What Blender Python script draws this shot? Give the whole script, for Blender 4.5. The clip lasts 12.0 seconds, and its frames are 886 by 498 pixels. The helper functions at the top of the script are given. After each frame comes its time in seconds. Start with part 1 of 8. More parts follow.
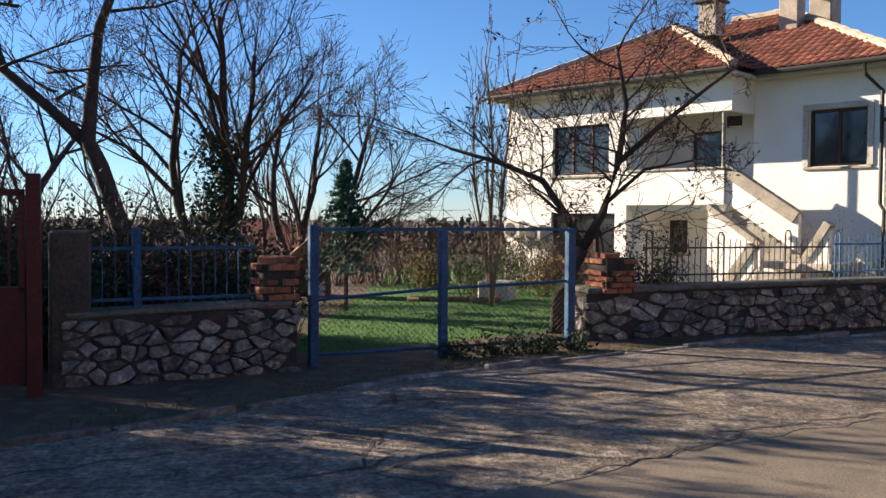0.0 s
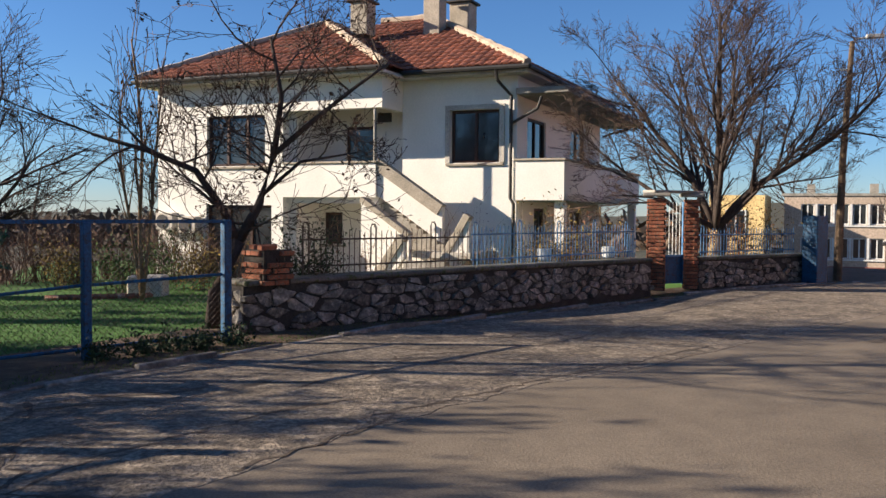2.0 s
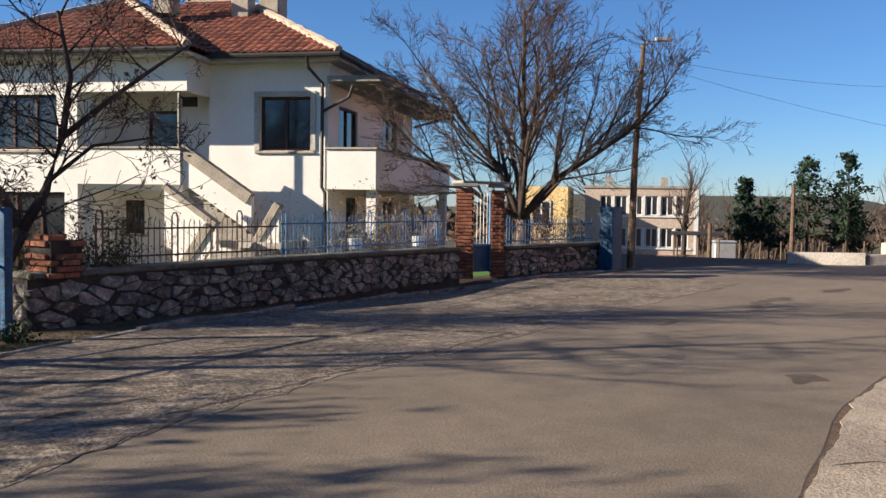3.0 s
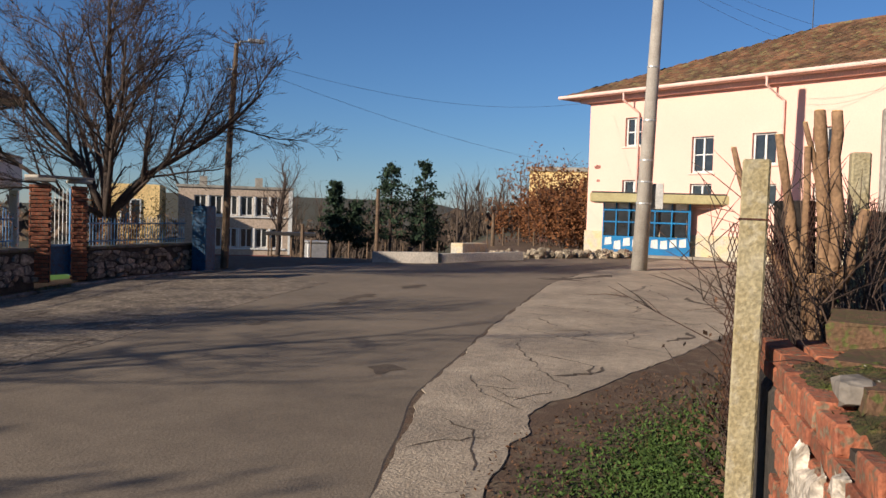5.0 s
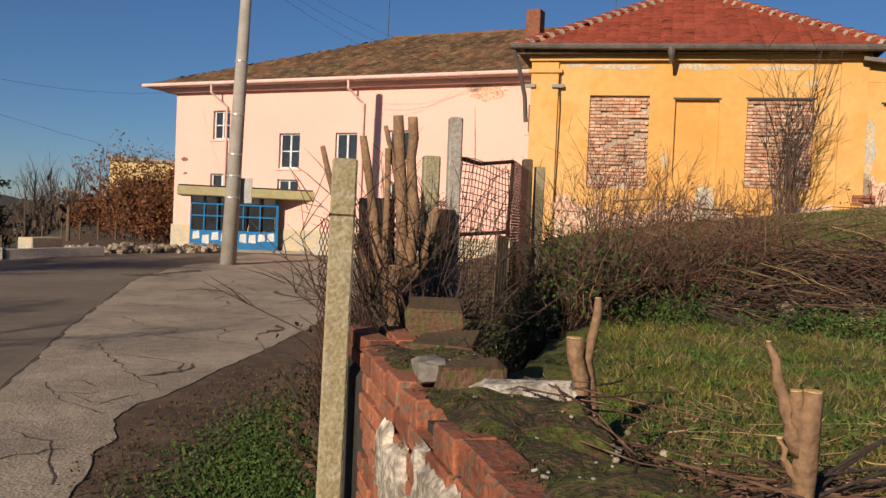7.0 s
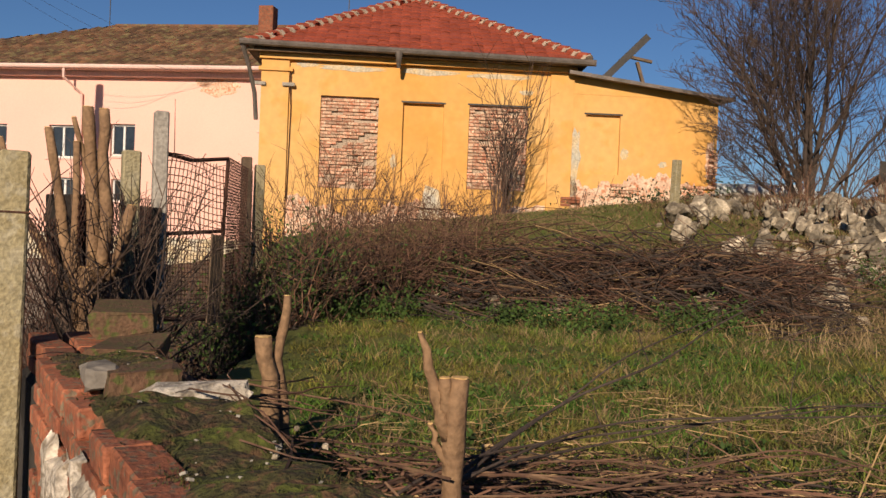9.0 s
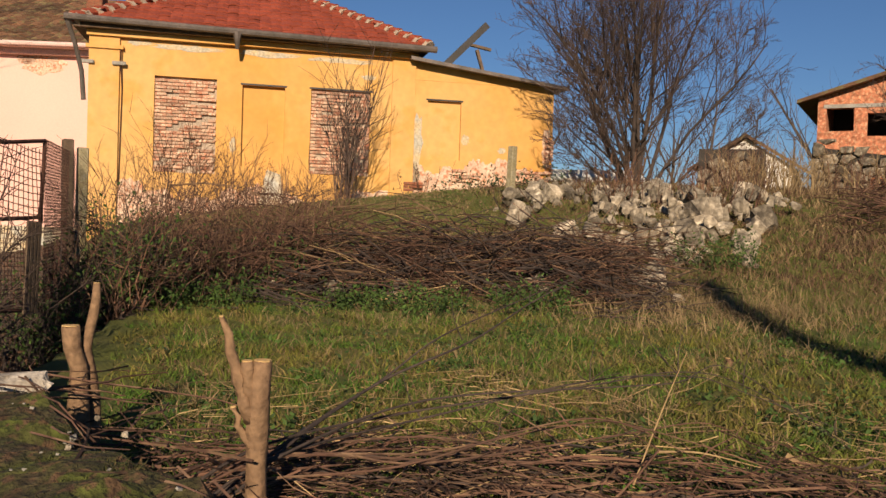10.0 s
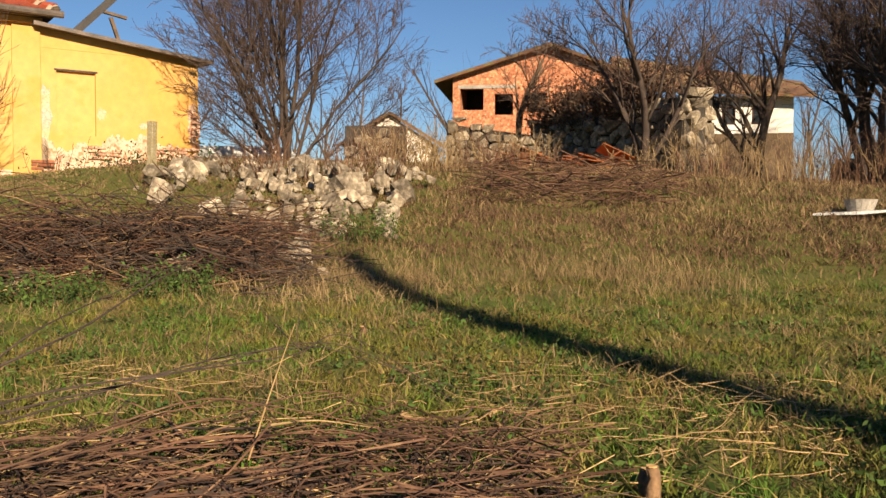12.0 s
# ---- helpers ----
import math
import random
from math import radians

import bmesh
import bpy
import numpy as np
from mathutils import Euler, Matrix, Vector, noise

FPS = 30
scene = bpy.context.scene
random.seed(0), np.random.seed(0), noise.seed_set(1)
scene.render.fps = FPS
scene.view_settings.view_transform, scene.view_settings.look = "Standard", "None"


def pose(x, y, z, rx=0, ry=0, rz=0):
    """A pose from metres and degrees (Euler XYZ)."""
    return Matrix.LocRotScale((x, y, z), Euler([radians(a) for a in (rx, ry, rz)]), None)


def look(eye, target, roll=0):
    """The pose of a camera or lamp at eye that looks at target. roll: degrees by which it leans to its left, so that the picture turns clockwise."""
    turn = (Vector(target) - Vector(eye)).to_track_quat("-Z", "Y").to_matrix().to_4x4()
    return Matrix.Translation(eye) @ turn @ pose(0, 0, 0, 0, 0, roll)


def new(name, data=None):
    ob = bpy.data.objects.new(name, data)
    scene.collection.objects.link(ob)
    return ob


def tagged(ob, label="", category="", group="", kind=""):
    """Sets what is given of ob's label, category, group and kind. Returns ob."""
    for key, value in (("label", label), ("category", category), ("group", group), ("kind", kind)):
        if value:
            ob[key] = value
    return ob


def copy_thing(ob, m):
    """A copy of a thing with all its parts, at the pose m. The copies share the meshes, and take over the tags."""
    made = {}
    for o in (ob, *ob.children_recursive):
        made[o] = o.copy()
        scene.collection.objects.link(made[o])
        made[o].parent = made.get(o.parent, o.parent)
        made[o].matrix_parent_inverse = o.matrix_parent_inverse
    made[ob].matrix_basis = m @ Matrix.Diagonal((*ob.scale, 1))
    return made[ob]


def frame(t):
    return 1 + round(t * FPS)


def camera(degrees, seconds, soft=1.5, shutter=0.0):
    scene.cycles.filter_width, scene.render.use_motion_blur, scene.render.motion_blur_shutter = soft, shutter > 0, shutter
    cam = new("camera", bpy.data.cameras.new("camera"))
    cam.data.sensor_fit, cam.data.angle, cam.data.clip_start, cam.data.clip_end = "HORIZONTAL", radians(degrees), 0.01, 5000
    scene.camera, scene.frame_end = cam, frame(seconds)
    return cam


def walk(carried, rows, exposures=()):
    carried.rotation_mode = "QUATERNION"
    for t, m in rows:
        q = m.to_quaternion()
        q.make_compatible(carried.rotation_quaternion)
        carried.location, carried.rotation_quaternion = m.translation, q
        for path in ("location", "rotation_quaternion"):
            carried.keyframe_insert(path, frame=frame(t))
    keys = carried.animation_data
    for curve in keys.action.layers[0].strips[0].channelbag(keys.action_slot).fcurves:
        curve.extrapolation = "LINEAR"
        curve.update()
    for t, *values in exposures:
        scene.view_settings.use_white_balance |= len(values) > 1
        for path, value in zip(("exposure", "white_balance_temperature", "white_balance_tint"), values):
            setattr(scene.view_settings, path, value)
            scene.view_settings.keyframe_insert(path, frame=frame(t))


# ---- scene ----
# seconds, yaw, pitch, roll, x, y: a person turning on the spot beside the low wall
PATH = [
    (0.0, 0.0, -1.96, -0.34, 0.221, 0.175),
    (0.5, -5.102, -1.948, -0.73, 0.221, 0.177),
    (1.0, -10.242, -2.123, -0.569, 0.221, 0.177),
    (1.5, -16.309, -2.395, -0.578, 0.215, 0.179),
    (2.0, -22.041, -2.328, -0.487, 0.24, 0.196),
    (2.5, -27.316, -2.42, -0.469, 0.301, 0.212),
    (3.0, -34.009, -2.879, -0.848, 0.36, 0.22),
    (3.2, -37.007, -2.909, -0.761, 0.374, 0.217),
    (4.8, -57.432, -2.604, -1.631, 0.395, 0.184),
    (5.0, -59.909, -2.253, -1.811, 0.395, 0.19),
    (5.5, -66.949, -2.187, -1.825, 0.386, 0.207),
    (6.0, -72.343, -1.835, -2.097, 0.389, 0.216),
    (6.5, -79.794, -1.516, -2.515, 0.369, 0.21),
    (7.0, -86.304, -1.638, -2.441, 0.361, 0.209),
    (7.2, -88.104, -1.758, -2.366, 0.359, 0.204),
    (8.8, -100.516, -1.206, -2.337, 0.367, 0.064),
    (9.0, -103.139, -0.956, -2.31, 0.35, 0.029),
    (9.5, -108.184, -0.987, -2.039, 0.322, -0.021),
    (10.0, -113.002, -1.56, -1.957, 0.275, -0.06),
    (10.5, -118.692, -1.228, -1.39, 0.246, -0.082),
    (11.0, -124.476, -1.901, -1.051, 0.217, -0.098),
    (11.5, -129.313, -2.247, -0.814, 0.208, -0.153),
    (12.0, -134.983, -2.643, -0.335, 0.201, -0.188),
]
cam = camera(53.51, 12.0)
# seconds, stops, kelvin, tint: the clip's own automatic exposure
EXPOSURES = [(0.0, 1.5, 6450, 13), (1.0, 1.18, 6350, 13), (2.5, 1.2, 6250, 13), (3.2, 1.15, 6150, 13), (5.0, .56, 6250, 13), (5.5, .12, 6350, 14), (6.2, -.04, 6600, 14), (7.0, .16, 6550, 14), (9.5, .16, 6900, 15), (10.5, .42, 7150, 15), (12.0, .82, 7600, 14)]
walk(cam, [(t, pose(x, y, 1.6, 90 + pitch, roll, yaw)) for t, yaw, pitch, roll, x, y in PATH], EXPOSURES)

# ---- world and sun ----
SUN_AZ, SUN_EL = 67.0, 22.0      # degrees left of +y, and above the horizon
world = bpy.data.worlds.new("sky")
world.use_nodes = True
scene.world = world
sky = world.node_tree.nodes.new("ShaderNodeTexSky")
sky.sky_type, sky.sun_disc = 'NISHITA', False
sky.sun_elevation, sky.sun_rotation = radians(SUN_EL), radians(-SUN_AZ)
sky.altitude, sky.air_density, sky.dust_density, sky.ozone_density = 200, 1.0, 0.0, 8.0
bg = world.node_tree.nodes["Background"]
bg.inputs[1].default_value = 0.058
world.node_tree.links.new(sky.outputs[0], bg.inputs[0])
sun_lamp = bpy.data.lights.new("sun", 'SUN')
sun_lamp.energy, sun_lamp.angle, sun_lamp.color = 5.0, radians(0.5), (1.0, 0.86, 0.68)
sun = new("sun", sun_lamp)
sun.matrix_world = look((-math.sin(radians(SUN_AZ)) * 50, math.cos(radians(SUN_AZ)) * 50, 50 * math.tan(radians(SUN_EL))), (0, 0, 0))


# ---- materials ----
def mat(name, a, b, scale=2.0, fine=40.0, rough=0.85, bump=0.3, metal=0.0, vary=0.0, island=0.0, lo=0.35, hi=0.65, third=None, spec=0.3, grain_amount=.28, mid=0.0, mid_amount=.3):
    """Two colours mixed by coarse noise, broken by fine grain, with a bump; vary: by object, island: by loose piece."""
    m = bpy.data.materials.new(name)
    m.use_nodes = True
    n, l = m.node_tree.nodes, m.node_tree.links
    p = n["Principled BSDF"]
    p.inputs["Roughness"].default_value, p.inputs["Metallic"].default_value = rough, metal
    p.inputs["Specular IOR Level"].default_value = spec
    geo = n.new("ShaderNodeNewGeometry")
    def tex(s, d=6):
        t = n.new("ShaderNodeTexNoise")
        t.inputs["Scale"].default_value, t.inputs["Detail"].default_value = s, d
        l.new(geo.outputs["Position"], t.inputs["Vector"])
        return t.outputs["Fac"]
    def rng(src, x0, x1, y0, y1):
        r = n.new("ShaderNodeMapRange")
        for i, v in enumerate((x0, x1, y0, y1)):
            r.inputs[i + 1].default_value = v
        l.new(src, r.inputs[0])
        return r.outputs[0]
    def mix(fac, x, y, kind='MIX'):
        k = n.new("ShaderNodeMix")
        k.data_type, k.blend_type = 'RGBA', kind
        for src, i in ((fac, 0), (x, 6), (y, 7)):
            if isinstance(src, (tuple, float)):
                k.inputs[i].default_value = src if isinstance(src, float) else (*src, 1)
            else:
                l.new(src, k.inputs[i])
        return k.outputs[2]
    grain = tex(fine)
    col = mix(rng(tex(scale), lo, hi, 0, 1), a, b)
    if third:
        col = mix(rng(tex(scale * 3.7), 0.52, 0.62, 0, 1), col, third)
    hsv = n.new("ShaderNodeHueSaturation")
    l.new(col, hsv.inputs["Color"])
    val = rng(grain, 0.3, 0.7, 1 - grain_amount, 1 + grain_amount)
    if mid:
        speck = n.new("ShaderNodeMath")
        speck.operation = 'MULTIPLY'
        l.new(val, speck.inputs[0])
        l.new(rng(tex(mid, 3), .36, .64, 1 - mid_amount, 1 + mid_amount), speck.inputs[1])
        val = speck.outputs[0]
    for amount, src in ((vary, "ShaderNodeObjectInfo"), (island, None)):
        if amount:
            out = n.new(src).outputs["Random"] if src else geo.outputs["Random Per Island"]
            mul = n.new("ShaderNodeMath")
            mul.operation = 'MULTIPLY'
            l.new(val, mul.inputs[0])
            l.new(rng(out, 0, 1, 1 - amount, 1 + amount), mul.inputs[1])
            val = mul.outputs[0]
    l.new(val, hsv.inputs["Value"])
    l.new(hsv.outputs[0], p.inputs["Base Color"])
    if bump:
        bn = n.new("ShaderNodeBump")
        bn.inputs["Strength"].default_value, bn.inputs["Distance"].default_value = bump, 0.02
        l.new(grain, bn.inputs["Height"])
        l.new(bn.outputs[0], p.inputs["Normal"])
    return m


M = dict(
    old_asphalt=mat("old_asphalt", (.205, .165, .12), (.11, .088, .065), 1.4, 38, .95, .8, grain_amount=.45, lo=.38, hi=.62, third=(.235, .19, .138), mid=16, mid_amount=.34),
    asphalt=mat("asphalt", (.185, .148, .105), (.14, .112, .08), 0.35, 60, .9, .25, grain_amount=.25, mid=3, mid_amount=.07),
    walk=mat("worn_pavement", (.36, .295, .213), (.25, .205, .15), 0.8, 45, .95, .6, mid=5, mid_amount=.1),
    crack=mat("crack", (.075, .056, .04), (.105, .08, .056), 3, 40, .95, .5),
    kerb=mat("kerb_stone", (.27, .24, .2), (.12, .105, .085), 3, 30, .9, .5, vary=.35, mid=8),
    white=mat("white_render", (.82, .78, .70), (.74, .70, .62), 0.9, 25, .9, .03, grain_amount=.05),
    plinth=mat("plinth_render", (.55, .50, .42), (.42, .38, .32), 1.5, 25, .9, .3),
    concrete=mat("concrete", (.36, .33, .28), (.24, .22, .18), 1.8, 35, .9, .4),
    stair=mat("stair_coping", (.42, .36, .28), (.3, .26, .2), 2.5, 35, .9, .4),
    tile=mat("roof_tile", (.25, .085, .047), (.165, .06, .038), 1.2, 30, .85, .3, vary=.3, island=.3),
    old_tile=mat("mossy_tile", (.19, .095, .05), (.10, .06, .035), 0.9, 20, .95, .4, vary=.35, island=.4, third=(.17, .13, .06)),
    new_tile=mat("red_tile", (.31, .07, .036), (.25, .056, .03), 1.5, 30, .6, .15, vary=.15, island=.15),
    mortar=mat("mortar", (.46, .36, .26), (.34, .27, .2), 4, 40, .95, .5),
    frame=mat("brown_frame", (.07, .03, .018), (.045, .022, .015), 4, 60, .5, .1),
    glass=mat("window_glass", (.03, .035, .04), (.025, .028, .03), 1, 5, .05, 0, spec=.8),
    curtain=mat("curtain", (.45, .42, .4), (.3, .28, .27), 6, 30, .9, .1),
    stone=mat("field_stone", (.205, .183, .152), (.115, .102, .085), 4, 30, .9, .6, vary=.4, island=.3, third=(.28, .243, .19), mid=11),
    joint=mat("wall_mortar", (.06, .052, .043), (.036, .031, .026), 6, 40, .95, .6),
    cap=mat("wall_cap", (.17, .155, .13), (.11, .1, .082), 3, 30, .95, .5, third=(.09, .1, .04)),
    brick=mat("brick", (.36, .125, .062), (.22, .075, .042), 9, 60, .9, .5, vary=.3, island=.25, third=(.17, .125, .08)),
    pale_brick=mat("pale_brick", (.42, .16, .09), (.52, .33, .22), 7, 60, .9, .4, vary=.3, island=.25, third=(.58, .46, .32)),
    moss=mat("moss", (.06, .07, .014), (.05, .036, .02), 9, 70, 1, 1, third=(.10, .058, .03), mid=30),
    post=mat("mossy_concrete", (.31, .27, .165), (.27, .22, .115), 5, 60, .95, .5, third=(.33, .29, .19)),
    pole=mat("pole_concrete", (.36, .33, .28), (.28, .25, .21), 2, 40, .9, .3),
    old_wood=mat("weathered_wood", (.16, .11, .07), (.10, .07, .045), 6, 60, .9, .5),
    bark=mat("bark", (.075, .055, .043), (.045, .033, .027), 5, 30, .95, .6),
    twig=mat("twig", (.10, .068, .05), (.06, .04, .032), 5, 30, .95, .2),
    pale_bark=mat("pale_bark", (.26, .16, .085), (.17, .10, .055), 9, 50, .85, .4),
    cut_wood=mat("cut_wood", (.62, .42, .18), (.5, .3, .12), 12, 60, .8, .2),
    cane=mat("dry_cane", (.145, .073, .045), (.085, .048, .032), 3, 30, .9, .2, island=.6, third=(.165, .1, .058)),
    straw=mat("straw", (.42, .29, .14), (.30, .19, .09), 4, 30, .9, .1, island=.35),
    blue=mat("blue_paint", (.012, .066, .14), (.02, .095, .19), 5, 40, .55, .2, third=(.03, .05, .075)),
    pale_blue=mat("faded_blue_paint", (.10, .22, .36), (.05, .13, .26), 5, 40, .6, .2, vary=.3),
    # gate red, darkened to stand in for the deep shade around it
    red=mat("red_paint", (.095, .014, .01), (.07, .012, .01), 4, 40, .55, .2),
    rust=mat("rust", (.075, .032, .02), (.045, .022, .016), 9, 60, .9, .4),
    wire=mat("wire", (.12, .10, .085), (.08, .055, .04), 9, 60, .7, .1, metal=.4),
    # near black, for boards that stand in for deep shade by the fence
    shade_fill=mat("charred_board", (.014, .012, .011), (.024, .019, .016), 6, 50, .95, .4),
    dark=mat("dark_metal", (.03, .028, .026), (.045, .04, .036), 5, 40, .5, .1),
    pink=mat("pink_render", (.80, .475, .385), (.77, .45, .365), 0.5, 18, .9, .03, grain_amount=.04),
    pink_trim=mat("pale_pink_paint", (.74, .52, .44), (.66, .45, .38), 2, 30, .8, .1),
    yellow=mat("ochre_render", (.60, .305, .075), (.64, .375, .135), 0.4, 6, .9, .02, third=(.62, .335, .095), grain_amount=.07),
    grey_patch=mat("grey_plaster", (.42, .40, .33), (.55, .42, .24), 3, 25, .95, .4),
    raw_plaster=mat("crumbled_plaster", (.68, .50, .36), (.55, .36, .25), 3, 20, .95, .5, third=(.5, .22, .12)),
    gutter=mat("gutter", (.16, .13, .11), (.1, .085, .07), 3, 30, .5, .1, metal=.3),
    cream=mat("cream_fascia", (.42, .38, .2), (.34, .3, .15), 2, 30, .8, .2),
    kiosk=mat("kiosk_blue", (.015, .19, .42), (.025, .15, .34), 2, 30, .5, .1),
    paper=mat("paper", (.7, .7, .66), (.55, .56, .54), 3, 30, .9, .1),
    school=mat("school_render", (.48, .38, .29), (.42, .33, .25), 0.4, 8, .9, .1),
    # brighter yellow render with the sunlit look put into the colour
    school_lit=mat("school_yellow_lit", (.75, .55, .25), (.7, .5, .22), 0.5, 8, .9, .1),
    plinth_red=mat("plinth_red", (.26, .11, .085), (.2, .09, .07), 1, 10, .9, .1),
    pine=mat("pine_needles", (.03, .052, .026), (.018, .034, .018), 1.5, 12, .9, 0, island=.5),
    fir=mat("fir_needles", (.06, .13, .085), (.04, .095, .06), 3, 12, .9, 0, island=.4),
    ivy=mat("ivy", (.035, .06, .02), (.02, .04, .014), 5, 20, .7, 0, island=.5),
    weed=mat("weed", (.055, .10, .018), (.035, .065, .013), 5, 20, .8, 0, island=.5),
    dead_leaf=mat("dead_leaf", (.10, .052, .028), (.06, .034, .02), 6, 20, .9, 0, island=.5),
    yellow_leaf=mat("yellow_leaf", (.22, .15, .03), (.13, .09, .025), 4, 20, .9, 0, island=.5),
    rust_leaf=mat("rust_leaf", (.20, .085, .03), (.13, .05, .022), 4, 20, .9, 0, island=.4),
    grass=mat("grass", (.055, .115, .012), (.13, .125, .022), 1.3, 9, .8, 0, island=.55, lo=.42, hi=.58, third=(.185, .13, .045)),
    lawn=mat("lawn_grass", (.05, .15, .02), (.07, .17, .028), 1.1, 9, .8, 0, island=.4),
    dry_grass=mat("dry_grass", (.27, .19, .095), (.17, .115, .06), 1.4, 9, .9, 0, island=.4),
    wood_far=mat("bare_woods", (.06, .045, .036), (.10, .072, .05), .05, 2, 1, 0, island=.4),
    rock=mat("rubble_stone", (.235, .195, .138), (.14, .114, .08), 3, 25, .95, .6, vary=.45, island=.35, third=(.31, .262, .19), mid=9),
    rag=mat("white_lime", (.58, .52, .43), (.36, .31, .24), 6, 60, .95, .7, mid=18, third=(.27, .225, .165)),
    house_brick=mat("house_brick", (.52, .2, .105), (.4, .145, .075), 3, 12, .95, .3, mid=7, third=(.55, .3, .17)),
    # concrete with the deep shade at the left gate put into its colour
    old_pillar=mat("shade_darkened_concrete", (.055, .048, .04), (.08, .068, .055), 3, 30, .95, .5),
    tin=mat("galvanised_tin", (.5, .5, .48), (.4, .4, .38), 3, 30, .45, .1, metal=.5),
    mossy_brick=mat("mossy_brick", (.14, .075, .045), (.085, .06, .03), 9, 60, .95, .6, third=(.08, .085, .025)),
    orange=mat("orange_rust", (.46, .15, .045), (.27, .085, .035), 5, 40, .9, .4),
)


def ground_material():
    """Soil, weedy grass, lawn and far fields by painted zones, broken up by noise."""
    m = mat("ground_soil", (.12, .076, .046), (.078, .05, .031), 1.6, 45, .97, .6, third=(.13, .095, .06))
    n, l = m.node_tree.nodes, m.node_tree.links
    p = n["Principled BSDF"]
    src = p.inputs["Base Color"].links[0].from_socket
    geo = n.new("ShaderNodeNewGeometry")
    for zone, a, b, s, width in (("grass", (.075, .105, .014), (.13, .115, .03), 1.3, .35), ("lawn", (.045, .12, .018), (.065, .14, .022), 1.0, .1),
                                 ("field", (.05, .055, .032), (.085, .07, .045), .02, .3)):
        at = n.new("ShaderNodeAttribute")
        at.attribute_name = zone
        t1, t2 = n.new("ShaderNodeTexNoise"), n.new("ShaderNodeTexNoise")
        t1.inputs["Scale"].default_value, t2.inputs["Scale"].default_value = s * 3, s
        for t in (t1, t2):
            t.inputs["Detail"].default_value = 8
            l.new(geo.outputs["Position"], t.inputs["Vector"])
        add = n.new("ShaderNodeMath")
        add.operation = 'MULTIPLY_ADD'
        l.new(t1.outputs["Fac"], add.inputs[0])
        add.inputs[1].default_value = width * 2
        l.new(at.outputs["Fac"], add.inputs[2])
        r = n.new("ShaderNodeMapRange")
        r.inputs[1].default_value, r.inputs[2].default_value = .5 + width * .9, .62 + width * 1.1
        l.new(add.outputs[0], r.inputs[0])
        ab, k = n.new("ShaderNodeMix"), n.new("ShaderNodeMix")
        ab.data_type = k.data_type = 'RGBA'
        l.new(t2.outputs["Fac"], ab.inputs[0])
        ab.inputs[6].default_value, ab.inputs[7].default_value = (*a, 1), (*b, 1)
        l.new(r.outputs[0], k.inputs[0])
        l.new(src, k.inputs[6])
        l.new(ab.outputs[2], k.inputs[7])
        src = k.outputs[2]
    l.new(src, p.inputs["Base Color"])
    return m


M["ground"] = ground_material()


# ---- mesh building ----
class Geo:
    """Collects vertices and faces for one mesh."""
    def __init__(self):
        self.v, self.f = [], []

    def add(self, verts, faces, m=None):
        k = len(self.v)
        self.v += [tuple(m @ Vector(p)) for p in verts] if m else [tuple(p) for p in verts]
        self.f += [tuple(k + i for i in f) for f in faces]
        return self

    def box(self, x0, x1, y0, y1, z0, z1, m=None, ch=0.0):
        if ch:
            bm = bmesh.new()
            bmesh.ops.create_cube(bm, size=1, matrix=Matrix.LocRotScale(((x0 + x1) / 2, (y0 + y1) / 2, (z0 + z1) / 2), None, (x1 - x0, y1 - y0, z1 - z0)))
            bmesh.ops.bevel(bm, geom=bm.edges[:], offset=ch, segments=1, affect='EDGES')
            bm.verts.index_update()
            self.add([p.co.copy() for p in bm.verts], [[q.index for q in f.verts] for f in bm.faces], m)
            bm.free()
            return self
        return self.add([(x, y, z) for z in (z0, z1) for x, y in ((x0, y0), (x1, y0), (x1, y1), (x0, y1))],
                        [(0, 3, 2, 1), (4, 5, 6, 7), (0, 1, 5, 4), (1, 2, 6, 5), (2, 3, 7, 6), (3, 0, 4, 7)], m)

    def tube(self, pts, radii, sides=6, cap=True):
        pts = [Vector(p) for p in pts]
        if isinstance(radii, (int, float)):
            radii = [radii] * len(pts)
        k, n = len(self.v), len(pts)
        for i, p in enumerate(pts):
            d = pts[min(i + 1, n - 1)] - pts[max(i - 1, 0)]
            d = d.normalized() if d.length > 1e-9 else Vector((0, 0, 1))
            a = d.cross(Vector((0.13, 0.07, 1)) if abs(d.z) < .95 else Vector((1, 0.1, 0))).normalized()
            b = d.cross(a)
            for s in range(sides):
                t = 2 * math.pi * s / sides
                q = p + (a * math.cos(t) + b * math.sin(t)) * radii[i]
                self.v.append((q.x, q.y, q.z))
        for i in range(n - 1):
            for s in range(sides):
                s2 = (s + 1) % sides
                self.f.append((k + i * sides + s, k + i * sides + s2, k + (i + 1) * sides + s2, k + (i + 1) * sides + s))
        if cap:
            self.f.append(tuple(k + s for s in reversed(range(sides))))
            self.f.append(tuple(k + (n - 1) * sides + s for s in range(sides)))
        return self

    def mesh(self, name, material, smooth=False):
        me = bpy.data.meshes.new(name)
        me.from_pydata(self.v, [], self.f)
        me.materials.append(material)
        if smooth:
            me.polygons.foreach_set("use_smooth", [True] * len(me.polygons))
        return me


def part(name, geo, material, parent=None, label="", smooth=False):
    me = geo if isinstance(geo, bpy.types.Mesh) else geo.mesh(name, material, smooth)
    ob = new(name, me)
    ob.parent = parent
    if label:
        ob["label"] = label
    return ob


def thing(name, label, category, m=None, group="", kind=""):
    ob = new(name)
    ob.empty_display_size = 0.2
    if m:
        ob.matrix_world = m
    return tagged(ob, label, category, group, kind)


def single(name, geo, material, label, category, kind="", group="", smooth=False):
    return tagged(part(name, geo, material, None, "", smooth), label, category, group, kind)


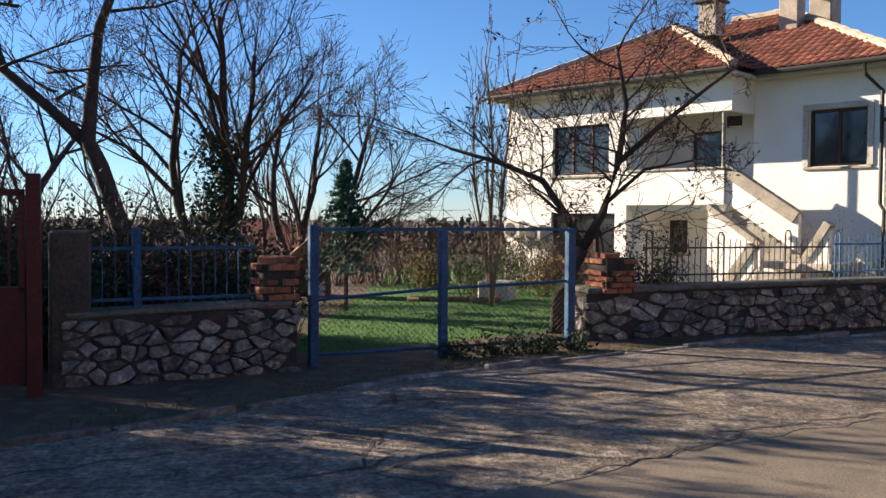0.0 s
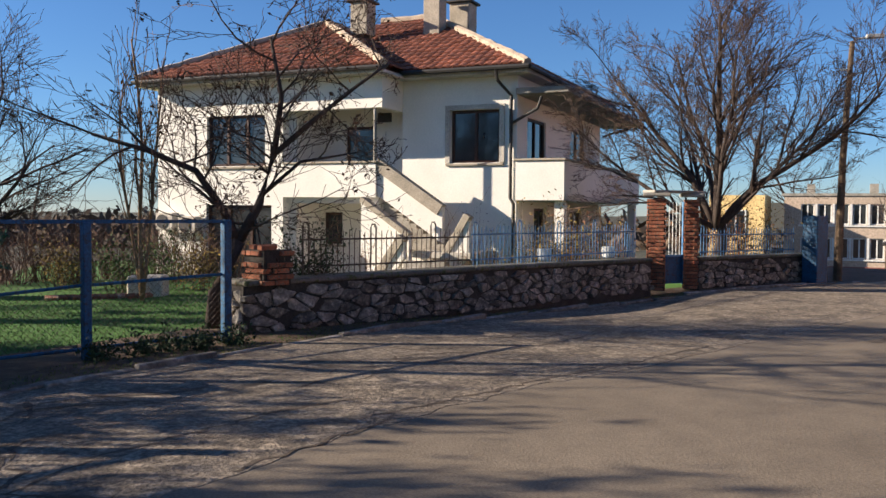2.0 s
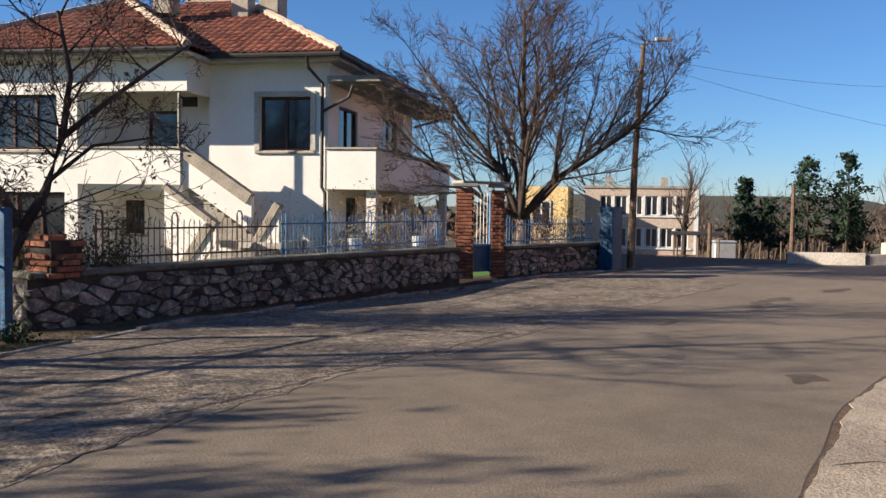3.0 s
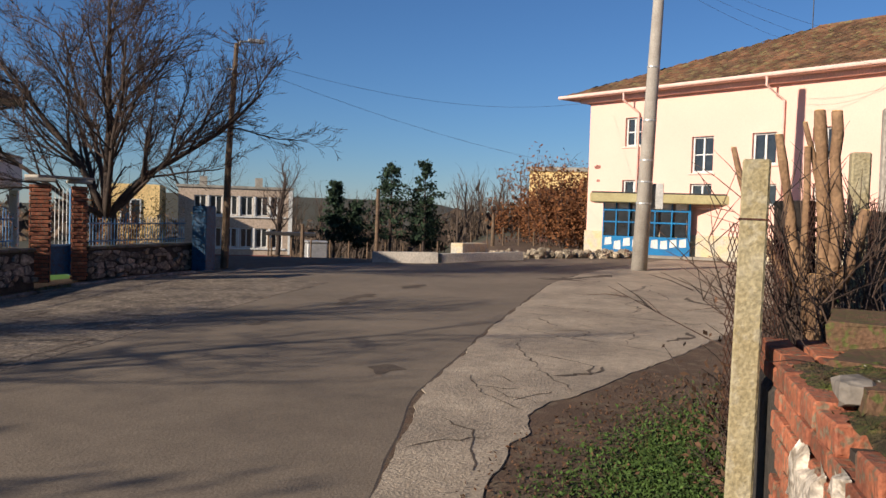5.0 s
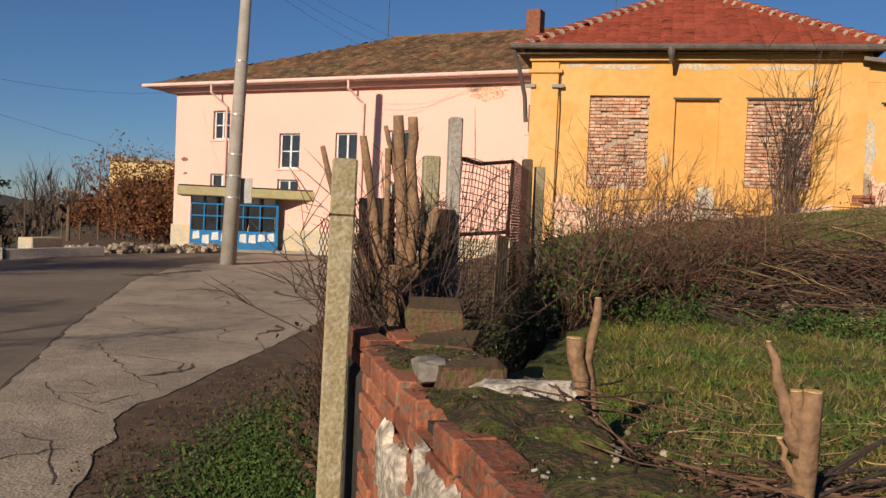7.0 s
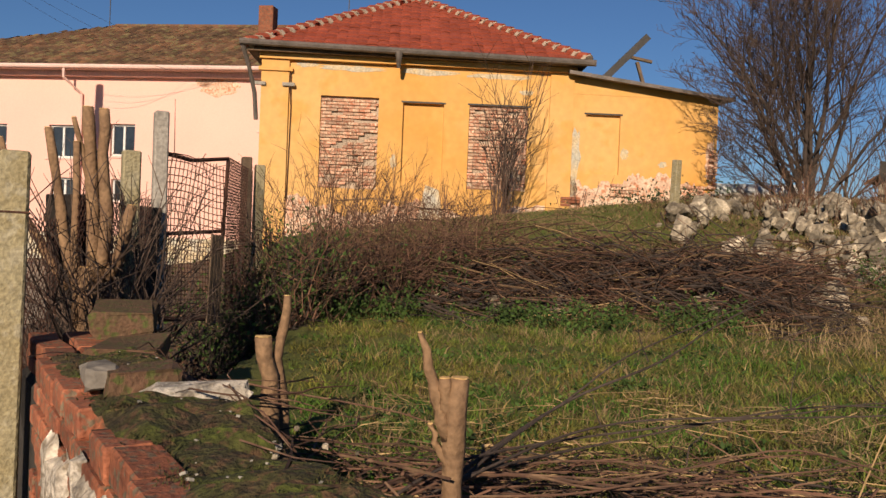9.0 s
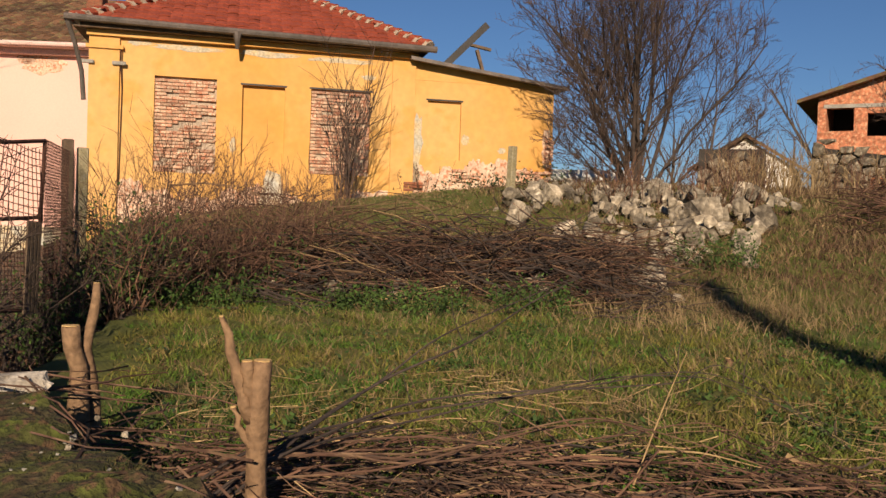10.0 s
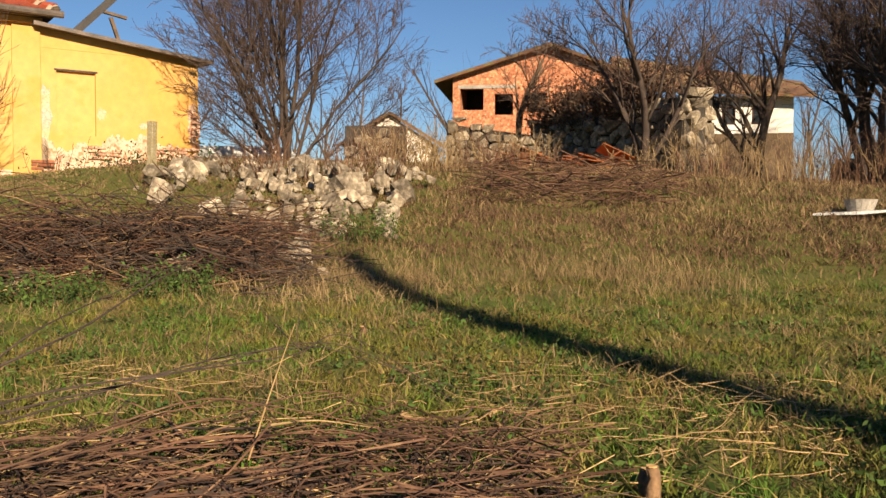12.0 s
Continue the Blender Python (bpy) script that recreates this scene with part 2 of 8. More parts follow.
def fast_mesh(name, verts, faces, material):
    """verts: n x 3, faces: m x k, both arrays."""
    me = bpy.data.meshes.new(name)
    k = faces.shape[1]
    me.vertices.add(len(verts))
    me.vertices.foreach_set("co", np.asarray(verts, np.float32).ravel())
    me.loops.add(faces.size)
    me.loops.foreach_set("vertex_index", faces.astype(np.int32).ravel())
    me.polygons.add(len(faces))
    me.polygons.foreach_set("loop_start", np.arange(0, faces.size, k, dtype=np.int32))
    me.update(calc_edges=True)
    me.shade_flat()
    me.materials.append(material)
    return me


# ---- the lie of the land ----
FENCE_X = (-60.0, 1.91, 3.7, 9.0, 20.0, 60.0)
FENCE_Y = (-19.5, 0.14, 0.71, -0.2, 0.3, 0.3)


def smooth01(t):
    t = np.clip(t, 0, 1)
    return t * t * (3 - 2 * t)


def height(x, y):
    """Ground height: a flat street, a raised garden beyond the low wall, a bank, and land that falls away to the fields."""
    x, y = np.asarray(x, float), np.asarray(y, float)
    r = np.hypot(x, y)
    az = np.degrees(np.arctan2(x, y))              # degrees to the right of +y
    top = np.interp(az % 360, (80, 88, 100, 112, 120, 132, 146, 165, 200), (.4, 1.1, 1.75, 2.2, 2.45, 2.4, 2.3, 1.9, 1.0))
    garden = .8 + (top - .8) * smooth01((r - 7.5) / 9.5) + .012 * np.maximum(r - 16, 0)
    side = np.interp(x, FENCE_X, FENCE_Y) - .18 - y   # above 0 in the garden
    wide = np.interp(x, (0, 3.9, 6, 12, 30), (.16, .2, .5, 1.2, 5))
    inside = smooth01(side / wide + .5)
    fall = smooth01((az - 34) / 8) * smooth01((64 - az) / 6)
    low = -np.interp(r, (31, 75, 140, 400, 900, 1600), (0, 2.9, 6, 14, 8, -25)) * fall
    north = smooth01((40 - az) / 6) * smooth01((az + 60) / 20)
    low = low - np.interp(r, (13, 17, 32, 60, 150, 500, 1200, 2500), (0, .12, .3, 1.6, 4, 9, 8, 5)) * north
    far = (1 - np.clip(fall + north, 0, 1)) * (1 - inside)
    low = low + far * (.15 * smooth01((r - 20) / 15) - np.interp(r, (60, 400), (0, 3)))
    return low * (1 - inside) + garden * inside


def hz(x, y):
    return float(height(x, y))


def build_ground():
    rad = np.concatenate([np.linspace(.0, 14, 90), np.geomspace(14.3, 3500, 70)])
    azs = np.radians(np.arange(0, 360, 1.25))
    n = len(azs)
    rr, aa = np.meshgrid(rad, azs, indexing="ij")
    x, y = rr * np.sin(aa) + 1.0, rr * np.cos(aa) + .2
    z = height(x, y)
    rng = np.random.default_rng(3)
    inside = (np.interp(x, FENCE_X, FENCE_Y) - .25 - y) > 0
    z = z + np.where(inside & (rr < 40), rng.normal(0, .018, z.shape), 0)
    i, j = np.meshgrid(np.arange(len(rad) - 1), np.arange(n), indexing="ij")
    f = np.stack([i * n + j, i * n + (j + 1) % n, (i + 1) * n + (j + 1) % n, (i + 1) * n + j], -1).reshape(-1, 4)[:, ::-1]
    me = fast_mesh("ground", np.stack([x, y, z], -1).reshape(-1, 3), f, M["ground"])
    az = np.degrees(np.arctan2(x, y))
    lawn = smooth01((x + 2.2) / 1.0) * smooth01((y - np.interp(x, (-6, -1, 2, 11, 17), (8.6, 10.4, 12.6, 16.4, 17.6))) / .5) * (az < 42) * (az > -50) * (rr < 60)
    verge = smooth01(1 - np.hypot((x - 6.6) / 2.8, (y - 1.7) / .8)) * (~inside)
    kerbside = (az < 42) * (az > -30) * (rr < 25) * (lawn < .2) * .32 * (y > 6)
    for name, val in (("grass", np.where(inside, .8, 0) + verge + kerbside), ("lawn", lawn), ("field", smooth01((rr - 45) / 30))):
        at = me.attributes.new(name, 'FLOAT', 'POINT')
        at.data.foreach_set("value", val.astype(np.float32).ravel())
    me.polygons.foreach_set("use_smooth", [True] * len(me.polygons))
    tagged(part("ground", me, None), "soil and rough winter grass reaching to the fields", "ground", kind="structure")


build_ground()

KERB_X = (-40, -12, -4.5, -1.53, -.24, 1.61, 4.03, 6.52, 9.0, 13.4, 18.7, 24, 40)
KERB_Y = (-6, 1.2, 4.7, 7.25, 8.75, 10.05, 11.59, 12.75, 14.2, 15.45, 16.25, 15.9, 16.5)
SEAM_X = (-40, 0, 4.57, 7.18, 12.73, 20, 24, 34)
SEAM_Y = (-12, 1.0, 3.0, 4.28, 6.21, 8.5, 9.2, 9.4)
EDGE_X = (-40, 2.0, 4.82, 7.07, 9.86, 12.7, 20, 34)
EDGE_Y = (-13, .9, 2.45, 3.1, 2.97, 2.9, 3.2, 3.0)
OLD_X = (-40, -6, 1.01, 2.07, 3.38, 4.49, 5.8, 8.5, 12.55, 20, 40)
OLD_Y = (-7, 1.5, 5.51, 6.28, 7.04, 7.51, 7.96, 9.18, 10.84, 13.5, 14.5)


def strip(name, lo, hi, x0, x1, lift, material, label, category, ragged=0.0, n=260, m=14, seed=1):
    """A sheet laid on the ground between two lines y = lo(x) and y = hi(x)."""
    rng = np.random.default_rng(seed)
    xs = np.linspace(x0, x1, n)
    t = np.concatenate([[0], np.linspace(.004, .996, m - 2), [1]])
    a = np.interp(xs, *lo) + np.convolve(rng.normal(0, 1, n), np.ones(3) / 3, "same") * ragged
    b = np.interp(xs, *hi) + np.convolve(rng.normal(0, 1, n), np.ones(3) / 3, "same") * ragged
    x = np.repeat(xs[:, None], m, 1)
    y = a[:, None] * (1 - t) + b[:, None] * t
    lift = lift + .0008 * np.maximum(np.hypot(x, y) - 14, 0)
    z = height(x, y) + lift
    edge = (t < .001) | (t > .999)
    z = z - np.where(edge, lift + .006, 0)
    i, j = np.meshgrid(np.arange(n - 1), np.arange(m - 1), indexing="ij")
    f = np.stack([i * m + j, (i + 1) * m + j, (i + 1) * m + j + 1, i * m + j + 1], -1).reshape(-1, 4)
    ob = part(name, fast_mesh(name, np.stack([x, y, z], -1).reshape(-1, 3), f, material), None)
    return tagged(ob, label, category, kind="structure")


strip("road", (SEAM_X, SEAM_Y), (KERB_X, KERB_Y), -40, 33, .005, M["asphalt"], "smooth worn grey asphalt road with a bend", "road", .03)
strip("road_old_lane", (OLD_X, OLD_Y), (KERB_X, tuple(v - .05 for v in KERB_Y)), -20, 16, .009, M["old_asphalt"], "older coarse cracked asphalt along the kerb", "road", .07, 300)
strip("pavement", (EDGE_X, EDGE_Y), (SEAM_X, SEAM_Y), 3.2, 33, .009, M["walk"], "pale cracked pavement slab beside the road", "pavement", .045, 240)


def ribbon(g, pts, w, lift, rng, jag=.3):
    """A thin crooked flat patch along a line on the ground, for cracks and worn holes."""
    out = []
    for (x0, y0), (x1, y1) in zip(pts[:-1], pts[1:]):
        k = max(2, int(math.hypot(x1 - x0, y1 - y0) / .12))
        for i in range(k):
            out.append((x0 + (x1 - x0) * i / k + rng.normal(0, .025), y0 + (y1 - y0) * i / k + rng.normal(0, .025)))
    n0 = len(g.v)
    for i, (x, y) in enumerate(out):
        a, b = out[max(i - 1, 0)], out[min(i + 1, len(out) - 1)]
        d = Vector((b[0] - a[0], b[1] - a[1])).normalized()
        h = w * (.35 + abs(rng.normal(0, .6))) * (0.3 if i in (0, len(out) - 1) else 1)
        z = hz(x, y) + lift + .0009 * max(math.hypot(x, y) - 14, 0)
        g.v += [(x - d.y * h, y + d.x * h, z), (x + d.y * h, y - d.x * h, z)]
    g.f += [(n0 + 2 * i, n0 + 2 * i + 1, n0 + 2 * i + 3, n0 + 2 * i + 2) for i in range(len(out) - 1)]


def build_cracks():
    rng = np.random.default_rng(11)
    g = Geo()
    for pts, w in (([(3.4, 8.6), (4.3, 9.2), (5.4, 9.6), (7, 10.5)], .035), ([(0.2, 6.2), (.9, 6.6), (1.7, 7.2), (2.6, 7.4)], .05), ([(.3, 6.2), (-.2, 5.6), (.6, 5.2)], .04),
                   ([(1.6, 8.3), (2.6, 8.2), (3.3, 8.7)], .03), ([(-3, 5.2), (-1.2, 6.3), (0, 6.9)], .03), ([(2.3, 6.7), (3.6, 7.3), (5.0, 7.9), (7.4, 8.9)], .045), ([(1, 5.6), (2.1, 6.35), (2.6, 6.8)], .05)):
        ribbon(g, pts, w * .4, .0125, rng)
    for k in range(34):                     # fine crazing of the old lane
        x = rng.uniform(-2.5, 12)
        y = float(np.interp(x, OLD_X, OLD_Y)) + rng.uniform(.2, .95) * float(np.interp(x, KERB_X, KERB_Y) - np.interp(x, OLD_X, OLD_Y) - .3)
        a, pts = rng.uniform(-.3, 1.2), [(x, y)]
        for i in range(rng.integers(2, 6)):
            a += rng.normal(0, .7)
            pts.append((pts[-1][0] + .32 * math.cos(a), pts[-1][1] + .32 * math.sin(a)))
        pts = [p for p in pts if np.interp(p[0], OLD_X, OLD_Y) + .1 < p[1] < np.interp(p[0], KERB_X, KERB_Y) - .15]
        if len(pts) > 1:
            ribbon(g, pts, rng.uniform(.008, .03), .0125, rng)
    tagged(part("road_cracks", g, M["crack"]), "dark crooked cracks and holes in the asphalt", "cracks", kind="structure")
    g = Geo()
    for pts, w in (([(5.2, 2.7), (6.1, 3.2), (6.4, 3.7)], .03), ([(7.0, 3.2), (7.4, 3.8), (8.2, 4.4)], .025), ([(8.0, 3.2), (9.2, 4.1), (10.6, 5.0)], .025), ([(11, 3.2), (11.3, 4.4), (11.9, 5.6)], .03),
                   ([(14, 3.1), (14.5, 5.0), (15.1, 6.7)], .04), ([(6.0, 3.0), (5.6, 3.3), (5.3, 3.35)], .03), ([(8.6, 3.6), (9.0, 3.3), (9.6, 3.4)], .09), ([(11.9, 3.4), (12.6, 3.2), (13.2, 3.5)], .14), ([(17, 3.3), (18, 4.6), (19, 5.0)], .2)):
        ribbon(g, pts, w * .35, .0125, rng)
    for k in range(30):
        x = rng.uniform(4.5, 20)
        lo, hi = float(np.interp(x, EDGE_X, EDGE_Y)), float(np.interp(x, SEAM_X, SEAM_Y))
        a, pts = rng.uniform(0, 6.28), [(x, lo + (hi - lo) * rng.uniform(.1, .9))]
        for i in range(rng.integers(3, 8)):
            a += rng.normal(0, .5)
            pts.append((pts[-1][0] + .4 * math.cos(a), pts[-1][1] + .3 * math.sin(a)))
        pts = [p for p in pts if np.interp(p[0], EDGE_X, EDGE_Y) + .1 < p[1] < np.interp(p[0], SEAM_X, SEAM_Y) - .1]
        if len(pts) > 1:
            ribbon(g, pts, rng.uniform(.006, .016), .0125, rng)
    tagged(part("pavement_cracks", g, M["crack"]), "dark cracks and earth patches in the pavement", "cracks", kind="structure")
    g = Geo()
    for pts, w in (([(12.5, 9.2), (13.6, 9.7), (14.6, 9.9)], .16), ([(9.4, 8.4), (10.2, 8.6)], .09), ([(16, 10.2), (17.4, 10.4)], .15), ([(21, 9.0), (22.5, 8.6), (24, 8.4)], .4), ([(7.5, 5.0), (8.2, 5.3)], .1)):
        ribbon(g, pts, w, .0085, rng)
    tagged(part("road_patches", g, M["crack"]), "dark worn patches on the asphalt", "patch", kind="structure")


build_cracks()


def build_kerb():
    rng = random.Random(5)
    kerb = thing("kerb", "low weathered concrete kerb stones, tilted and half buried", "kerb", kind="structure")
    g = Geo().box(-.5, .5, -.05, .05, -.15, .05, ch=.012)
    me = g.mesh("kerb_stone", M["kerb"])
    x = -7.0
    while x < 17.5:
        dx = .05
        y = float(np.interp(x, KERB_X, KERB_Y))
        y2 = float(np.interp(x + dx, KERB_X, KERB_Y))
        a = math.degrees(math.atan2(y2 - y, dx))
        ob = part("kerb_stone", me, None, kerb)
        ob.matrix_world = pose(x, y + .05, hz(x, y) + rng.uniform(-.03, .015), rng.uniform(-9, 9), rng.uniform(-2, 2), a + rng.uniform(-3, 3))
        x += 1.03 * math.cos(radians(a))


build_kerb()


# ---- shared builders ----
def rock_mesh(name, seed, material, soft=.55, rough=.13):
    rng = random.Random(seed)
    bm = bmesh.new()
    bmesh.ops.create_cube(bm, size=1)
    bmesh.ops.subdivide_edges(bm, edges=bm.edges[:], cuts=1, use_grid_fill=True)
    for p in bm.verts:
        q = p.co.normalized() * .56
        p.co = p.co.lerp(q, soft) + Vector([rng.uniform(-rough, rough) for _ in range(3)])
    me = bpy.data.meshes.new(name)
    bm.to_mesh(me)
    bm.free()
    me.materials.append(material)
    return me


STONES = [rock_mesh("stone", s, M["stone"], .35, .09) for s in range(10)]
RUBBLE = [rock_mesh("stone", s + 50, M["rock"], .42, .14) for s in range(10)]


def clip_half(poly, px, py, nx, ny):
    """The part of a flat polygon on the side of the line through p that lies against n."""
    out = []
    for (ax, ay), (bx, by) in zip(poly, poly[1:] + poly[:1]):
        da, db = (ax - px) * nx + (ay - py) * ny, (bx - px) * nx + (by - py) * ny
        if da <= 0:
            out.append((ax, ay))
        if da * db < 0:
            k = da / (da - db)
            out.append((ax + (bx - ax) * k, ay + (by - ay) * k))
    return out


def stone_face(parent, p0, p1, z0, z1, normal_out, meshes, seed, course=(.13, .24), length=(.18, .48), depth=.14, limit=300, fill=.93, ragged=0.0):
    """Random rubble on the face of a wall from p0 to p1: close-fitting uneven stones, each with its own outline and bulge."""
    rng = random.Random(seed)
    material = meshes[0].materials[0]
    a, b = Vector((*p0, 0)), Vector((*p1, 0))
    d = b - a
    total = d.length
    d.normalize()
    nrm = Vector((*normal_out, 0)).normalized()
    ch, cw = sum(course) / 2, sum(length) / 2
    tall = max(z1[0] - z0[0], z1[1] - z0[1])
    rows, cols = max(1, round(tall / ch)), max(1, round(total / cw))
    sites = {}
    for r in range(-1, rows + 1):
        for c in range(-1, cols + 2):
            sites[r, c] = ((c + (.5 if r % 2 else 0) + rng.uniform(-.48, .48)) / cols * total, (r + .5 + rng.uniform(-.42, .42)) / rows * tall)
    for key in list(sites):
        if rng.random() < .22:
            del sites[key]
    count = 0
    ratio = cw / ch * .9
    for (r, c), (u, v) in sites.items():
        if not (0 <= u <= total and 0 <= v <= tall) or count >= limit:
            continue
        k = u / total
        base, top = z0[0] * (1 - k) + z0[1] * k, z1[0] * (1 - k) + z1[1] * k
        room = top - base - rng.uniform(0, ragged)
        poly = [(-.04, 0), (total + .04, 0), (total + .04, room), (-.04, room)]
        if v > room - .02:
            continue
        for (r2, c2), (u2, v2) in sites.items():
            if (r2, c2) != (r, c) and abs(r2 - r) < 4 and abs(c2 - c) < 5:
                poly = clip_half(poly, (u + u2) / 2, (v + v2) / 2, (u2 - u) / ratio ** 2, v2 - v)
        if len(poly) < 3:
            continue
        cu, cv = sum(p[0] for p in poly) / len(poly), sum(p[1] for p in poly) / len(poly)
        size = max(max(p[0] for p in poly) - min(p[0] for p in poly), max(p[1] for p in poly) - min(p[1] for p in poly))
        if size < .05:
            continue
        ring = []
        for (ax, ay), (bx, by) in zip(poly, poly[1:] + poly[:1]):
            ring += [(ax * .88 + bx * .12, ay * .88 + by * .12), (ax * .5 + bx * .5 + rng.uniform(-.012, .012), ay * .5 + by * .5 + rng.uniform(-.012, .012)), (ax * .12 + bx * .88, ay * .12 + by * .88)]
        n = len(ring)
        out, tilt, tip = depth * rng.uniform(.1, .55), rng.uniform(-.3, .3), rng.uniform(-.3, .3)
        shrink = rng.uniform(.84, 1.0)
        g = Geo()
        for f, h in ((fill * shrink, -.05), (fill * shrink * .98, out * .7), (fill * shrink * .84, out)):
            for pu, pv in ring:
                x, y = (pu - cu) * f, (pv - cv) * f
                g.v.append((x, -(h + (x * tilt + y * tip if h > 0 else 0) + rng.uniform(-.006, .006)), y))
        g.v.append((0, -out * rng.uniform(.95, 1.2), 0))
        for q in (0, 1):
            g.f += [(q * n + i, q * n + (i + 1) % n, (q + 1) * n + (i + 1) % n, (q + 1) * n + i) for i in range(n)]
        g.f += [(2 * n + i, 2 * n + (i + 1) % n, 3 * n) for i in range(n)]
        ob = part("stone", g, material, parent)
        p = a + d * cu
        ob.matrix_world = Matrix((d, -nrm, (0, 0, 1))).transposed().to_4x4()
        ob.matrix_world.translation = (p.x, p.y, base + cv)
        count += 1


def wall_core(parent, p0, p1, thick, z0, z1, material, name="core", side=1):
    d = Vector((p1[0] - p0[0], p1[1] - p0[1]))
    n = Vector((-d.y, d.x)).normalized() * thick * side
    q = [(p0[0], p0[1]), (p1[0], p1[1]), (p1[0] + n.x, p1[1] + n.y), (p0[0] + n.x, p0[1] + n.y)]
    zz = (0, 1, 1, 0)
    g = Geo()
    v = [(x, y, z0[k]) for (x, y), k in zip(q, zz)] + [(x, y, z1[k]) for (x, y), k in zip(q, zz)]
    f = [(0, 3, 2, 1), (4, 5, 6, 7), (0, 1, 5, 4), (1, 2, 6, 5), (2, 3, 7, 6), (3, 0, 4, 7)]
    g.add(v, f if side > 0 else [t[::-1] for t in f])
    return part(name, g, material, parent)


BRICK = Geo().box(-.12, .12, -.055, .055, -.031, .031, ch=.006).mesh("brick", M["brick"])
PALE_BRICK = Geo().box(-.12, .12, -.055, .055, -.031, .031, ch=.006).mesh("brick", M["pale_brick"])


def brick_panel(parent, m, width, tall, seed, me=None, jitter=.004, loss=0.0, turn=0.0):
    """Running bond of bricks over a panel in the local x-z plane of m, x from 0 to width."""
    rng = random.Random(seed)
    me = me or BRICK
    for r in range(int(tall / .075)):
        x = -.125 if r % 2 else 0.0
        while x < width - .03:
            a, b = max(x, 0), min(x + .24, width)
            if b - a > .06 and rng.random() >= loss:
                ob = part("brick", me, None, parent)
                ob.matrix_basis = m @ pose((a + b) / 2, rng.uniform(-jitter, jitter) * 3, r * .075 + .037, 0, rng.uniform(-turn, turn), rng.uniform(-turn, turn)) @ Matrix.Diagonal(((b - a) / .24, 1, 1, 1))
            x += .25


def brick_pillar(name, label, m, w, tall, seed, ragged=0, cap=True, cap_size=.08):
    """A square pillar of real bricks round a mortar core."""
    rng = random.Random(seed)
    p = thing(name, label, "pillar", m)
    part("core", Geo().box(-w / 2 + .025, w / 2 - .025, -w / 2 + .025, w / 2 - .025, 0, tall - .06 - ragged * .3), M["joint"], p)
    n = max(1, round(w / .2))
    bw = w / n
    for r in range(int(tall / .078)):
        if ragged and r * .078 > tall - .35 and rng.random() < .3:
            continue
        for s in range(4):
            for i in range(n):
                if ragged and r * .078 > tall - ragged and rng.random() < .4:
                    continue
                ob = part("brick", BRICK, None, p)
                off = (i - (n - 1) / 2) * bw + (.06 if (r + s) % 2 else -.06) * (1 if ragged else .4)
                j = .004 if not ragged else .03
                ob.matrix_basis = pose(0, 0, 0, 0, 0, 90 * s) @ pose(off * .8, -w / 2 + .055 + rng.uniform(-j, j), r * .078 + .037, 0, 0, rng.uniform(-1, 1) * (8 if ragged else 1)) @ Matrix.Diagonal((bw / .25 * .98, 1, 1, 1))
    if cap:
        part("cap", Geo().box(-w / 2 - cap_size, w / 2 + cap_size, -w / 2 - cap_size, w / 2 + cap_size, tall, tall + .07, ch=.012), M["concrete"], p)
    return p


def tiles_on(parent, poly, eave_dir, material, name="roof_tile", width=.23, step=.32, seed=1, parts=300, bulge=.035, m=None):
    """Lapped, bowed tiles over a sloping flat polygon. The polygon's first edge is the eave."""
    rng = random.Random(seed)
    P = [Vector(p) for p in poly]
    ex = (P[1] - P[0]).normalized()
    nrm = (P[1] - P[0]).cross(P[-1] - P[0]).normalized()
    if nrm.z < 0:
        nrm = -nrm
    up = nrm.cross(ex)
    if up.z < 0:
        up = -up
    flat = [((p - P[0]).dot(ex), (p - P[0]).dot(up)) for p in P]
    def inside(x, y):
        r = False
        for (x0, y0), (x1, y1) in zip(flat, flat[1:] + flat[:1]):
            if (y0 > y) != (y1 > y) and x < (x1 - x0) * (y - y0) / (y1 - y0) + x0:
                r = not r
        return r
    g1 = Geo()
    k = 4
    prof = [(-width / 2 + width * i / k, bulge * math.sin(math.pi * i / k)) for i in range(k + 1)]
    vs = [(x, 0, z + .02) for x, z in prof] + [(x, step * 1.12, z * .9 - .012) for x, z in prof] + [(x, 0, z - .012) for x, z in prof]
    fs = [(i, i + 1, k + 2 + i, k + 1 + i) for i in range(k)] + [(2 * k + 2 + i, 2 * k + 3 + i, i + 1, i) for i in range(k)]
    base = Matrix((ex, up, nrm)).transposed().to_4x4()
    tile_me = None
    joined = Geo()
    count = 0
    xs = [p[0] for p in flat]
    ys = [p[1] for p in flat]
    y = min(ys)
    while y < max(ys):
        x = min(xs)
        while x < max(xs):
            if inside(x + width / 2, y + step * .45):
                loc = P[0] + ex * (x + width / 2) + up * y + nrm * (.03 + rng.uniform(-.008, .008))
                mm = Matrix.Translation(loc) @ base @ pose(0, 0, 0, rng.uniform(-1.5, 1.5), rng.uniform(-2, 2), rng.uniform(-2, 2))
                if count < parts:
                    if tile_me is None:
                        tile_me = Geo().add(vs, fs).mesh("roof_tile", material)
                    ob = part("roof_tile", tile_me, None, parent)
                    ob.matrix_basis = mm
                else:
                    joined.add(vs, fs, mm)
                count += 1
            x += width
        y += step
    if joined.v:
        o = part("roof_tiles", joined, material, parent)
        o["kind"] = "stuff"
    return count


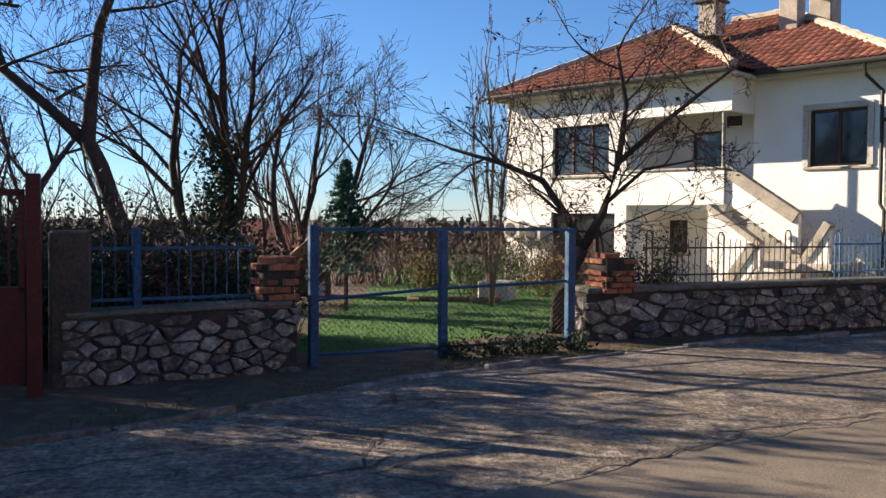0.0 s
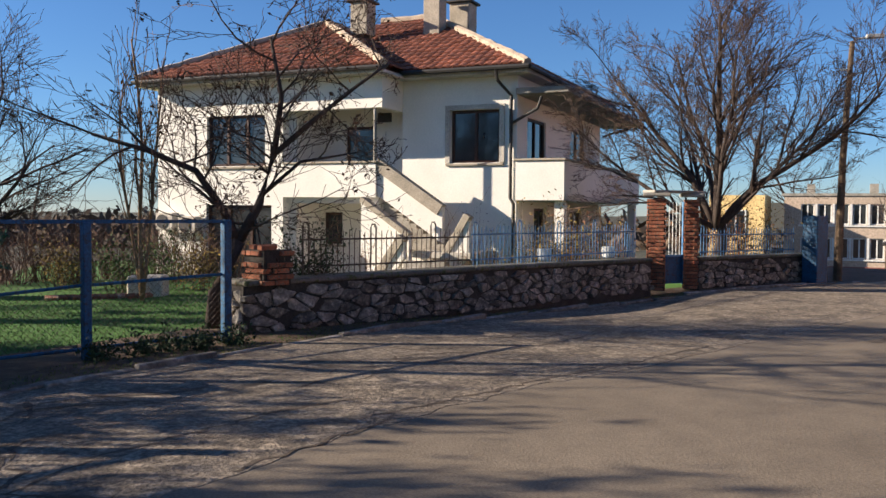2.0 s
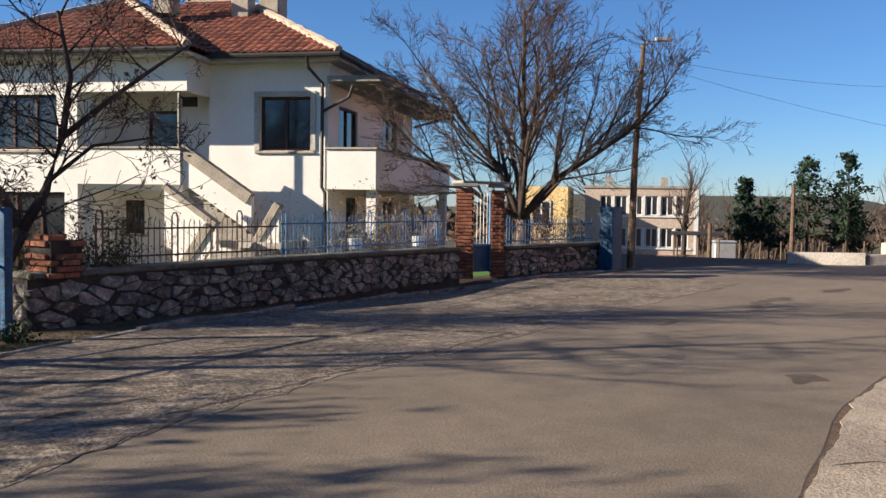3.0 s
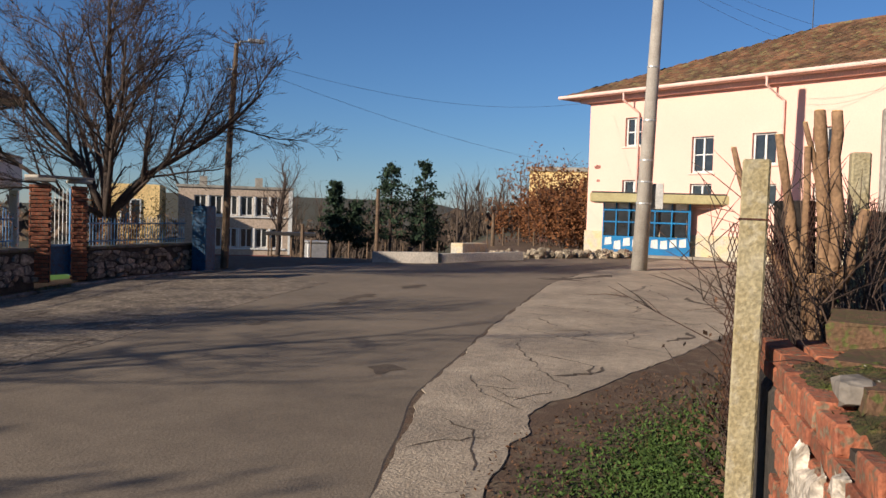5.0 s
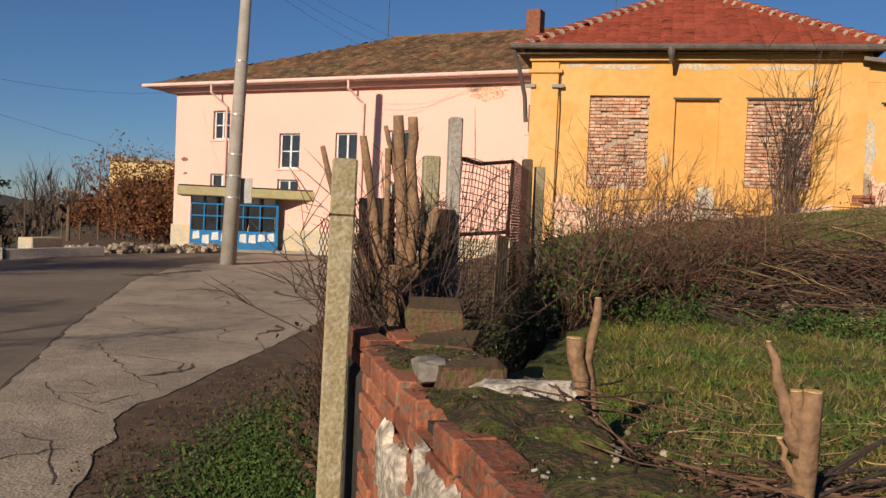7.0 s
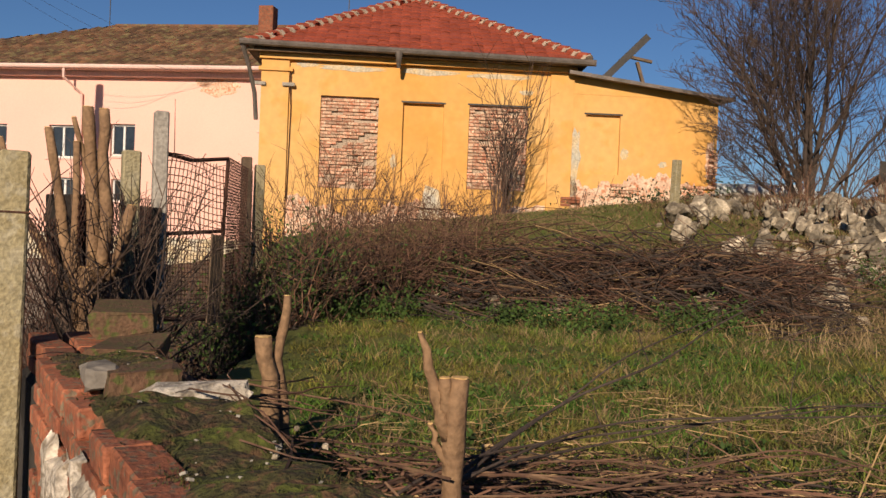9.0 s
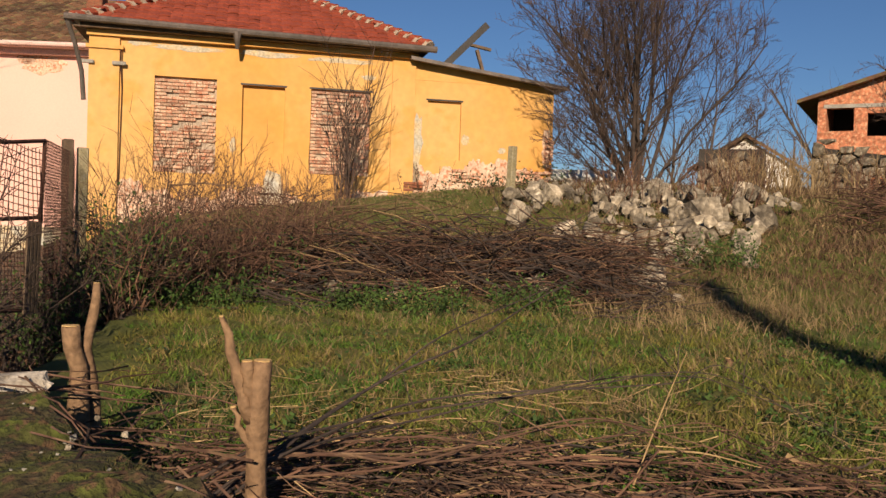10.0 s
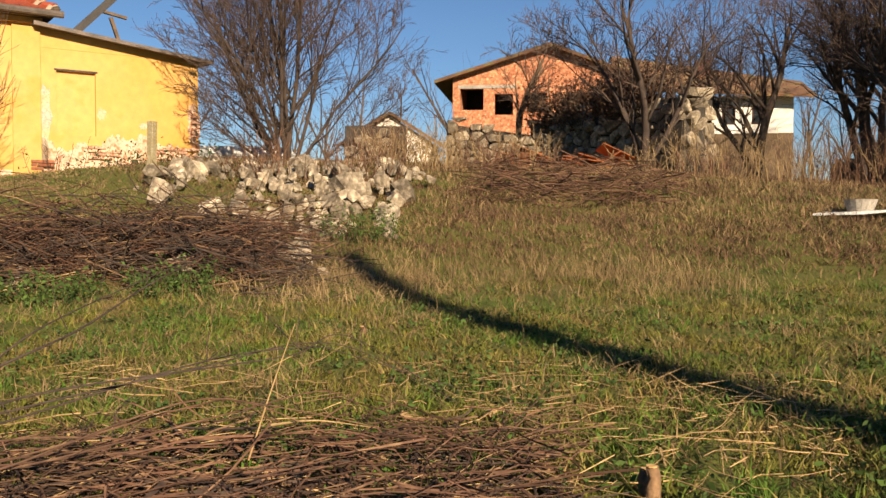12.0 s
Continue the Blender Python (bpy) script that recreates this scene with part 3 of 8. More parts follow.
def holed_wall(parent, a0, a1, z0, z1, b0, b1, holes, material, name="wall", axis="x", label=""):
    """One solid wall with openings through it: along x (thickness b0 to b1 in y) or along y."""
    us = sorted({a0, a1, *[v for h in holes for v in h[:2]]})
    zs = sorted({z0, z1, *[v for h in holes for v in h[2:]]})
    nu, nz = len(us) - 1, len(zs) - 1
    solid = [[not any(h[0] < (us[i] + us[i + 1]) / 2 < h[1] and h[2] < (zs[k] + zs[k + 1]) / 2 < h[3] for h in holes) for k in range(nz)] for i in range(nu)]
    g = Geo()
    for b in (b0, b1):
        for u in us:
            g.v += [(u, b, z) if axis == "x" else (b, u, z) for z in zs]
    back = (nu + 1) * (nz + 1)
    at = lambda i, k: i * (nz + 1) + k
    on = lambda i, k: 0 <= i < nu and 0 <= k < nz and solid[i][k]
    for i in range(nu):
        for k in range(nz):
            if not solid[i][k]:
                continue
            p, q, r, t = at(i, k), at(i + 1, k), at(i + 1, k + 1), at(i, k + 1)
            g.f += [(p, q, r, t), (back + t, back + r, back + q, back + p)]
            for di, dk, e, f in ((0, -1, q, p), (1, 0, r, q), (0, 1, t, r), (-1, 0, p, t)):
                if not on(i + di, k + dk):
                    g.f.append((e, f, back + f, back + e))
    return part(name, g, material, parent, label)


def window_unit(parent, m, w, h, leaves=2, material=None, bar=.07, sill=None, panes_v=1, curtain=True, depth=.1):
    """A window of its own parts in the local x-z plane of m, with its lower left corner at the origin, facing -y."""
    material = material or M["frame"]
    win = new("window")
    win.parent = parent
    win.matrix_basis = m
    g = Geo()
    g.box(0, bar, 0, depth, 0, h, ch=.008).box(w - bar, w, 0, depth, 0, h, ch=.008).box(bar, w - bar, 0, depth, 0, bar, ch=.008).box(bar, w - bar, 0, depth, h - bar, h, ch=.008)
    for i in range(1, leaves):
        g.box(w * i / leaves - bar * .6, w * i / leaves + bar * .6, .005, depth - .005, bar, h - bar, ch=.008)
    for i in range(1, panes_v):
        g.box(bar, w - bar, .01, depth - .01, h * i / panes_v - bar * .3, h * i / panes_v + bar * .3)
    part("window_frame", g, material, win)
    for i in range(leaves):
        part("pane", Geo().box(w * i / leaves + bar * .5, w * (i + 1) / leaves - bar * .5, depth * .45, depth * .5, bar * .8, h - bar * .8), M["glass"], win)
    if sill:
        part("sill", Geo().box(-.12, w + .12, -.16, .06, -.08, -.015, ch=.01), sill, win)
    return win


# ---- the white house ----
def build_house():
    H = thing("white_house", "two-storey white rendered house with red tiled hip roof and balconies", "house", pose(10.31, 19.7, 0, 0, 0, -45.57))
    W = M["white"]
    # projecting wing: front wall, loggia and porch recesses
    holed_wall(H, -10.92, -6.63, .45, 5.12, -.7, -.4, [(-9.17, -7.21, 2.86, 4.26), (-9.2, -7.0, .45, 1.78)], W, "front_wall")
    part("plinth", Geo().box(-10.97, -9.2, -.75, -.4, -.5, .45), M["plinth"], H)
    part("plinth", Geo().box(-7.0, -6.63, -.75, -.4, -.5, .45), M["plinth"], H)
    holed_wall(H, -.4, 9.2, -.5, 5.12, -10.92, -10.62, [(2.0, 3.3, 2.86, 4.2), (5.5, 6.8, 2.86, 4.2)], W, "side_wall", "y")
    part("loggia_beam", Geo().box(-6.63, -3.8, -.7, -.45, 4.31, 5.12), W, H)
    part("balcony_parapet", Geo().box(-6.63, -3.8, -.7, -.55, 2.0, 2.88), W, H)
    part("parapet_coping", Geo().box(-6.63, -3.76, -.75, -.5, 2.884, 2.94, ch=.01), M["stair"], H)
    part("balcony_floor", Geo().box(-6.63, -3.8, -.545, .9, 1.85, 2.0).box(-3.8, -3.2, -.2, .49, 1.85, 2.0), W, H)
    part("loggia_ceiling", Geo().box(-6.63, -3.8, -.445, .9, 4.5, 4.6), W, H)
    holed_wall(H, -6.63, -3.8, -.5, 5.12, .9, 1.15, [(-5.6, -4.7, 2.0, 4.0), (-4.89, -4.2, -.1, 1.7), (-6.3, -5.7, .7, 1.6)], W, "porch_wall")
    part("partition_wall", Geo().box(-6.63, -6.4, -.395, .895, -.5, 5.12), W, H)
    part("upper_side_wall", Geo().box(-3.8, -3.62, -.7, .5, 4.31, 5.12), W, H)
    part("porch_column", Geo().box(-4.05, -3.8, -.66, -.4, -.4, 1.84), W, H)
    part("loggia_post", Geo().tube([(-3.86, -.62, 2.94), (-3.86, -.62, 4.31)], .05, 8), M["concrete"], H)
    part("porch_slab", Geo().box(-7.2, -1.0, -2.4, .89, -.45, -.12, ch=.02), M["concrete"], H)
    # main front and shaded side
    holed_wall(H, -3.62, -.38, -.5, 5.12, .5, .8, [(-2.22, -.85, 2.92, 4.29)], W, "front_wall")
    part("window_surround", Geo().box(-2.36, -2.225, .46, .5, 2.92, 4.42).box(-.845, -.71, .46, .5, 2.92, 4.42).box(-2.22, -.85, .46, .5, 4.295, 4.42), M["plinth"], H)
    holed_wall(H, .8, 9.2, -.5, 5.12, -.68, -.38, [(1.35, 3.0, 2.05, 4.15), (5.6, 7.4, 2.95, 4.25), (2.0, 3.0, -.2, 1.75), (5.5, 7.0, .6, 1.7)], W, "side_wall", "y")
    part("back_wall", Geo().box(-10.92, -.38, 9.2, 9.45, -.5, 5.12), W, H)
    part("upper_floor", Geo().box(-10.6, -.7, 1.2, 9.15, 1.85, 2.0), M["concrete"], H)
    part("attic_floor", Geo().box(-10.6, -.7, 1.2, 9.15, 4.95, 5.1), M["concrete"], H)
    # corner balcony on the shaded side
    part("balcony_floor", Geo().box(-.375, .9, .5, 9.9, 1.95, 2.1), W, H)
    part("balcony_parapet", Geo().box(-.375, .9, .4, .52, 1.95, 2.94).box(.78, .9, .525, 9.9, 1.95, 2.94).box(-.375, .775, 9.78, 9.9, 1.95, 2.94), W, H)
    part("parapet_coping", Geo().box(-.42, .95, .35, .57, 2.944, 3.0, ch=.01).box(.73, .95, .575, 9.95, 2.944, 3.0, ch=.01), M["stair"], H)
    part("balcony_canopy", Geo().box(-.375, 1.0, .35, 10.2, 4.62, 4.78, ch=.01), M["concrete"], H)
    part("balcony_column", Geo().box(.6, .85, 9.5, 9.75, -.5, 1.94), W, H)
    part("balcony_column", Geo().box(.6, .85, .6, .85, -.5, 1.94), W, H)
    # windows and doors
    def win(x, y, z, w, h, leaves, rz=0, sill=M["stair"]):
        return window_unit(H, pose(x, y, z, 0, 0, rz), w, h, leaves, sill=sill)
    win(-9.17, -.6, 2.86, 1.96, 1.4, 3)
    win(-2.22, .6, 2.92, 1.37, 1.37, 2)
    win(-.43, 1.35, 2.05, 1.65, 2.1, 2, 90, None)
    win(-.43, 5.6, 2.95, 1.8, 1.3, 2, 90)
    win(-.43, 2.0, -.2, 1.0, 1.95, 1, 90, None)
    win(-.43, 5.5, .6, 1.5, 1.1, 2, 90)
    win(-9.2, -.6, -.3, 2.2, 2.08, 3, 0, None)
    win(-5.6, .98, 2.0, .9, 2.0, 1, 0, None)
    win(-4.89, .98, -.1, .69, 1.8, 1, 0, None)
    win(-6.3, .98, .7, .6, .9, 1)
    win(-10.85, 3.3, 2.86, 1.3, 1.34, 2, -90)
    win(-10.85, 6.8, 2.86, 1.3, 1.34, 2, -90)
    for x0, x1, y, z0, z1 in ((-8.9, -7.5, -.38, 2.9, 4.2), (-1.4, -.9, .84, 2.95, 4.25), (-2.2, -1.75, .84, 2.95, 4.25)):
        g = Geo()
        n = 18
        for i in range(n):
            xa, xb = x0 + (x1 - x0) * i / n, x0 + (x1 - x0) * (i + 1) / n
            k = len(g.v)
            g.v += [(xa, y + .03 * (i % 2), z0), (xb, y + .03 * ((i + 1) % 2), z0), (xb, y + .03 * ((i + 1) % 2), z1), (xa, y + .03 * (i % 2), z1)]
            g.f.append((k, k + 1, k + 2, k + 3))
        part("curtain", g, M["curtain"], H)
    # outside stair: two flights' solid parapets with copings
    def parapet(x0, z0, x1, z1, y, drop, thick=.16, band=.02):
        d = [(x0, y, z0), (x1, y, z1), (x1, y, z1 - drop), (x0, y, z0 - drop)]
        g = Geo().add(d + [(p[0], p[1] + thick, p[2]) for p in d], [(3, 2, 1, 0), (4, 5, 6, 7), (0, 1, 5, 4), (1, 2, 6, 5), (2, 3, 7, 6), (3, 0, 4, 7)])
        part("stair_parapet", g, W, H)
        L = math.hypot(x1 - x0, z1 - z0)
        part("stair_coping", Geo().box(0, L, -.05, thick + .05, -band, .06, pose(x0, y, z0, 0, math.degrees(math.atan2(z0 - z1, x1 - x0)), 0), ch=.01), M["stair"], H)
    parapet(-3.78, 2.95, -1.95, 1.75, -.62, .9, band=.24)
    parapet(-3.78, 1.95, -2.45, 1.05, -1.5, 1.4, band=.08)
    parapet(-2.4, 1.0, -3.1, .0, -1.9, .5, band=.16)
    parapet(-1.0, 1.55, -1.75, .3, -1.2, .9, band=.12)
    part("stair_landing", Geo().box(-2.45, -.9, -1.3, .48, .5, .65, ch=.01).box(-2.4, -1.0, -.5, .49, -.45, .5), M["plinth"], H)
    for i in range(9):
        part("step", Geo().box(-3.7 + i * .19, -3.5 + i * .19, -.45, .48, .65, 1.85 - i * .13), M["concrete"], H)
    for i in range(5):
        part("step", Geo().box(-2.4 + i * .05, -1.3 + i * .05, -1.9 - i * .25, -1.65 - i * .25, -.4, .45 - i * .15), M["concrete"], H)
    # roof
    T = M["tile"]
    ez = 5.3
    aR, aL, wa, wb = (-4.7, 4.8, 7.75), (-6.5, 4.8, 7.75), (-7.3, 2.7, 7.35), (-7.3, 4.05, 7.35)
    faces = ([(-11.3, -.02, ez), (.05, -.02, ez), aR, aL], [(.05, -.02, ez), (.05, 9.7, ez), aR], [(.05, 9.7, ez), (-11.3, 9.7, ez), aL, aR], [(-11.3, 9.7, ez), (-11.3, -.02, ez), aL],
             [(-11.3, -1.2, ez), (-3.35, -1.2, ez), wa], [(-3.35, -1.2, ez), (-3.35, 0, ez), wb, wa], [(-11.3, 0, ez), (-11.3, -1.2, ez), wa, wb])
    g = Geo()
    for f in faces:
        g.add(f, [tuple(range(len(f)))])
        g.add([(p[0], p[1], p[2] - .09) for p in f], [tuple(reversed(range(len(f))))])
    roof = part("roof", g, T, H)
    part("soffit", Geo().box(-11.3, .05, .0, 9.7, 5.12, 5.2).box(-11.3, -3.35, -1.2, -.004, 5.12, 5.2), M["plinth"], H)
    tiles_on(roof, [faces[4][0], faces[4][1], faces[4][2]], None, T, seed=2, parts=140)
    tiles_on(roof, [(-3.6, -.02, ez), (.05, -.02, ez), aR, (-6.9, 4.4, 7.55)], None, T, seed=3, parts=160)
    for k, f in ((4, faces[1]), (5, faces[5]), (6, faces[6])):
        tiles_on(roof, f, None, T, seed=k, parts=0)
    rng = random.Random(3)
    for a, b in (((.05, -.02, ez), aR), (aR, aL), ((-3.35, -1.2, ez), wa), ((-11.3, -1.2, ez), wa), (wa, wb), ((.05, 9.7, ez), aR)):
        a, b = Vector(a), Vector(b)
        n = max(2, int((b - a).length / .33))
        pts = [a.lerp(b, i / n) + Vector((0, 0, .05 + rng.uniform(-.012, .012))) for i in range(n + 1)]
        part("ridge_cap", Geo().tube(pts, [.11 + .02 * (i % 2) for i in range(n + 1)], 7), M["mortar"], roof)
    for x, y, z0, z1, s in ((-6.0, 2.6, 6.9, 7.86, .28), (-3.95, 3.3, 6.6, 8.15, .26), (-3.45, 4.3, 6.4, 7.98, .32)):
        ch = part("chimney", Geo().box(x - s, x + s, y - s, y + s, z0, z1, ch=.015), M["stair"], H)
        part("chimney_cap", Geo().box(x - s - .09, x + s + .09, y - s - .09, y + s + .09, z1 + .003, z1 + .08, ch=.015), M["dark"], ch)
    # gutters and downpipes
    for pts in ([(-3.4, -.1, 5.24), (.12, -.1, 5.24)], [(.12, -.1, 5.24), (.12, 9.7, 5.24)], [(-11.35, -1.27, 5.24), (-3.3, -1.27, 5.24)]):
        part("gutter", Geo().tube(pts, .065, 8), M["dark"], H)
    part("downpipe", Geo().tube([(-.75, -.1, 5.2), (-.75, .0, 4.95), (-.52, .43, 4.6), (-.52, .43, 2.0), (-.42, .4, 1.85), (-.42, .4, .2)], .045, 8), M["dark"], H)
    part("downpipe", Geo().tube([(-.5, .42, 3.9), (.2, .38, 4.25), (.3, .38, 4.55)], .04, 8), M["dark"], H)
    part("downpipe", Geo().tube([(.6, 9.9, 4.6), (.0, 9.5, 4.4), (-.3, 9.5, 4.3)], .04, 8), M["dark"], H)
    part("vent_grille", Geo().box(-4.35, -3.95, .44, .5, 4.05, 4.3), M["dark"], H)
    # air conditioners on the wing's front
    for x, z in ((-10.75, 1.05), (-9.95, .95)):
        ac = tagged(part("air_conditioner", Geo().box(0, .62, -.3, 0, 0, .5, ch=.02), M["plinth"]), "cream air conditioner unit mounted on the house wall", "air conditioner")
        ac.matrix_world = H.matrix_world @ pose(x, -.72, z)
        part("fan_grille", Geo().tube([(.25, -.305, .25), (.25, -.325, .25)], .2, 16), M["dark"], ac)


build_house()


# ---- street walls, gates and fences in front of the house ----
def build_left_wall():
    w = thing("stone_wall", "low shaded wall of pale rough field stones", "wall")
    a, b = (-3.3, 8.33), (-1.3, 9.33)
    wall_core(w, a, b, .4, (-.1, -.1), (.64, .68), M["joint"])
    stone_face(w, a, b, (-.06, -.04), (.63, .67), (.44, -.9), STONES, 4, (.08, .13), (.13, .27), .12, 300, .93)
    d = Vector((b[0] - a[0], b[1] - a[1])).normalized()
    part("coping", Geo().box(.02, 2.2, -.03, .43, .645, .7, pose(a[0], a[1], 0, 0, -1, math.degrees(math.atan2(d.y, d.x))), ch=.015), M["cap"], w)
    # pillar colour is lowered to carry the shade it stands in
    p = single("gate_pillar", Geo().box(-.18, .18, -.18, .18, -.1, 1.47, pose(-3.33, 8.5, 0, 0, .5, 26), ch=.025), M["old_pillar"], "square concrete gate pillar, its colour darkened for deep shade", "pillar")
    # red sheet gate, its paint darkened to carry the deep shade
    g = thing("red_gate", "red sheet metal gate with barred upper half, colour darkened for shade", "gate", pose(-3.4, 7.95, 0, 0, 0, 200))
    part("gate_post", Geo().box(-.06, .06, -.06, .06, -.1, 1.98, ch=.008), M["red"], g)
    part("sheet", Geo().box(.1, 3.2, -.012, .012, .12, .92), M["red"], g)
    part("gate_frame", Geo().box(.07, 3.2, -.03, .03, .92, .98).box(.07, 3.2, -.03, .03, 1.78, 1.84).box(.07, .12, -.03, .03, .1, 1.84), M["red"], g)
    for i in range(20):
        part("bar", Geo().tube([(.2 + i * .15, 0, .98), (.2 + i * .15, 0, 1.78)], .01, 6), M["red"], g)
    # blue fence standing on the wall
    f = thing("wall_fence", "blue painted metal fence with thin bars on the stone wall", "fence", pose(a[0], a[1] + .2, .68, 0, 0, math.degrees(math.atan2(d.y, d.x))))
    part("fence_post", Geo().box(.54, .61, -.04, .04, 0, .82, ch=.006), M["blue"], f)
    part("rail", Geo().box(.1, 1.75, -.012, .012, .1, .13), M["blue"], f)
    part("rail", Geo().box(.1, 1.75, -.012, .012, .6, .63), M["blue"], f)
    for i in range(14):
        if i != 5:
            part("bar", Geo().tube([(.14 + i * .12, 0, .05), (.14 + i * .12, 0, .76 if i < 5 else .68)], .006, 6), M["blue"], f)
    for i in range(4):
        c = 1.0 + i * .2
        part("scroll", Geo().tube([(c + .05 * math.cos(t * .5), 0, .68 + .05 * math.sin(t * .5)) for t in range(11)], .006, 5), M["blue"], f)
    brick_pillar("brick_pillar", "ragged dark brick gate pillar losing its top bricks", pose(-1.55, 9.42, .66, 0, 0, 26), .38, .58, 3, ragged=.2, cap=False)


build_left_wall()


def build_blue_gate():
    p0, p1 = Vector((-1.17, 9.62, 0)), Vector((1.8, 11.05, 0))
    d = p1 - p0
    L, ang = d.length, math.degrees(math.atan2(d.y, d.x))
    g = thing("blue_gate", "two-leaf blue pipe gate with sagging wire netting, closed", "gate", pose(p0.x, p0.y, 0, 0, 0, ang))
    for x, w, z in ((0, .05, 1.53), (L, .05, 1.5), (L * .47, .045, 1.47)):
        part("gate_post", Geo().box(x - w, x + w, -w, w, .0, z, ch=.008), M["blue"], g)
    part("rail", Geo().box(.06, L - .06, -.02, .02, 1.46, 1.5), M["blue"], g)
    for x0, x1, z0, z1 in ((.06, L * .47 - .05, .72, .80), (L * .47 + .05, L - .06, .80, .84)):
        part("rail", Geo().tube([(x0, 0, z0), (x1, 0, z1)], .02, 6), M["blue"], g)
        part("rail", Geo().tube([(x0, 0, .12), (x1, 0, .12)], .02, 6), M["blue"], g)
    net = Geo()
    s = .075
    for k in range(-20, int(L / s)):
        for sign in (1, -1):
            pts = []
            for j in range(20):
                x, z = k * s + j * s, .14 + j * .07
                x = x if sign > 0 else L - x
                if .06 < x < L - .06 and z < 1.46:
                    pts.append((x, .02 + .012 * math.sin(x * 5), z))
            if len(pts) > 1:
                net.tube([pts[0], pts[-1]], .0022, 3, False)
    part("wire_netting", net, M["wire"], g)


build_blue_gate()


def build_front_wall():
    pts = [(2.12, 11.75), (6.1, 13.25), (11.25, 15.68)]
    w = thing("front_stone_wall", "long low wall of mortared field stones with dark concrete coping", "wall")
    for i, (a, b) in enumerate(zip(pts[:-1], pts[1:])):
        zt = (.62, .66) if i == 0 else (.66, .62)
        wall_core(w, a, b, .38, (-.2, -.2), zt, M["joint"])
        d = Vector((b[0] - a[0], b[1] - a[1])).normalized()
        stone_face(w, a, b, (-.02, 0), (zt[0] - .02, zt[1] - .02), (d.y, -d.x), STONES, 20 + i, (.09, .14), (.18, .38), .09, 150, .96)
        L = math.hypot(b[0] - a[0], b[1] - a[1])
        part("coping", Geo().box(0, L - .004, -.05, .42, 0, .07, pose(a[0], a[1], zt[0] + .003, 0, math.degrees(math.atan2(zt[0] - zt[1], L)), math.degrees(math.atan2(d.y, d.x))), ch=.02), M["cap"], w)
    stone_face(w, (2.0, 12.1), (2.12, 11.75), (0, 0), (.6, .6), (-.95, -.33), STONES, 31, (.13, .2), (.18, .3), .14, 30)
    brick_pillar("brick_pillar", "crumbling red brick pillar on the wall end", pose(2.5, 12.05, .62, 0, 0, 24), .48, .62, 8, ragged=.3, cap=False)
    brick_pillar("gate_brick_pillar", "red brick gate pillar with concrete cap", pose(11.5, 15.87, 0, 0, 0, -36), .4, 2.0, 5)
    brick_pillar("gate_brick_pillar", "red brick gate pillar with concrete cap", pose(12.46, 15.95, 0, 0, 0, -30), .3, 2.0, 6)
    single("gate_lintel", Geo().box(-.72, .72, -.2, .2, 2.075, 2.13, pose(12.0, 15.92, 0, 0, 0, 5), ch=.01), M["concrete"], "flat concrete lintel across the gate pillars", "lintel")
    g = thing("garden_gate", "narrow blue sheet garden gate with white bars, closed between brick pillars", "gate", pose(11.72, 15.98, 0, 0, 0, 3) @ Matrix.Diagonal((.74, 1, 1, 1)))
    part("sheet", Geo().box(0, .8, -.012, .012, .12, .7), M["blue"], g)
    part("gate_frame", Geo().box(0, .04, -.02, .02, .1, 1.9).box(.76, .8, -.02, .02, .1, 1.9).box(.04, .76, -.02, .02, .7, .74), M["pale_blue"], g)
    for i in range(5):
        part("bar", Geo().tube([(.14 + i * .13, 0, .74), (.14 + i * .13, 0, 1.88)], .01, 6), M["paper"], g)
    # second stretch of wall
    w2 = thing("side_stone_wall", "short low stone wall beyond the garden gate", "wall")
    a, b = (12.62, 15.86), (17.2, 17.0)
    wall_core(w2, a, b, .38, (-.2, -.2), (.62, .64), M["joint"])
    d = Vector((b[0] - a[0], b[1] - a[1])).normalized()
    stone_face(w2, a, b, (0, 0), (.6, .6), (d.y, -d.x), STONES, 40, (.09, .15), (.18, .4), .1, 140, .96)
    part("coping", Geo().box(0, 4.72, -.05, .42, .625, .69, pose(a[0], a[1], 0, 0, 0, math.degrees(math.atan2(d.y, d.x))), ch=.02), M["cap"], w2)
    single("blue_pillar", Geo().box(-.24, .24, -.2, .2, -.1, 1.62, pose(16.6, 16.55, 0, 0, 0, 15), ch=.02), M["blue"], "dark blue painted square gate pillar", "pillar")
    # fences: bars with rounded double tops, leaning here and there
    def fence(label, p0, p1, z, tall, seed, material):
        rng = random.Random(seed)
        v = Vector((p1[0] - p0[0], p1[1] - p0[1]))
        f = thing("wall_fence", label, "fence", pose(p0[0], p0[1], z, 0, 0, math.degrees(math.atan2(v.y, v.x))))
        L = v.length
        part("rail", Geo().box(0, L, -.01, .01, .1, .125), material, f)
        part("rail", Geo().box(0, L, -.01, .01, tall - .14, tall - .115), material, f)
        n = int(L / .1)
        for i in range(n):
            x = (i + .5) * L / n
            t = tall + rng.uniform(-.03, .03) + (.06 if i % 12 < 2 else 0)
            if i % 12 == 0:
                part("hoop", Geo().tube([(x, 0, 0), (x, 0, t - .02), (x + .025, 0, t + .03), (x + .075, 0, t + .03), (x + .1, 0, t - .02), (x + .1, 0, 0)], .013, 6), material, f)
            elif i % 12 != 1:
                lean = rng.uniform(-.012, .012)
                part("bar", Geo().tube([(x, 0, 0), (x + lean, 0, t - .08), (x + lean + (.03 if i % 3 == 0 else 0), 0, t)], .0075, 5), material, f)
    fence("grey-blue thin-barred metal fence on the wall", (3.0, 12.35), (6.1, 13.5), .72, .62, 2, M["wire"])
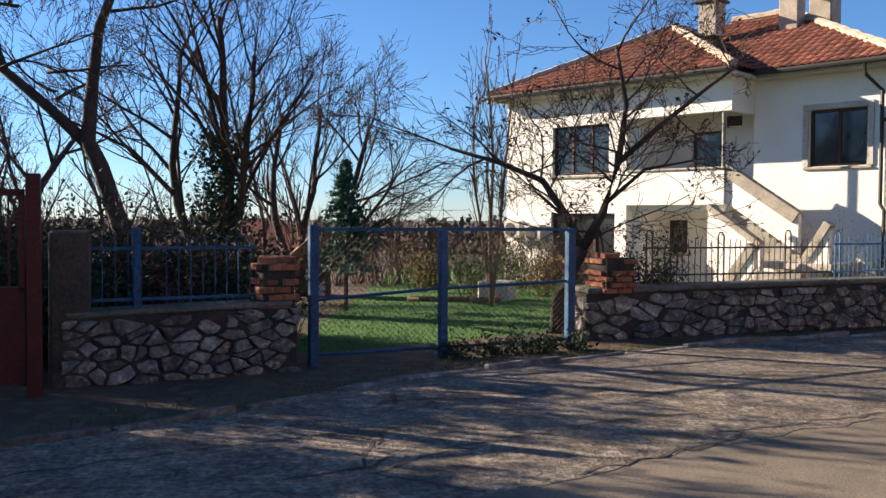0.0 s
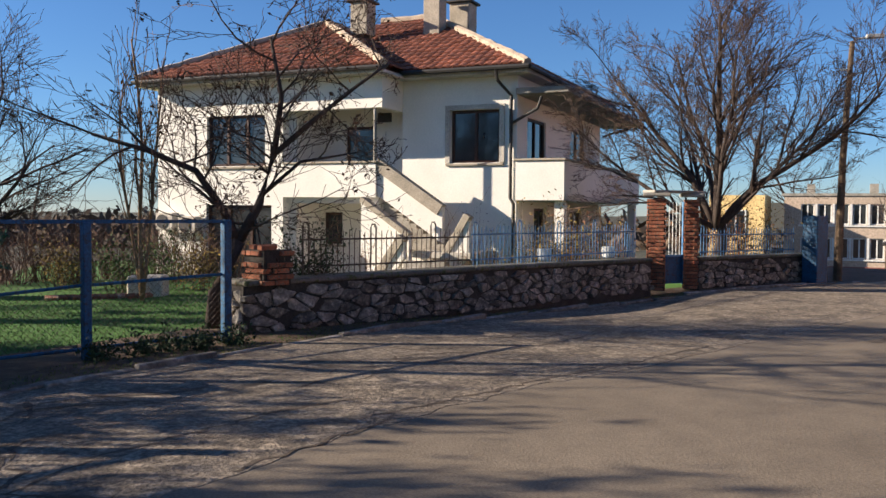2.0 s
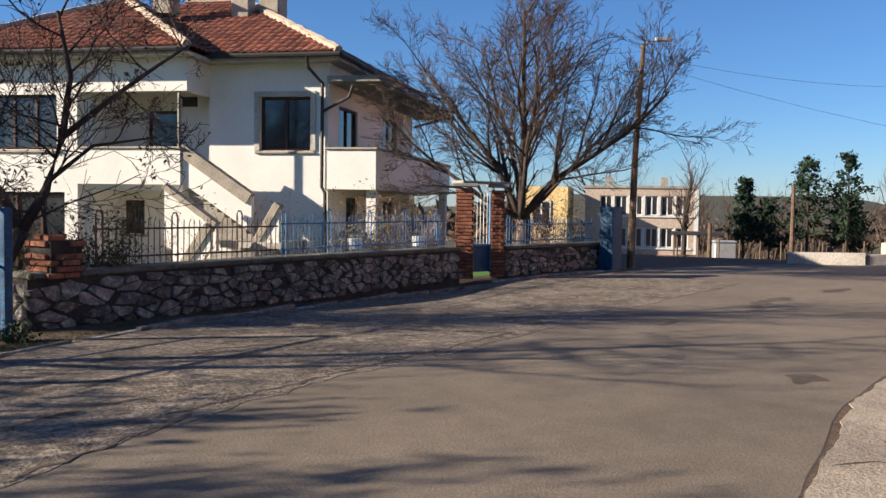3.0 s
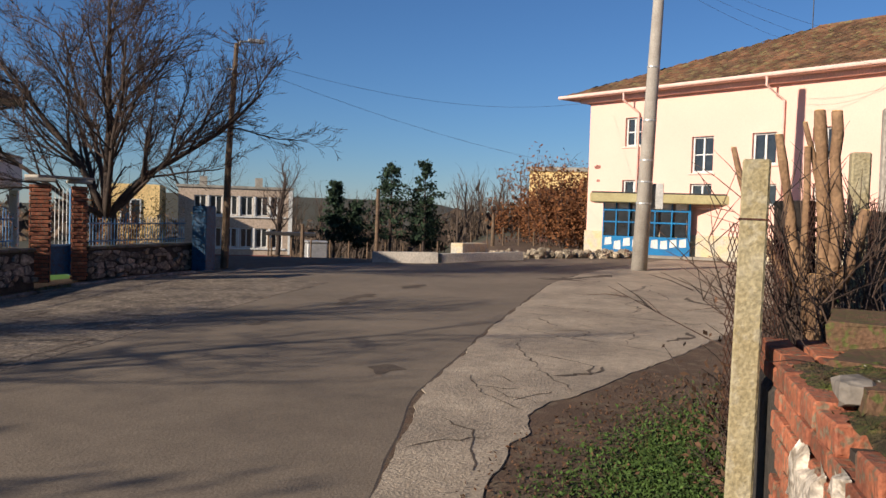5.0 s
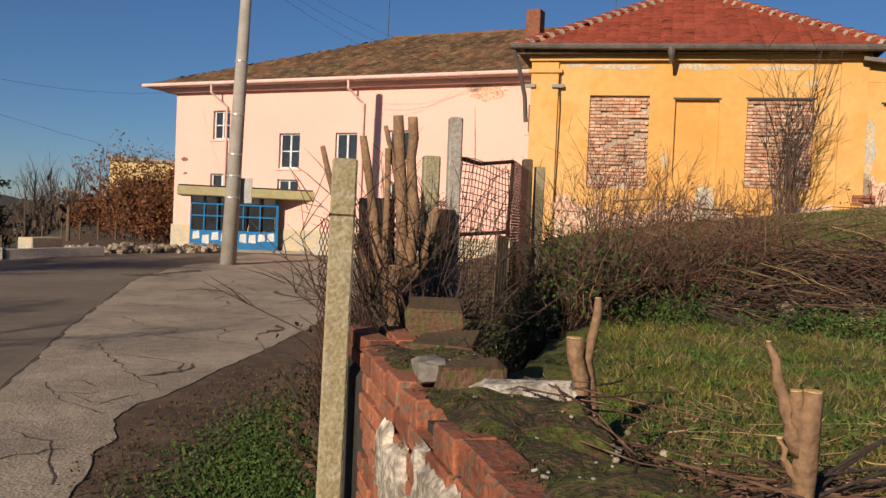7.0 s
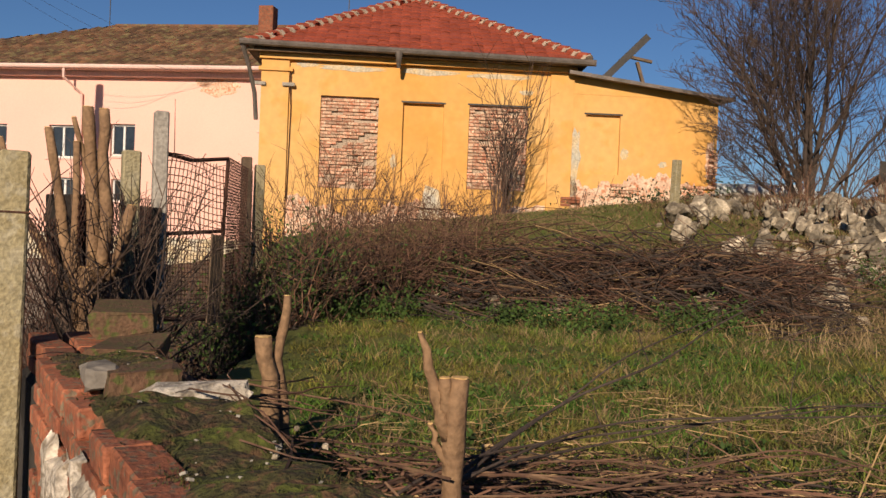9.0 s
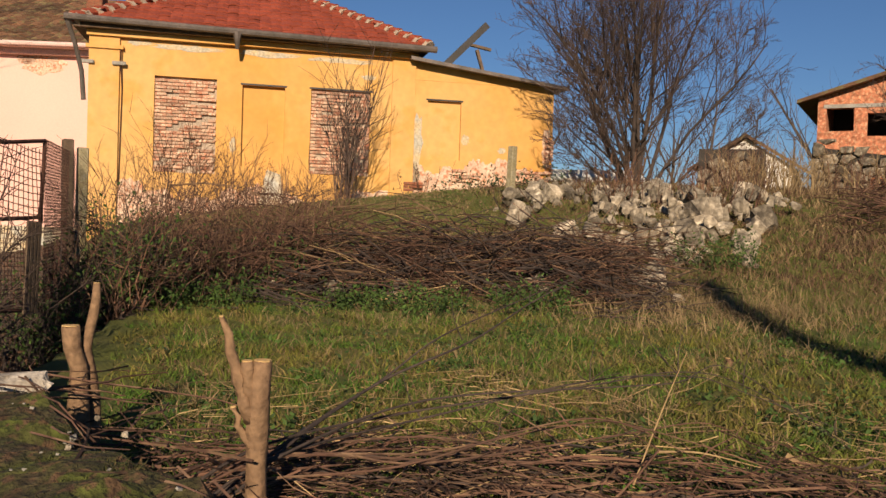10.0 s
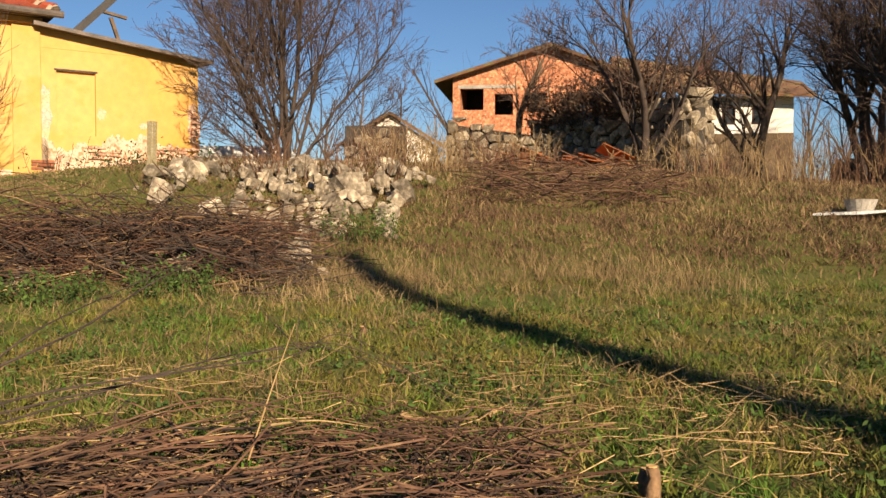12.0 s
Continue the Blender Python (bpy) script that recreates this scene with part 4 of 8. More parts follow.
    fence("faded blue thin-barred metal fence on the wall", (6.15, 13.52), (10.85, 15.75), .72, .66, 3, M["pale_blue"])
    fence("blue barred metal fence on the wall", (12.75, 16.02), (16.3, 16.9), .68, .62, 4, M["pale_blue"])


build_front_wall()


# ---- trees and plants: builders ----
class Branches:
    """Grows a bare tree as thin tapered tubes; keeps the tips for leaves."""
    def __init__(self, seed):
        self.r = random.Random(seed)
        self.trunk, self.crown, self.tips = Geo(), Geo(), []

    def grow(self, p, d, length, radius, level, most, spread, kids, up=.12, wander=.16, shrink=.62, start=.3, seg=None):
        r = self.r
        n = seg or (7 if level == 0 else 5 if level < 3 else 3)
        pts, rad, dirs = [p], [radius], [d]
        for i in range(n):
            d = (d + Vector((r.gauss(0, wander), r.gauss(0, wander), r.gauss(0, wander) + up * .35))).normalized()
            p = p + d * (length / n)
            pts.append(p)
            dirs.append(d)
            rad.append(max(radius * (1 - .68 * (i + 1) / n), .0042))
        g = self.trunk if level < 2 else self.crown
        g.tube(pts, rad, 7 if level == 0 else 5 if level < 2 else 3, level < 2)
        if level >= 2:
            self.tips.append((pts[-1], d))
            self.tips.append((pts[len(pts) // 2], d))
        if level >= most:
            return
        for k in range(kids[min(level, len(kids) - 1)]):
            t = start + (1 - start) * (k + r.random()) / kids[min(level, len(kids) - 1)]
            i = min(int(t * n), n - 1)
            q = pts[i].lerp(pts[i + 1], t * n - i)
            side = Vector((r.gauss(0, 1), r.gauss(0, 1), r.gauss(0, .6)))
            side = (side - dirs[i] * side.dot(dirs[i])).normalized()
            a = spread * r.uniform(.7, 1.25)
            nd = (dirs[i] * math.cos(a) + side * math.sin(a) + Vector((0, 0, up))).normalized()
            self.grow(q, nd, length * shrink * r.uniform(.7, 1.15) * (1.15 - .4 * t), max(rad[i] * .52, .0048), level + 1, most, spread, kids, up, wander, shrink, .15)


def leaf_cloud(points, per, size, spread, seed, droop=0.0):
    """Small creased leaves round the points given: arrays for fast_mesh."""
    rng = np.random.default_rng(seed)
    c = np.repeat(np.asarray(points, float), per, 0)
    n = len(c)
    c = c + rng.normal(0, spread, (n, 3))
    c[:, 2] -= droop
    a = rng.normal(size=(n, 3))
    a /= np.linalg.norm(a, axis=1)[:, None]
    b = np.cross(a, rng.normal(size=(n, 3)))
    b /= np.linalg.norm(b, axis=1)[:, None]
    s = size * rng.uniform(.6, 1.3, (n, 1))
    v = np.stack([c - a * s, c + b * s * .45, c + a * s, c - b * s * .45], 1).reshape(-1, 3)
    return v, np.arange(4 * n).reshape(n, 4)


def bare_tree(name, label, pos, stems, bark, seed, most=4, kids=(6, 5, 4, 3), spread=.75, up=.1, wander=.13, shrink=.62, twig=None, start=.3):
    """stems: (lean direction, length, radius)."""
    t = thing(name, label, "tree")
    B = Branches(seed)
    for lean, length, radius in stems:
        B.grow(Vector(pos), Vector(lean).normalized(), length, radius, 0, most, spread, kids, up, wander, shrink, start)
    part("trunk", B.trunk, bark, t, smooth=True)
    part("crown", B.crown, twig or M["twig"], t)
    return t, B


def shrub(name, label, pos, n, tall, spread_r, material, seed, leaves=None, leaf_size=.03, per=4, base=.25, sub=3, thick=.006, curl=.15):
    """A clump of thin stems from the ground, with side twigs and perhaps leaves."""
    r = random.Random(seed)
    g, side = Geo(), Geo()
    tips = []
    for i in range(n):
        a = r.uniform(0, 6.283)
        q = Vector((pos[0], pos[1], 0)) + Vector((math.cos(a), math.sin(a), 0)) * r.uniform(0, base)
        q.z = hz(q.x, q.y) - .03 if pos[2] is None else pos[2]
        d = Vector((math.cos(a) * spread_r * r.random(), math.sin(a) * spread_r * r.random(), 1)).normalized()
        L = tall * r.uniform(.55, 1.1)
        pts = [q]
        for k in range(4):
            d = (d + Vector((r.gauss(0, curl), r.gauss(0, curl), r.gauss(0, curl * .45)))).normalized()
            pts.append(pts[-1] + d * L / 4)
        g.tube(pts, [thick, thick * .85, thick * .7, thick * .5, thick * .3], 3, False)
        for k in range(sub):
            m = pts[r.randint(1, 3)].lerp(pts[r.randint(2, 4)], r.random())
            e = (d + Vector((r.gauss(0, .7), r.gauss(0, .7), r.gauss(.1, .3)))).normalized()
            m2 = m + e * L * r.uniform(.12, .3)
            side.tube([m, m.lerp(m2, .5) + Vector((0, 0, .01)), m2], [thick * .5, thick * .4, thick * .2], 3, False)
            tips += [m, m2]
        tips += pts[1:]
    t = thing(name, label, "shrub")
    part("stem", g, material, t)["kind"] = "stuff"
    part("twig", side, material, t)["kind"] = "stuff"
    if leaves is None:
        return t
    v, f = leaf_cloud([tuple(p) for p in tips], per, leaf_size, leaf_size * 2.2, seed)
    part("leaves", fast_mesh("leaves", v, f, leaves), None, t)
    return t


def conifer(name, label, pos, tall, radius, material, seed, start=.12, tiers=22, needle=.3, pine=False):
    r = random.Random(seed)
    t = thing(name, label, "tree")
    x, y, z = pos
    part("trunk", Geo().tube([(x, y, z - .2), (x + r.uniform(-.02, .02) * tall, y, z + tall * .5), (x, y, z + tall)], [tall * .018, tall * .012, tall * .002], 6), M["bark"], t)
    limbs, pts = Geo(), []
    for i in range(tiers):
        k = start + (1 - start) * i / tiers
        reach = radius * ((1 - k) ** .75 if not pine else min(1, .55 + 2 * (k - start)) * (1.04 - k) ** .7 * 1.25) * r.uniform(.7, 1.2)
        for j in range(7):
            if pine and r.random() < .42:
                continue
            a = r.uniform(0, 6.283)
            rr = reach * r.uniform(.6, 1.15)
            zz = z + tall * k
            tip = (x + math.cos(a) * rr, y + math.sin(a) * rr, zz + rr * (-.18 if not pine else .12))
            limbs.tube([(x, y, zz), tip], [tall * .004, tall * .001], 3, False)
            for s in range(6):
                q = .3 + .7 * s / 5
                pts.append((x + math.cos(a) * rr * q, y + math.sin(a) * rr * q, zz + (tip[2] - zz) * q))
    part("limbs", limbs, M["bark"], t)["kind"] = "stuff"
    v, f = leaf_cloud(pts, 6 if not pine else 7, needle * (1 if not pine else .55), needle * (.65 if not pine else .5), seed)
    part("needles", fast_mesh("needles", v, f, material), None, t)
    return t


# ---- street beyond the house ----
def build_poles():
    p = thing("street_lamp", "tall weathered wooden street lamp pole with a small lamp head", "street lamp")
    part("pole", Geo().tube([(17.55, 16.75, -.2), (17.6, 16.72, 3), (17.68, 16.6, 5.9)], [.11, .085, .06], 9), M["old_wood"], p)
    part("arm", Geo().tube([(17.68, 16.6, 5.75), (17.75, 16.55, 5.95), (18.05, 16.3, 6.0)], .025, 6), M["tin"], p)
    part("lamp_head", Geo().box(-.05, .36, -.08, .08, -.05, .05, pose(17.95, 16.38, 6.0, 0, 0, -40), ch=.02), M["tin"], p)
    part("insulator", Geo().tube([(17.55, 16.6, 5.2), (17.4, 16.7, 5.2)], .03, 6), M["paper"], p)
    p = thing("concrete_pole", "thick round tapered concrete utility pole with metal bands", "utility pole")
    bx, by = 26.4, 8.35
    part("pole", Geo().tube([(bx, by, -.2), (bx + .12, by - .12, 4.5), (bx + .25, by - .25, 9.6)], [.25, .2, .15], 16), M["pole"], p, smooth=True)
    for z in (2.1, 2.75, 3.4, 4.6, 6.2, 8.6):
        part("band", Geo().tube([(bx + .026 * z, by - .026 * z, z), (bx + .026 * z, by - .026 * z, z + .05)], .262 - .0105 * z, 16), M["tin"], p)
    part("notice_plate", Geo().box(-.22, .22, -.01, .01, -.38, .38, pose(bx + .2, by - .42, 2.35, 0, 0, 70)), M["tin"], p)
    # a like pole stands beside the road behind the viewer
    q = copy_thing(p, pose(-26.4 - 11.9, -8.35 + 2.25, 0))
    q["label"] = "round concrete utility pole beside the road"
    for i, (a, b, sag) in enumerate((((17.68, 16.6, 5.6), (36, 13.5, 6.6), .7), ((17.68, 16.6, 5.4), (60, 16, 5.4), 1.2), ((26.65, 8.1, 9.3), (31.8, .6, 7.0), .35), ((26.65, 8.1, 9.1), (32.1, 1.4, 6.9), .4),
                                     ((26.65, 8.1, 8.9), (32.4, 2.0, 6.8), .45), ((17.68, 16.6, 5.7), (10, 40, 8), .5))):
        a, b = Vector(a), Vector(b)
        pts = [a.lerp(b, k / 12) - Vector((0, 0, sag * 4 * (k / 12) * (1 - k / 12))) for k in range(13)]
        single("overhead_wire", Geo().tube(pts, .0045, 4, False), M["dark"], "thin dark overhead cable sagging across the street", "cable")


build_poles()


def build_school():
    S = thing("school", "flat-roofed two-storey beige building with white window frames", "building", pose(49.9, 53.0, -2.75, 0, 0, -46))
    L = 8.85
    hol = [(x, x + .95, z, z + 1.55) for z in (1.2, 3.75) for x in (1.2, 2.4, 3.6, 4.8, 6.0, 7.2)]
    holed_wall(S, 0, L, .6, 5.9, 0, .35, hol, M["school"], "front_wall")
    part("plinth", Geo().box(-.05, L, -.06, .35, -.4, .6), M["plinth_red"], S)
    part("side_wall", Geo().box(L - .35, L, .36, 9, -.4, 5.9), M["school"], S)
    # white strip painting the sunlit edge of the side wall
    part("corner_strip", Geo().box(L - .28, L + .03, -.05, -.004, .6, 5.95), M["paper"], S)
    part("roof", Geo().box(-.2, L + .1, -.1, 9, 5.905, 6.1), M["concrete"], S)
    part("window_band", Geo().box(1.0, 8.4, -.1, -.01, 3.6, 3.72).box(1.0, 8.4, -.1, -.01, 1.05, 1.17), M["paper"], S)
    for h in hol:
        window_unit(S, pose(h[0], .1, h[2]), .95, 1.55, 2, M["paper"], .08)
    for x in (2.25, 3.45, 4.65, 5.85, 7.05):
        for z in (1.2, 3.75):
            part("pier", Geo().box(x - .06, x + .1, -.08, -.004, z, z + 1.55), M["paper"], S)
    # wing painted brighter than the front to look sunlit
    part("lit_block", Geo().box(-5.2, -1.2, -3, 4, -.4, 5.9), M["school_lit"], S, "yellow wing with sunlight put into its brighter colour")
    window_unit(S, pose(-4.0, -3.08, 2.9), 1.5, 1.9, 2, M["paper"], .1)
    for x in (1.5, 6.0):
        part("chimney", Geo().box(x, x + .6, 3, 3.6, 6.1, 6.9), M["concrete"], S)
    # picnic shelter, bin and low structures beyond the road crest
    x, y = 45.2, 37.6
    z = hz(x, y)
    s = thing("picnic_shelter", "small dark open shelter with posts and a bench", "shelter", pose(x, y, z, 0, 0, -50))
    part("roof", Geo().box(-1.6, 1.6, -1.2, 1.2, 1.75, 1.95, ch=.03), M["dark"], s)
    for a in (-1.4, 0, 1.4):
        part("post", Geo().box(a - .06, a + .06, -1.05, -.93, 0, 1.745), M["old_wood"], s)
    part("bench", Geo().box(-1.3, 1.3, -.6, -.2, .4, .48).box(-1.2, -1.1, -.5, -.3, 0, .4).box(1.1, 1.2, -.5, -.3, 0, .4), M["old_wood"], s)
    x, y = 41.5, 32.6
    z = hz(x, y)
    b = thing("waste_bin", "grey galvanised wheeled waste container", "waste bin", pose(x, y, z, 0, 0, -40))
    part("body", Geo().box(-.6, .6, -.45, .45, .18, 1.1, ch=.06), M["tin"], b)
    part("lid", Geo().box(-.64, .64, -.48, .48, 1.105, 1.25, ch=.06), M["tin"], b)
    for a in (-.45, .45):
        part("wheel", Geo().tube([(a, -.38, .09), (a, -.3, .09)], .09, 10), M["dark"], b)


build_school()


def build_low_walls():
    w = thing("parapet_wall", "low pale concrete parapet at the road's far edge", "wall")
    pts = [(23.45, 16.1), (24.6, 14.35)]
    wall_core(w, pts[0], pts[1], .35, (-.6, -.5), (.34, .38), M["plinth"])
    w2 = thing("parapet_wall", "very low pale concrete edging beyond the road", "wall")
    wall_core(w2, (24.75, 14.3), (27.5, 12.7), .3, (-.4, -.3), (.33, .42), M["plinth"])
    single("concrete_block", Geo().box(-.8, .8, -.3, .3, -.1, .5, pose(30.5, 16.4, hz(30.5, 16.4), 0, 0, -10), ch=.03), M["grey_patch"], "pale concrete block beyond the parapet", "block")
    heap = thing("stone_row", "row of loose white stones along the verge", "stones")
    r = random.Random(8)
    for i in range(150):
        t = r.random()
        x, y = 27.6 + 5.6 * t + r.gauss(0, .12), 13.9 - 3.4 * t + r.gauss(0, .15)
        ob = part("stone", r.choice(RUBBLE), None, heap)
        s = r.uniform(.12, .3)
        ob.matrix_world = Matrix.Translation((x, y, hz(x, y) + s * .25 + r.random() * .14)) @ Euler((r.random() * 3, r.random() * 3, r.random() * 3)).to_matrix().to_4x4() @ Matrix.Scale(s, 4)
    for k, (x, y) in enumerate(((34.5, 23.5), (40, 20.2), (31.5, 25.5))):
        single("wooden_post", Geo().tube([(x, y, hz(x, y) - .2), (x, y, hz(x, y) + (3.4 if k == 0 else 1.6))], [.11, .08], 8), M["old_wood"], "plain wooden post in the field", "post")
    f = thing("field_fence", "thin wire fence with small posts along the field", "fence")
    for i in range(22):
        x, y = 30 + i * .75, 26 - i * .5
        z = hz(x, y)
        part("fence_post", Geo().box(x - .025, x + .025, y - .025, y + .025, z - .2, z + .9), M["old_wood"], f)


build_low_walls()


def build_pink():
    # local x runs along the front, towards the viewer's right; y goes into the building
    a0, b0 = Vector((37.9, 15.2)), Vector((31.5, -1.1))
    ang = math.degrees(math.atan2(b0.y - a0.y, b0.x - a0.x))
    Pk = thing("pink_building", "long two-storey pale pink building with mossy brown tiled roof", "building", pose(37.9, 15.2, 0, 0, 0, ang))
    hol = [(2.97, 3.85, 4.74, 5.95), (6.37, 7.37, 3.56, 4.98), (9.04, 10.03, 3.81, 4.99), (11.41, 12.34, 3.93, 5.07), (17.0, 17.9, 4.95, 5.93), (2.91, 3.98, 2.5, 3.31), (6.35, 7.36, 2.3, 3.12), (9.2, 10.1, 2.3, 3.1), (11.5, 12.4, 2.3, 3.1), (19.4, 20.3, 4.95, 5.93)]
    holed_wall(Pk, .96, 22, 1.1, 6.9, 0, .4, hol, M["pink"], "front_wall")
    part("plinth", Geo().box(.9, 22, -.06, .4, -.6, 1.1), M["grey_patch"], Pk)
    part("end_wall", Geo().box(.96, 1.36, .404, 11, -.6, 6.9), M["pink"], Pk)
    part("back_wall", Geo().box(.96, 22, 11, 11.3, -.6, 6.9), M["pink"], Pk)
    part("cornice", Geo().box(.6, 22, -.28, -.004, 6.72, 6.9).box(.6, .956, -.0, 11, 6.72, 6.9), M["pink_trim"], Pk)
    part("soffit", Geo().box(-.2, 22, -.6, 11.9, 6.905, 7.0), M["pink_trim"], Pk)
    for h in hol:
        window_unit(Pk, pose(h[0], .12, h[2]), h[1] - h[0], h[3] - h[2], 2, M["paper"], .07, M["pink_trim"], 2 if h[3] - h[2] > 1.2 else 1)
    for z in range(6):
        part("blind_slat", Geo().box(6.5, 7.25, .25, .28, 3.75 + z * .19, 3.82 + z * .19), M["paper"], Pk)
    ez, k = 7.0, 5.2
    apex, ridge = (8.6, k, 9.75), (22, k, 9.75)
    roof_faces = ([(-.25, -.65, ez), (22, -.65, ez), ridge, apex], [(-.25, 11.9, ez), (-.25, -.65, ez), apex], [(22, 11.9, ez), (-.25, 11.9, ez), apex, ridge])
    g = Geo()
    for f in roof_faces:
        g.add(f, [tuple(range(len(f)))])
    roof = part("roof", g, M["old_tile"], Pk)
    tiles_on(roof, roof_faces[0][:1] + [(22, -.65, ez), (22, k, 9.75), apex], None, M["old_tile"], width=.27, step=.36, seed=9, parts=280, bulge=.045)
    tiles_on(roof, roof_faces[1], None, M["old_tile"], width=.27, step=.36, seed=10, parts=0)
    part("ridge_cap", Geo().tube([apex, ridge], .12, 6), M["old_tile"], roof)
    part("gutter", Geo().tube([(-.3, -.72, 6.98), (22, -.72, 6.98)], .08, 8), M["pink_trim"], Pk)
    for x, long in ((3.39, 0), (9.96, 1)):
        part("downpipe", Geo().tube([(x, -.7, 6.95), (x, -.7, 6.6), (x + .35, -.1, 6.1), (x + .35, -.1, 1.2 if long else 2.0)], .05, 6), M["pink_trim"], Pk)
    ch = part("chimney", Geo().box(16.2, 16.75, 1.5, 2.05, 7.6, 9.7, ch=.02), M["brick"], Pk)
    part("chimney_foot", Geo().box(16.0, 16.95, 1.2, 2.2, 7.7, 7.95), M["grey_patch"], ch)
    rng = np.random.default_rng(4)
    for cx, cz, s, mt in ((15.4, 6.45, .62, M["raw_plaster"]), (1.5, 3.9, .16, M["plinth_red"]), (1.55, 3.3, .1, M["plinth_red"]), (14.9, 6.6, .3, M["raw_plaster"])):
        ring = [(cx + s * 1.25 * math.cos(t) * rng.uniform(.7, 1.1), -.005, cz + s * .6 * math.sin(t) * rng.uniform(.7, 1.1)) for t in np.linspace(0, 6.1, 18)]
        part("bare_patch", Geo().add(ring, [tuple(range(18))]), mt, Pk)
    for x in (8.3, 18.6):
        single("antenna", Geo().tube([(a0.x + .0, a0.y, 9.7), (a0.x, a0.y, 12.5)], .02, 5), M["dark"], "thin rooftop antenna mast on the tiled roof", "antenna").matrix_world = Pk.matrix_world @ pose(x - a0.x, 5.2 - a0.y, 0)
    # bus-stop kiosk
    K = thing("kiosk", "blue glazed bus shelter kiosk with flat cream roof and torn posters", "kiosk", pose(34.05, 12.3, .25, 0, 0, -73))
    part("roof", Geo().box(-.5, 5.3, -.55, 2.6, 2.05, 2.4, ch=.03), M["cream"], K)
    part("roof_top", Geo().box(-.45, 5.25, -.5, 2.55, 2.404, 2.46), M["dark"], K)
    part("base", Geo().box(-.4, 5.2, -.5, 2.5, -.4, .0), M["concrete"], K)
    part("panel", Geo().box(0, 3.3, 0, .06, .0, .72), M["kiosk"], K)
    part("panel", Geo().box(4.74, 4.8, .1, 2.2, 0, .3), M["kiosk"], K)
    part("back_wall", Geo().box(0, 4.8, 2.2, 2.3, 0, 2.05), M["pink_trim"], K)
    part("side_wall", Geo().box(0, .06, .07, 2.2, 0, 2.05), M["kiosk"], K)
    for x in (0, .5, 1.0, 1.5, 2.0, 2.65, 3.3):
        part("mullion", Geo().box(x, x + .05, -.01, .07, .72, 2.05), M["kiosk"], K)
    part("corner_post", Geo().box(3.3, 3.4, 0, .1, 0, 2.05), M["kiosk"], K)
    part("corner_post", Geo().box(4.72, 4.8, 0, .1, 0, 2.05), M["kiosk"], K)
    part("rail", Geo().box(0, 3.3, -.012, .072, 1.25, 1.31).box(0, 3.3, -.012, .072, 1.72, 1.78), M["kiosk"], K)
    for i in range(6):
        part("pane", Geo().box(i * .55 + .05, i * .55 + .5, .03, .04, .74, 1.7), M["glass"], K)
        part("pane", Geo().box(i * .55 + .05, i * .55 + .5, .03, .04, 1.8, 2.04), M["paper"], K)
    r = random.Random(2)
    for i in range(9):
        x, z = .1 + i * .36, r.uniform(.2, .35)
        part("poster", Geo().add([(x, -.006, z), (x + .28, -.006, z + r.uniform(-.05, .05)), (x + .26, -.006, z + .34), (x + .02, -.006, z + .3)], [(0, 1, 2, 3)]), M["paper"], K)
    part("bench", Geo().box(3.6, 4.6, 1.4, 1.9, .4, .46).box(3.7, 3.78, 1.5, 1.8, 0, .4).box(4.45, 4.53, 1.5, 1.8, 0, .4), M["yellow"], K)
    part("poster", Geo().box(4.0, 4.5, 2.18, 2.196, 1.2, 1.8), M["paper"], K)


build_pink()


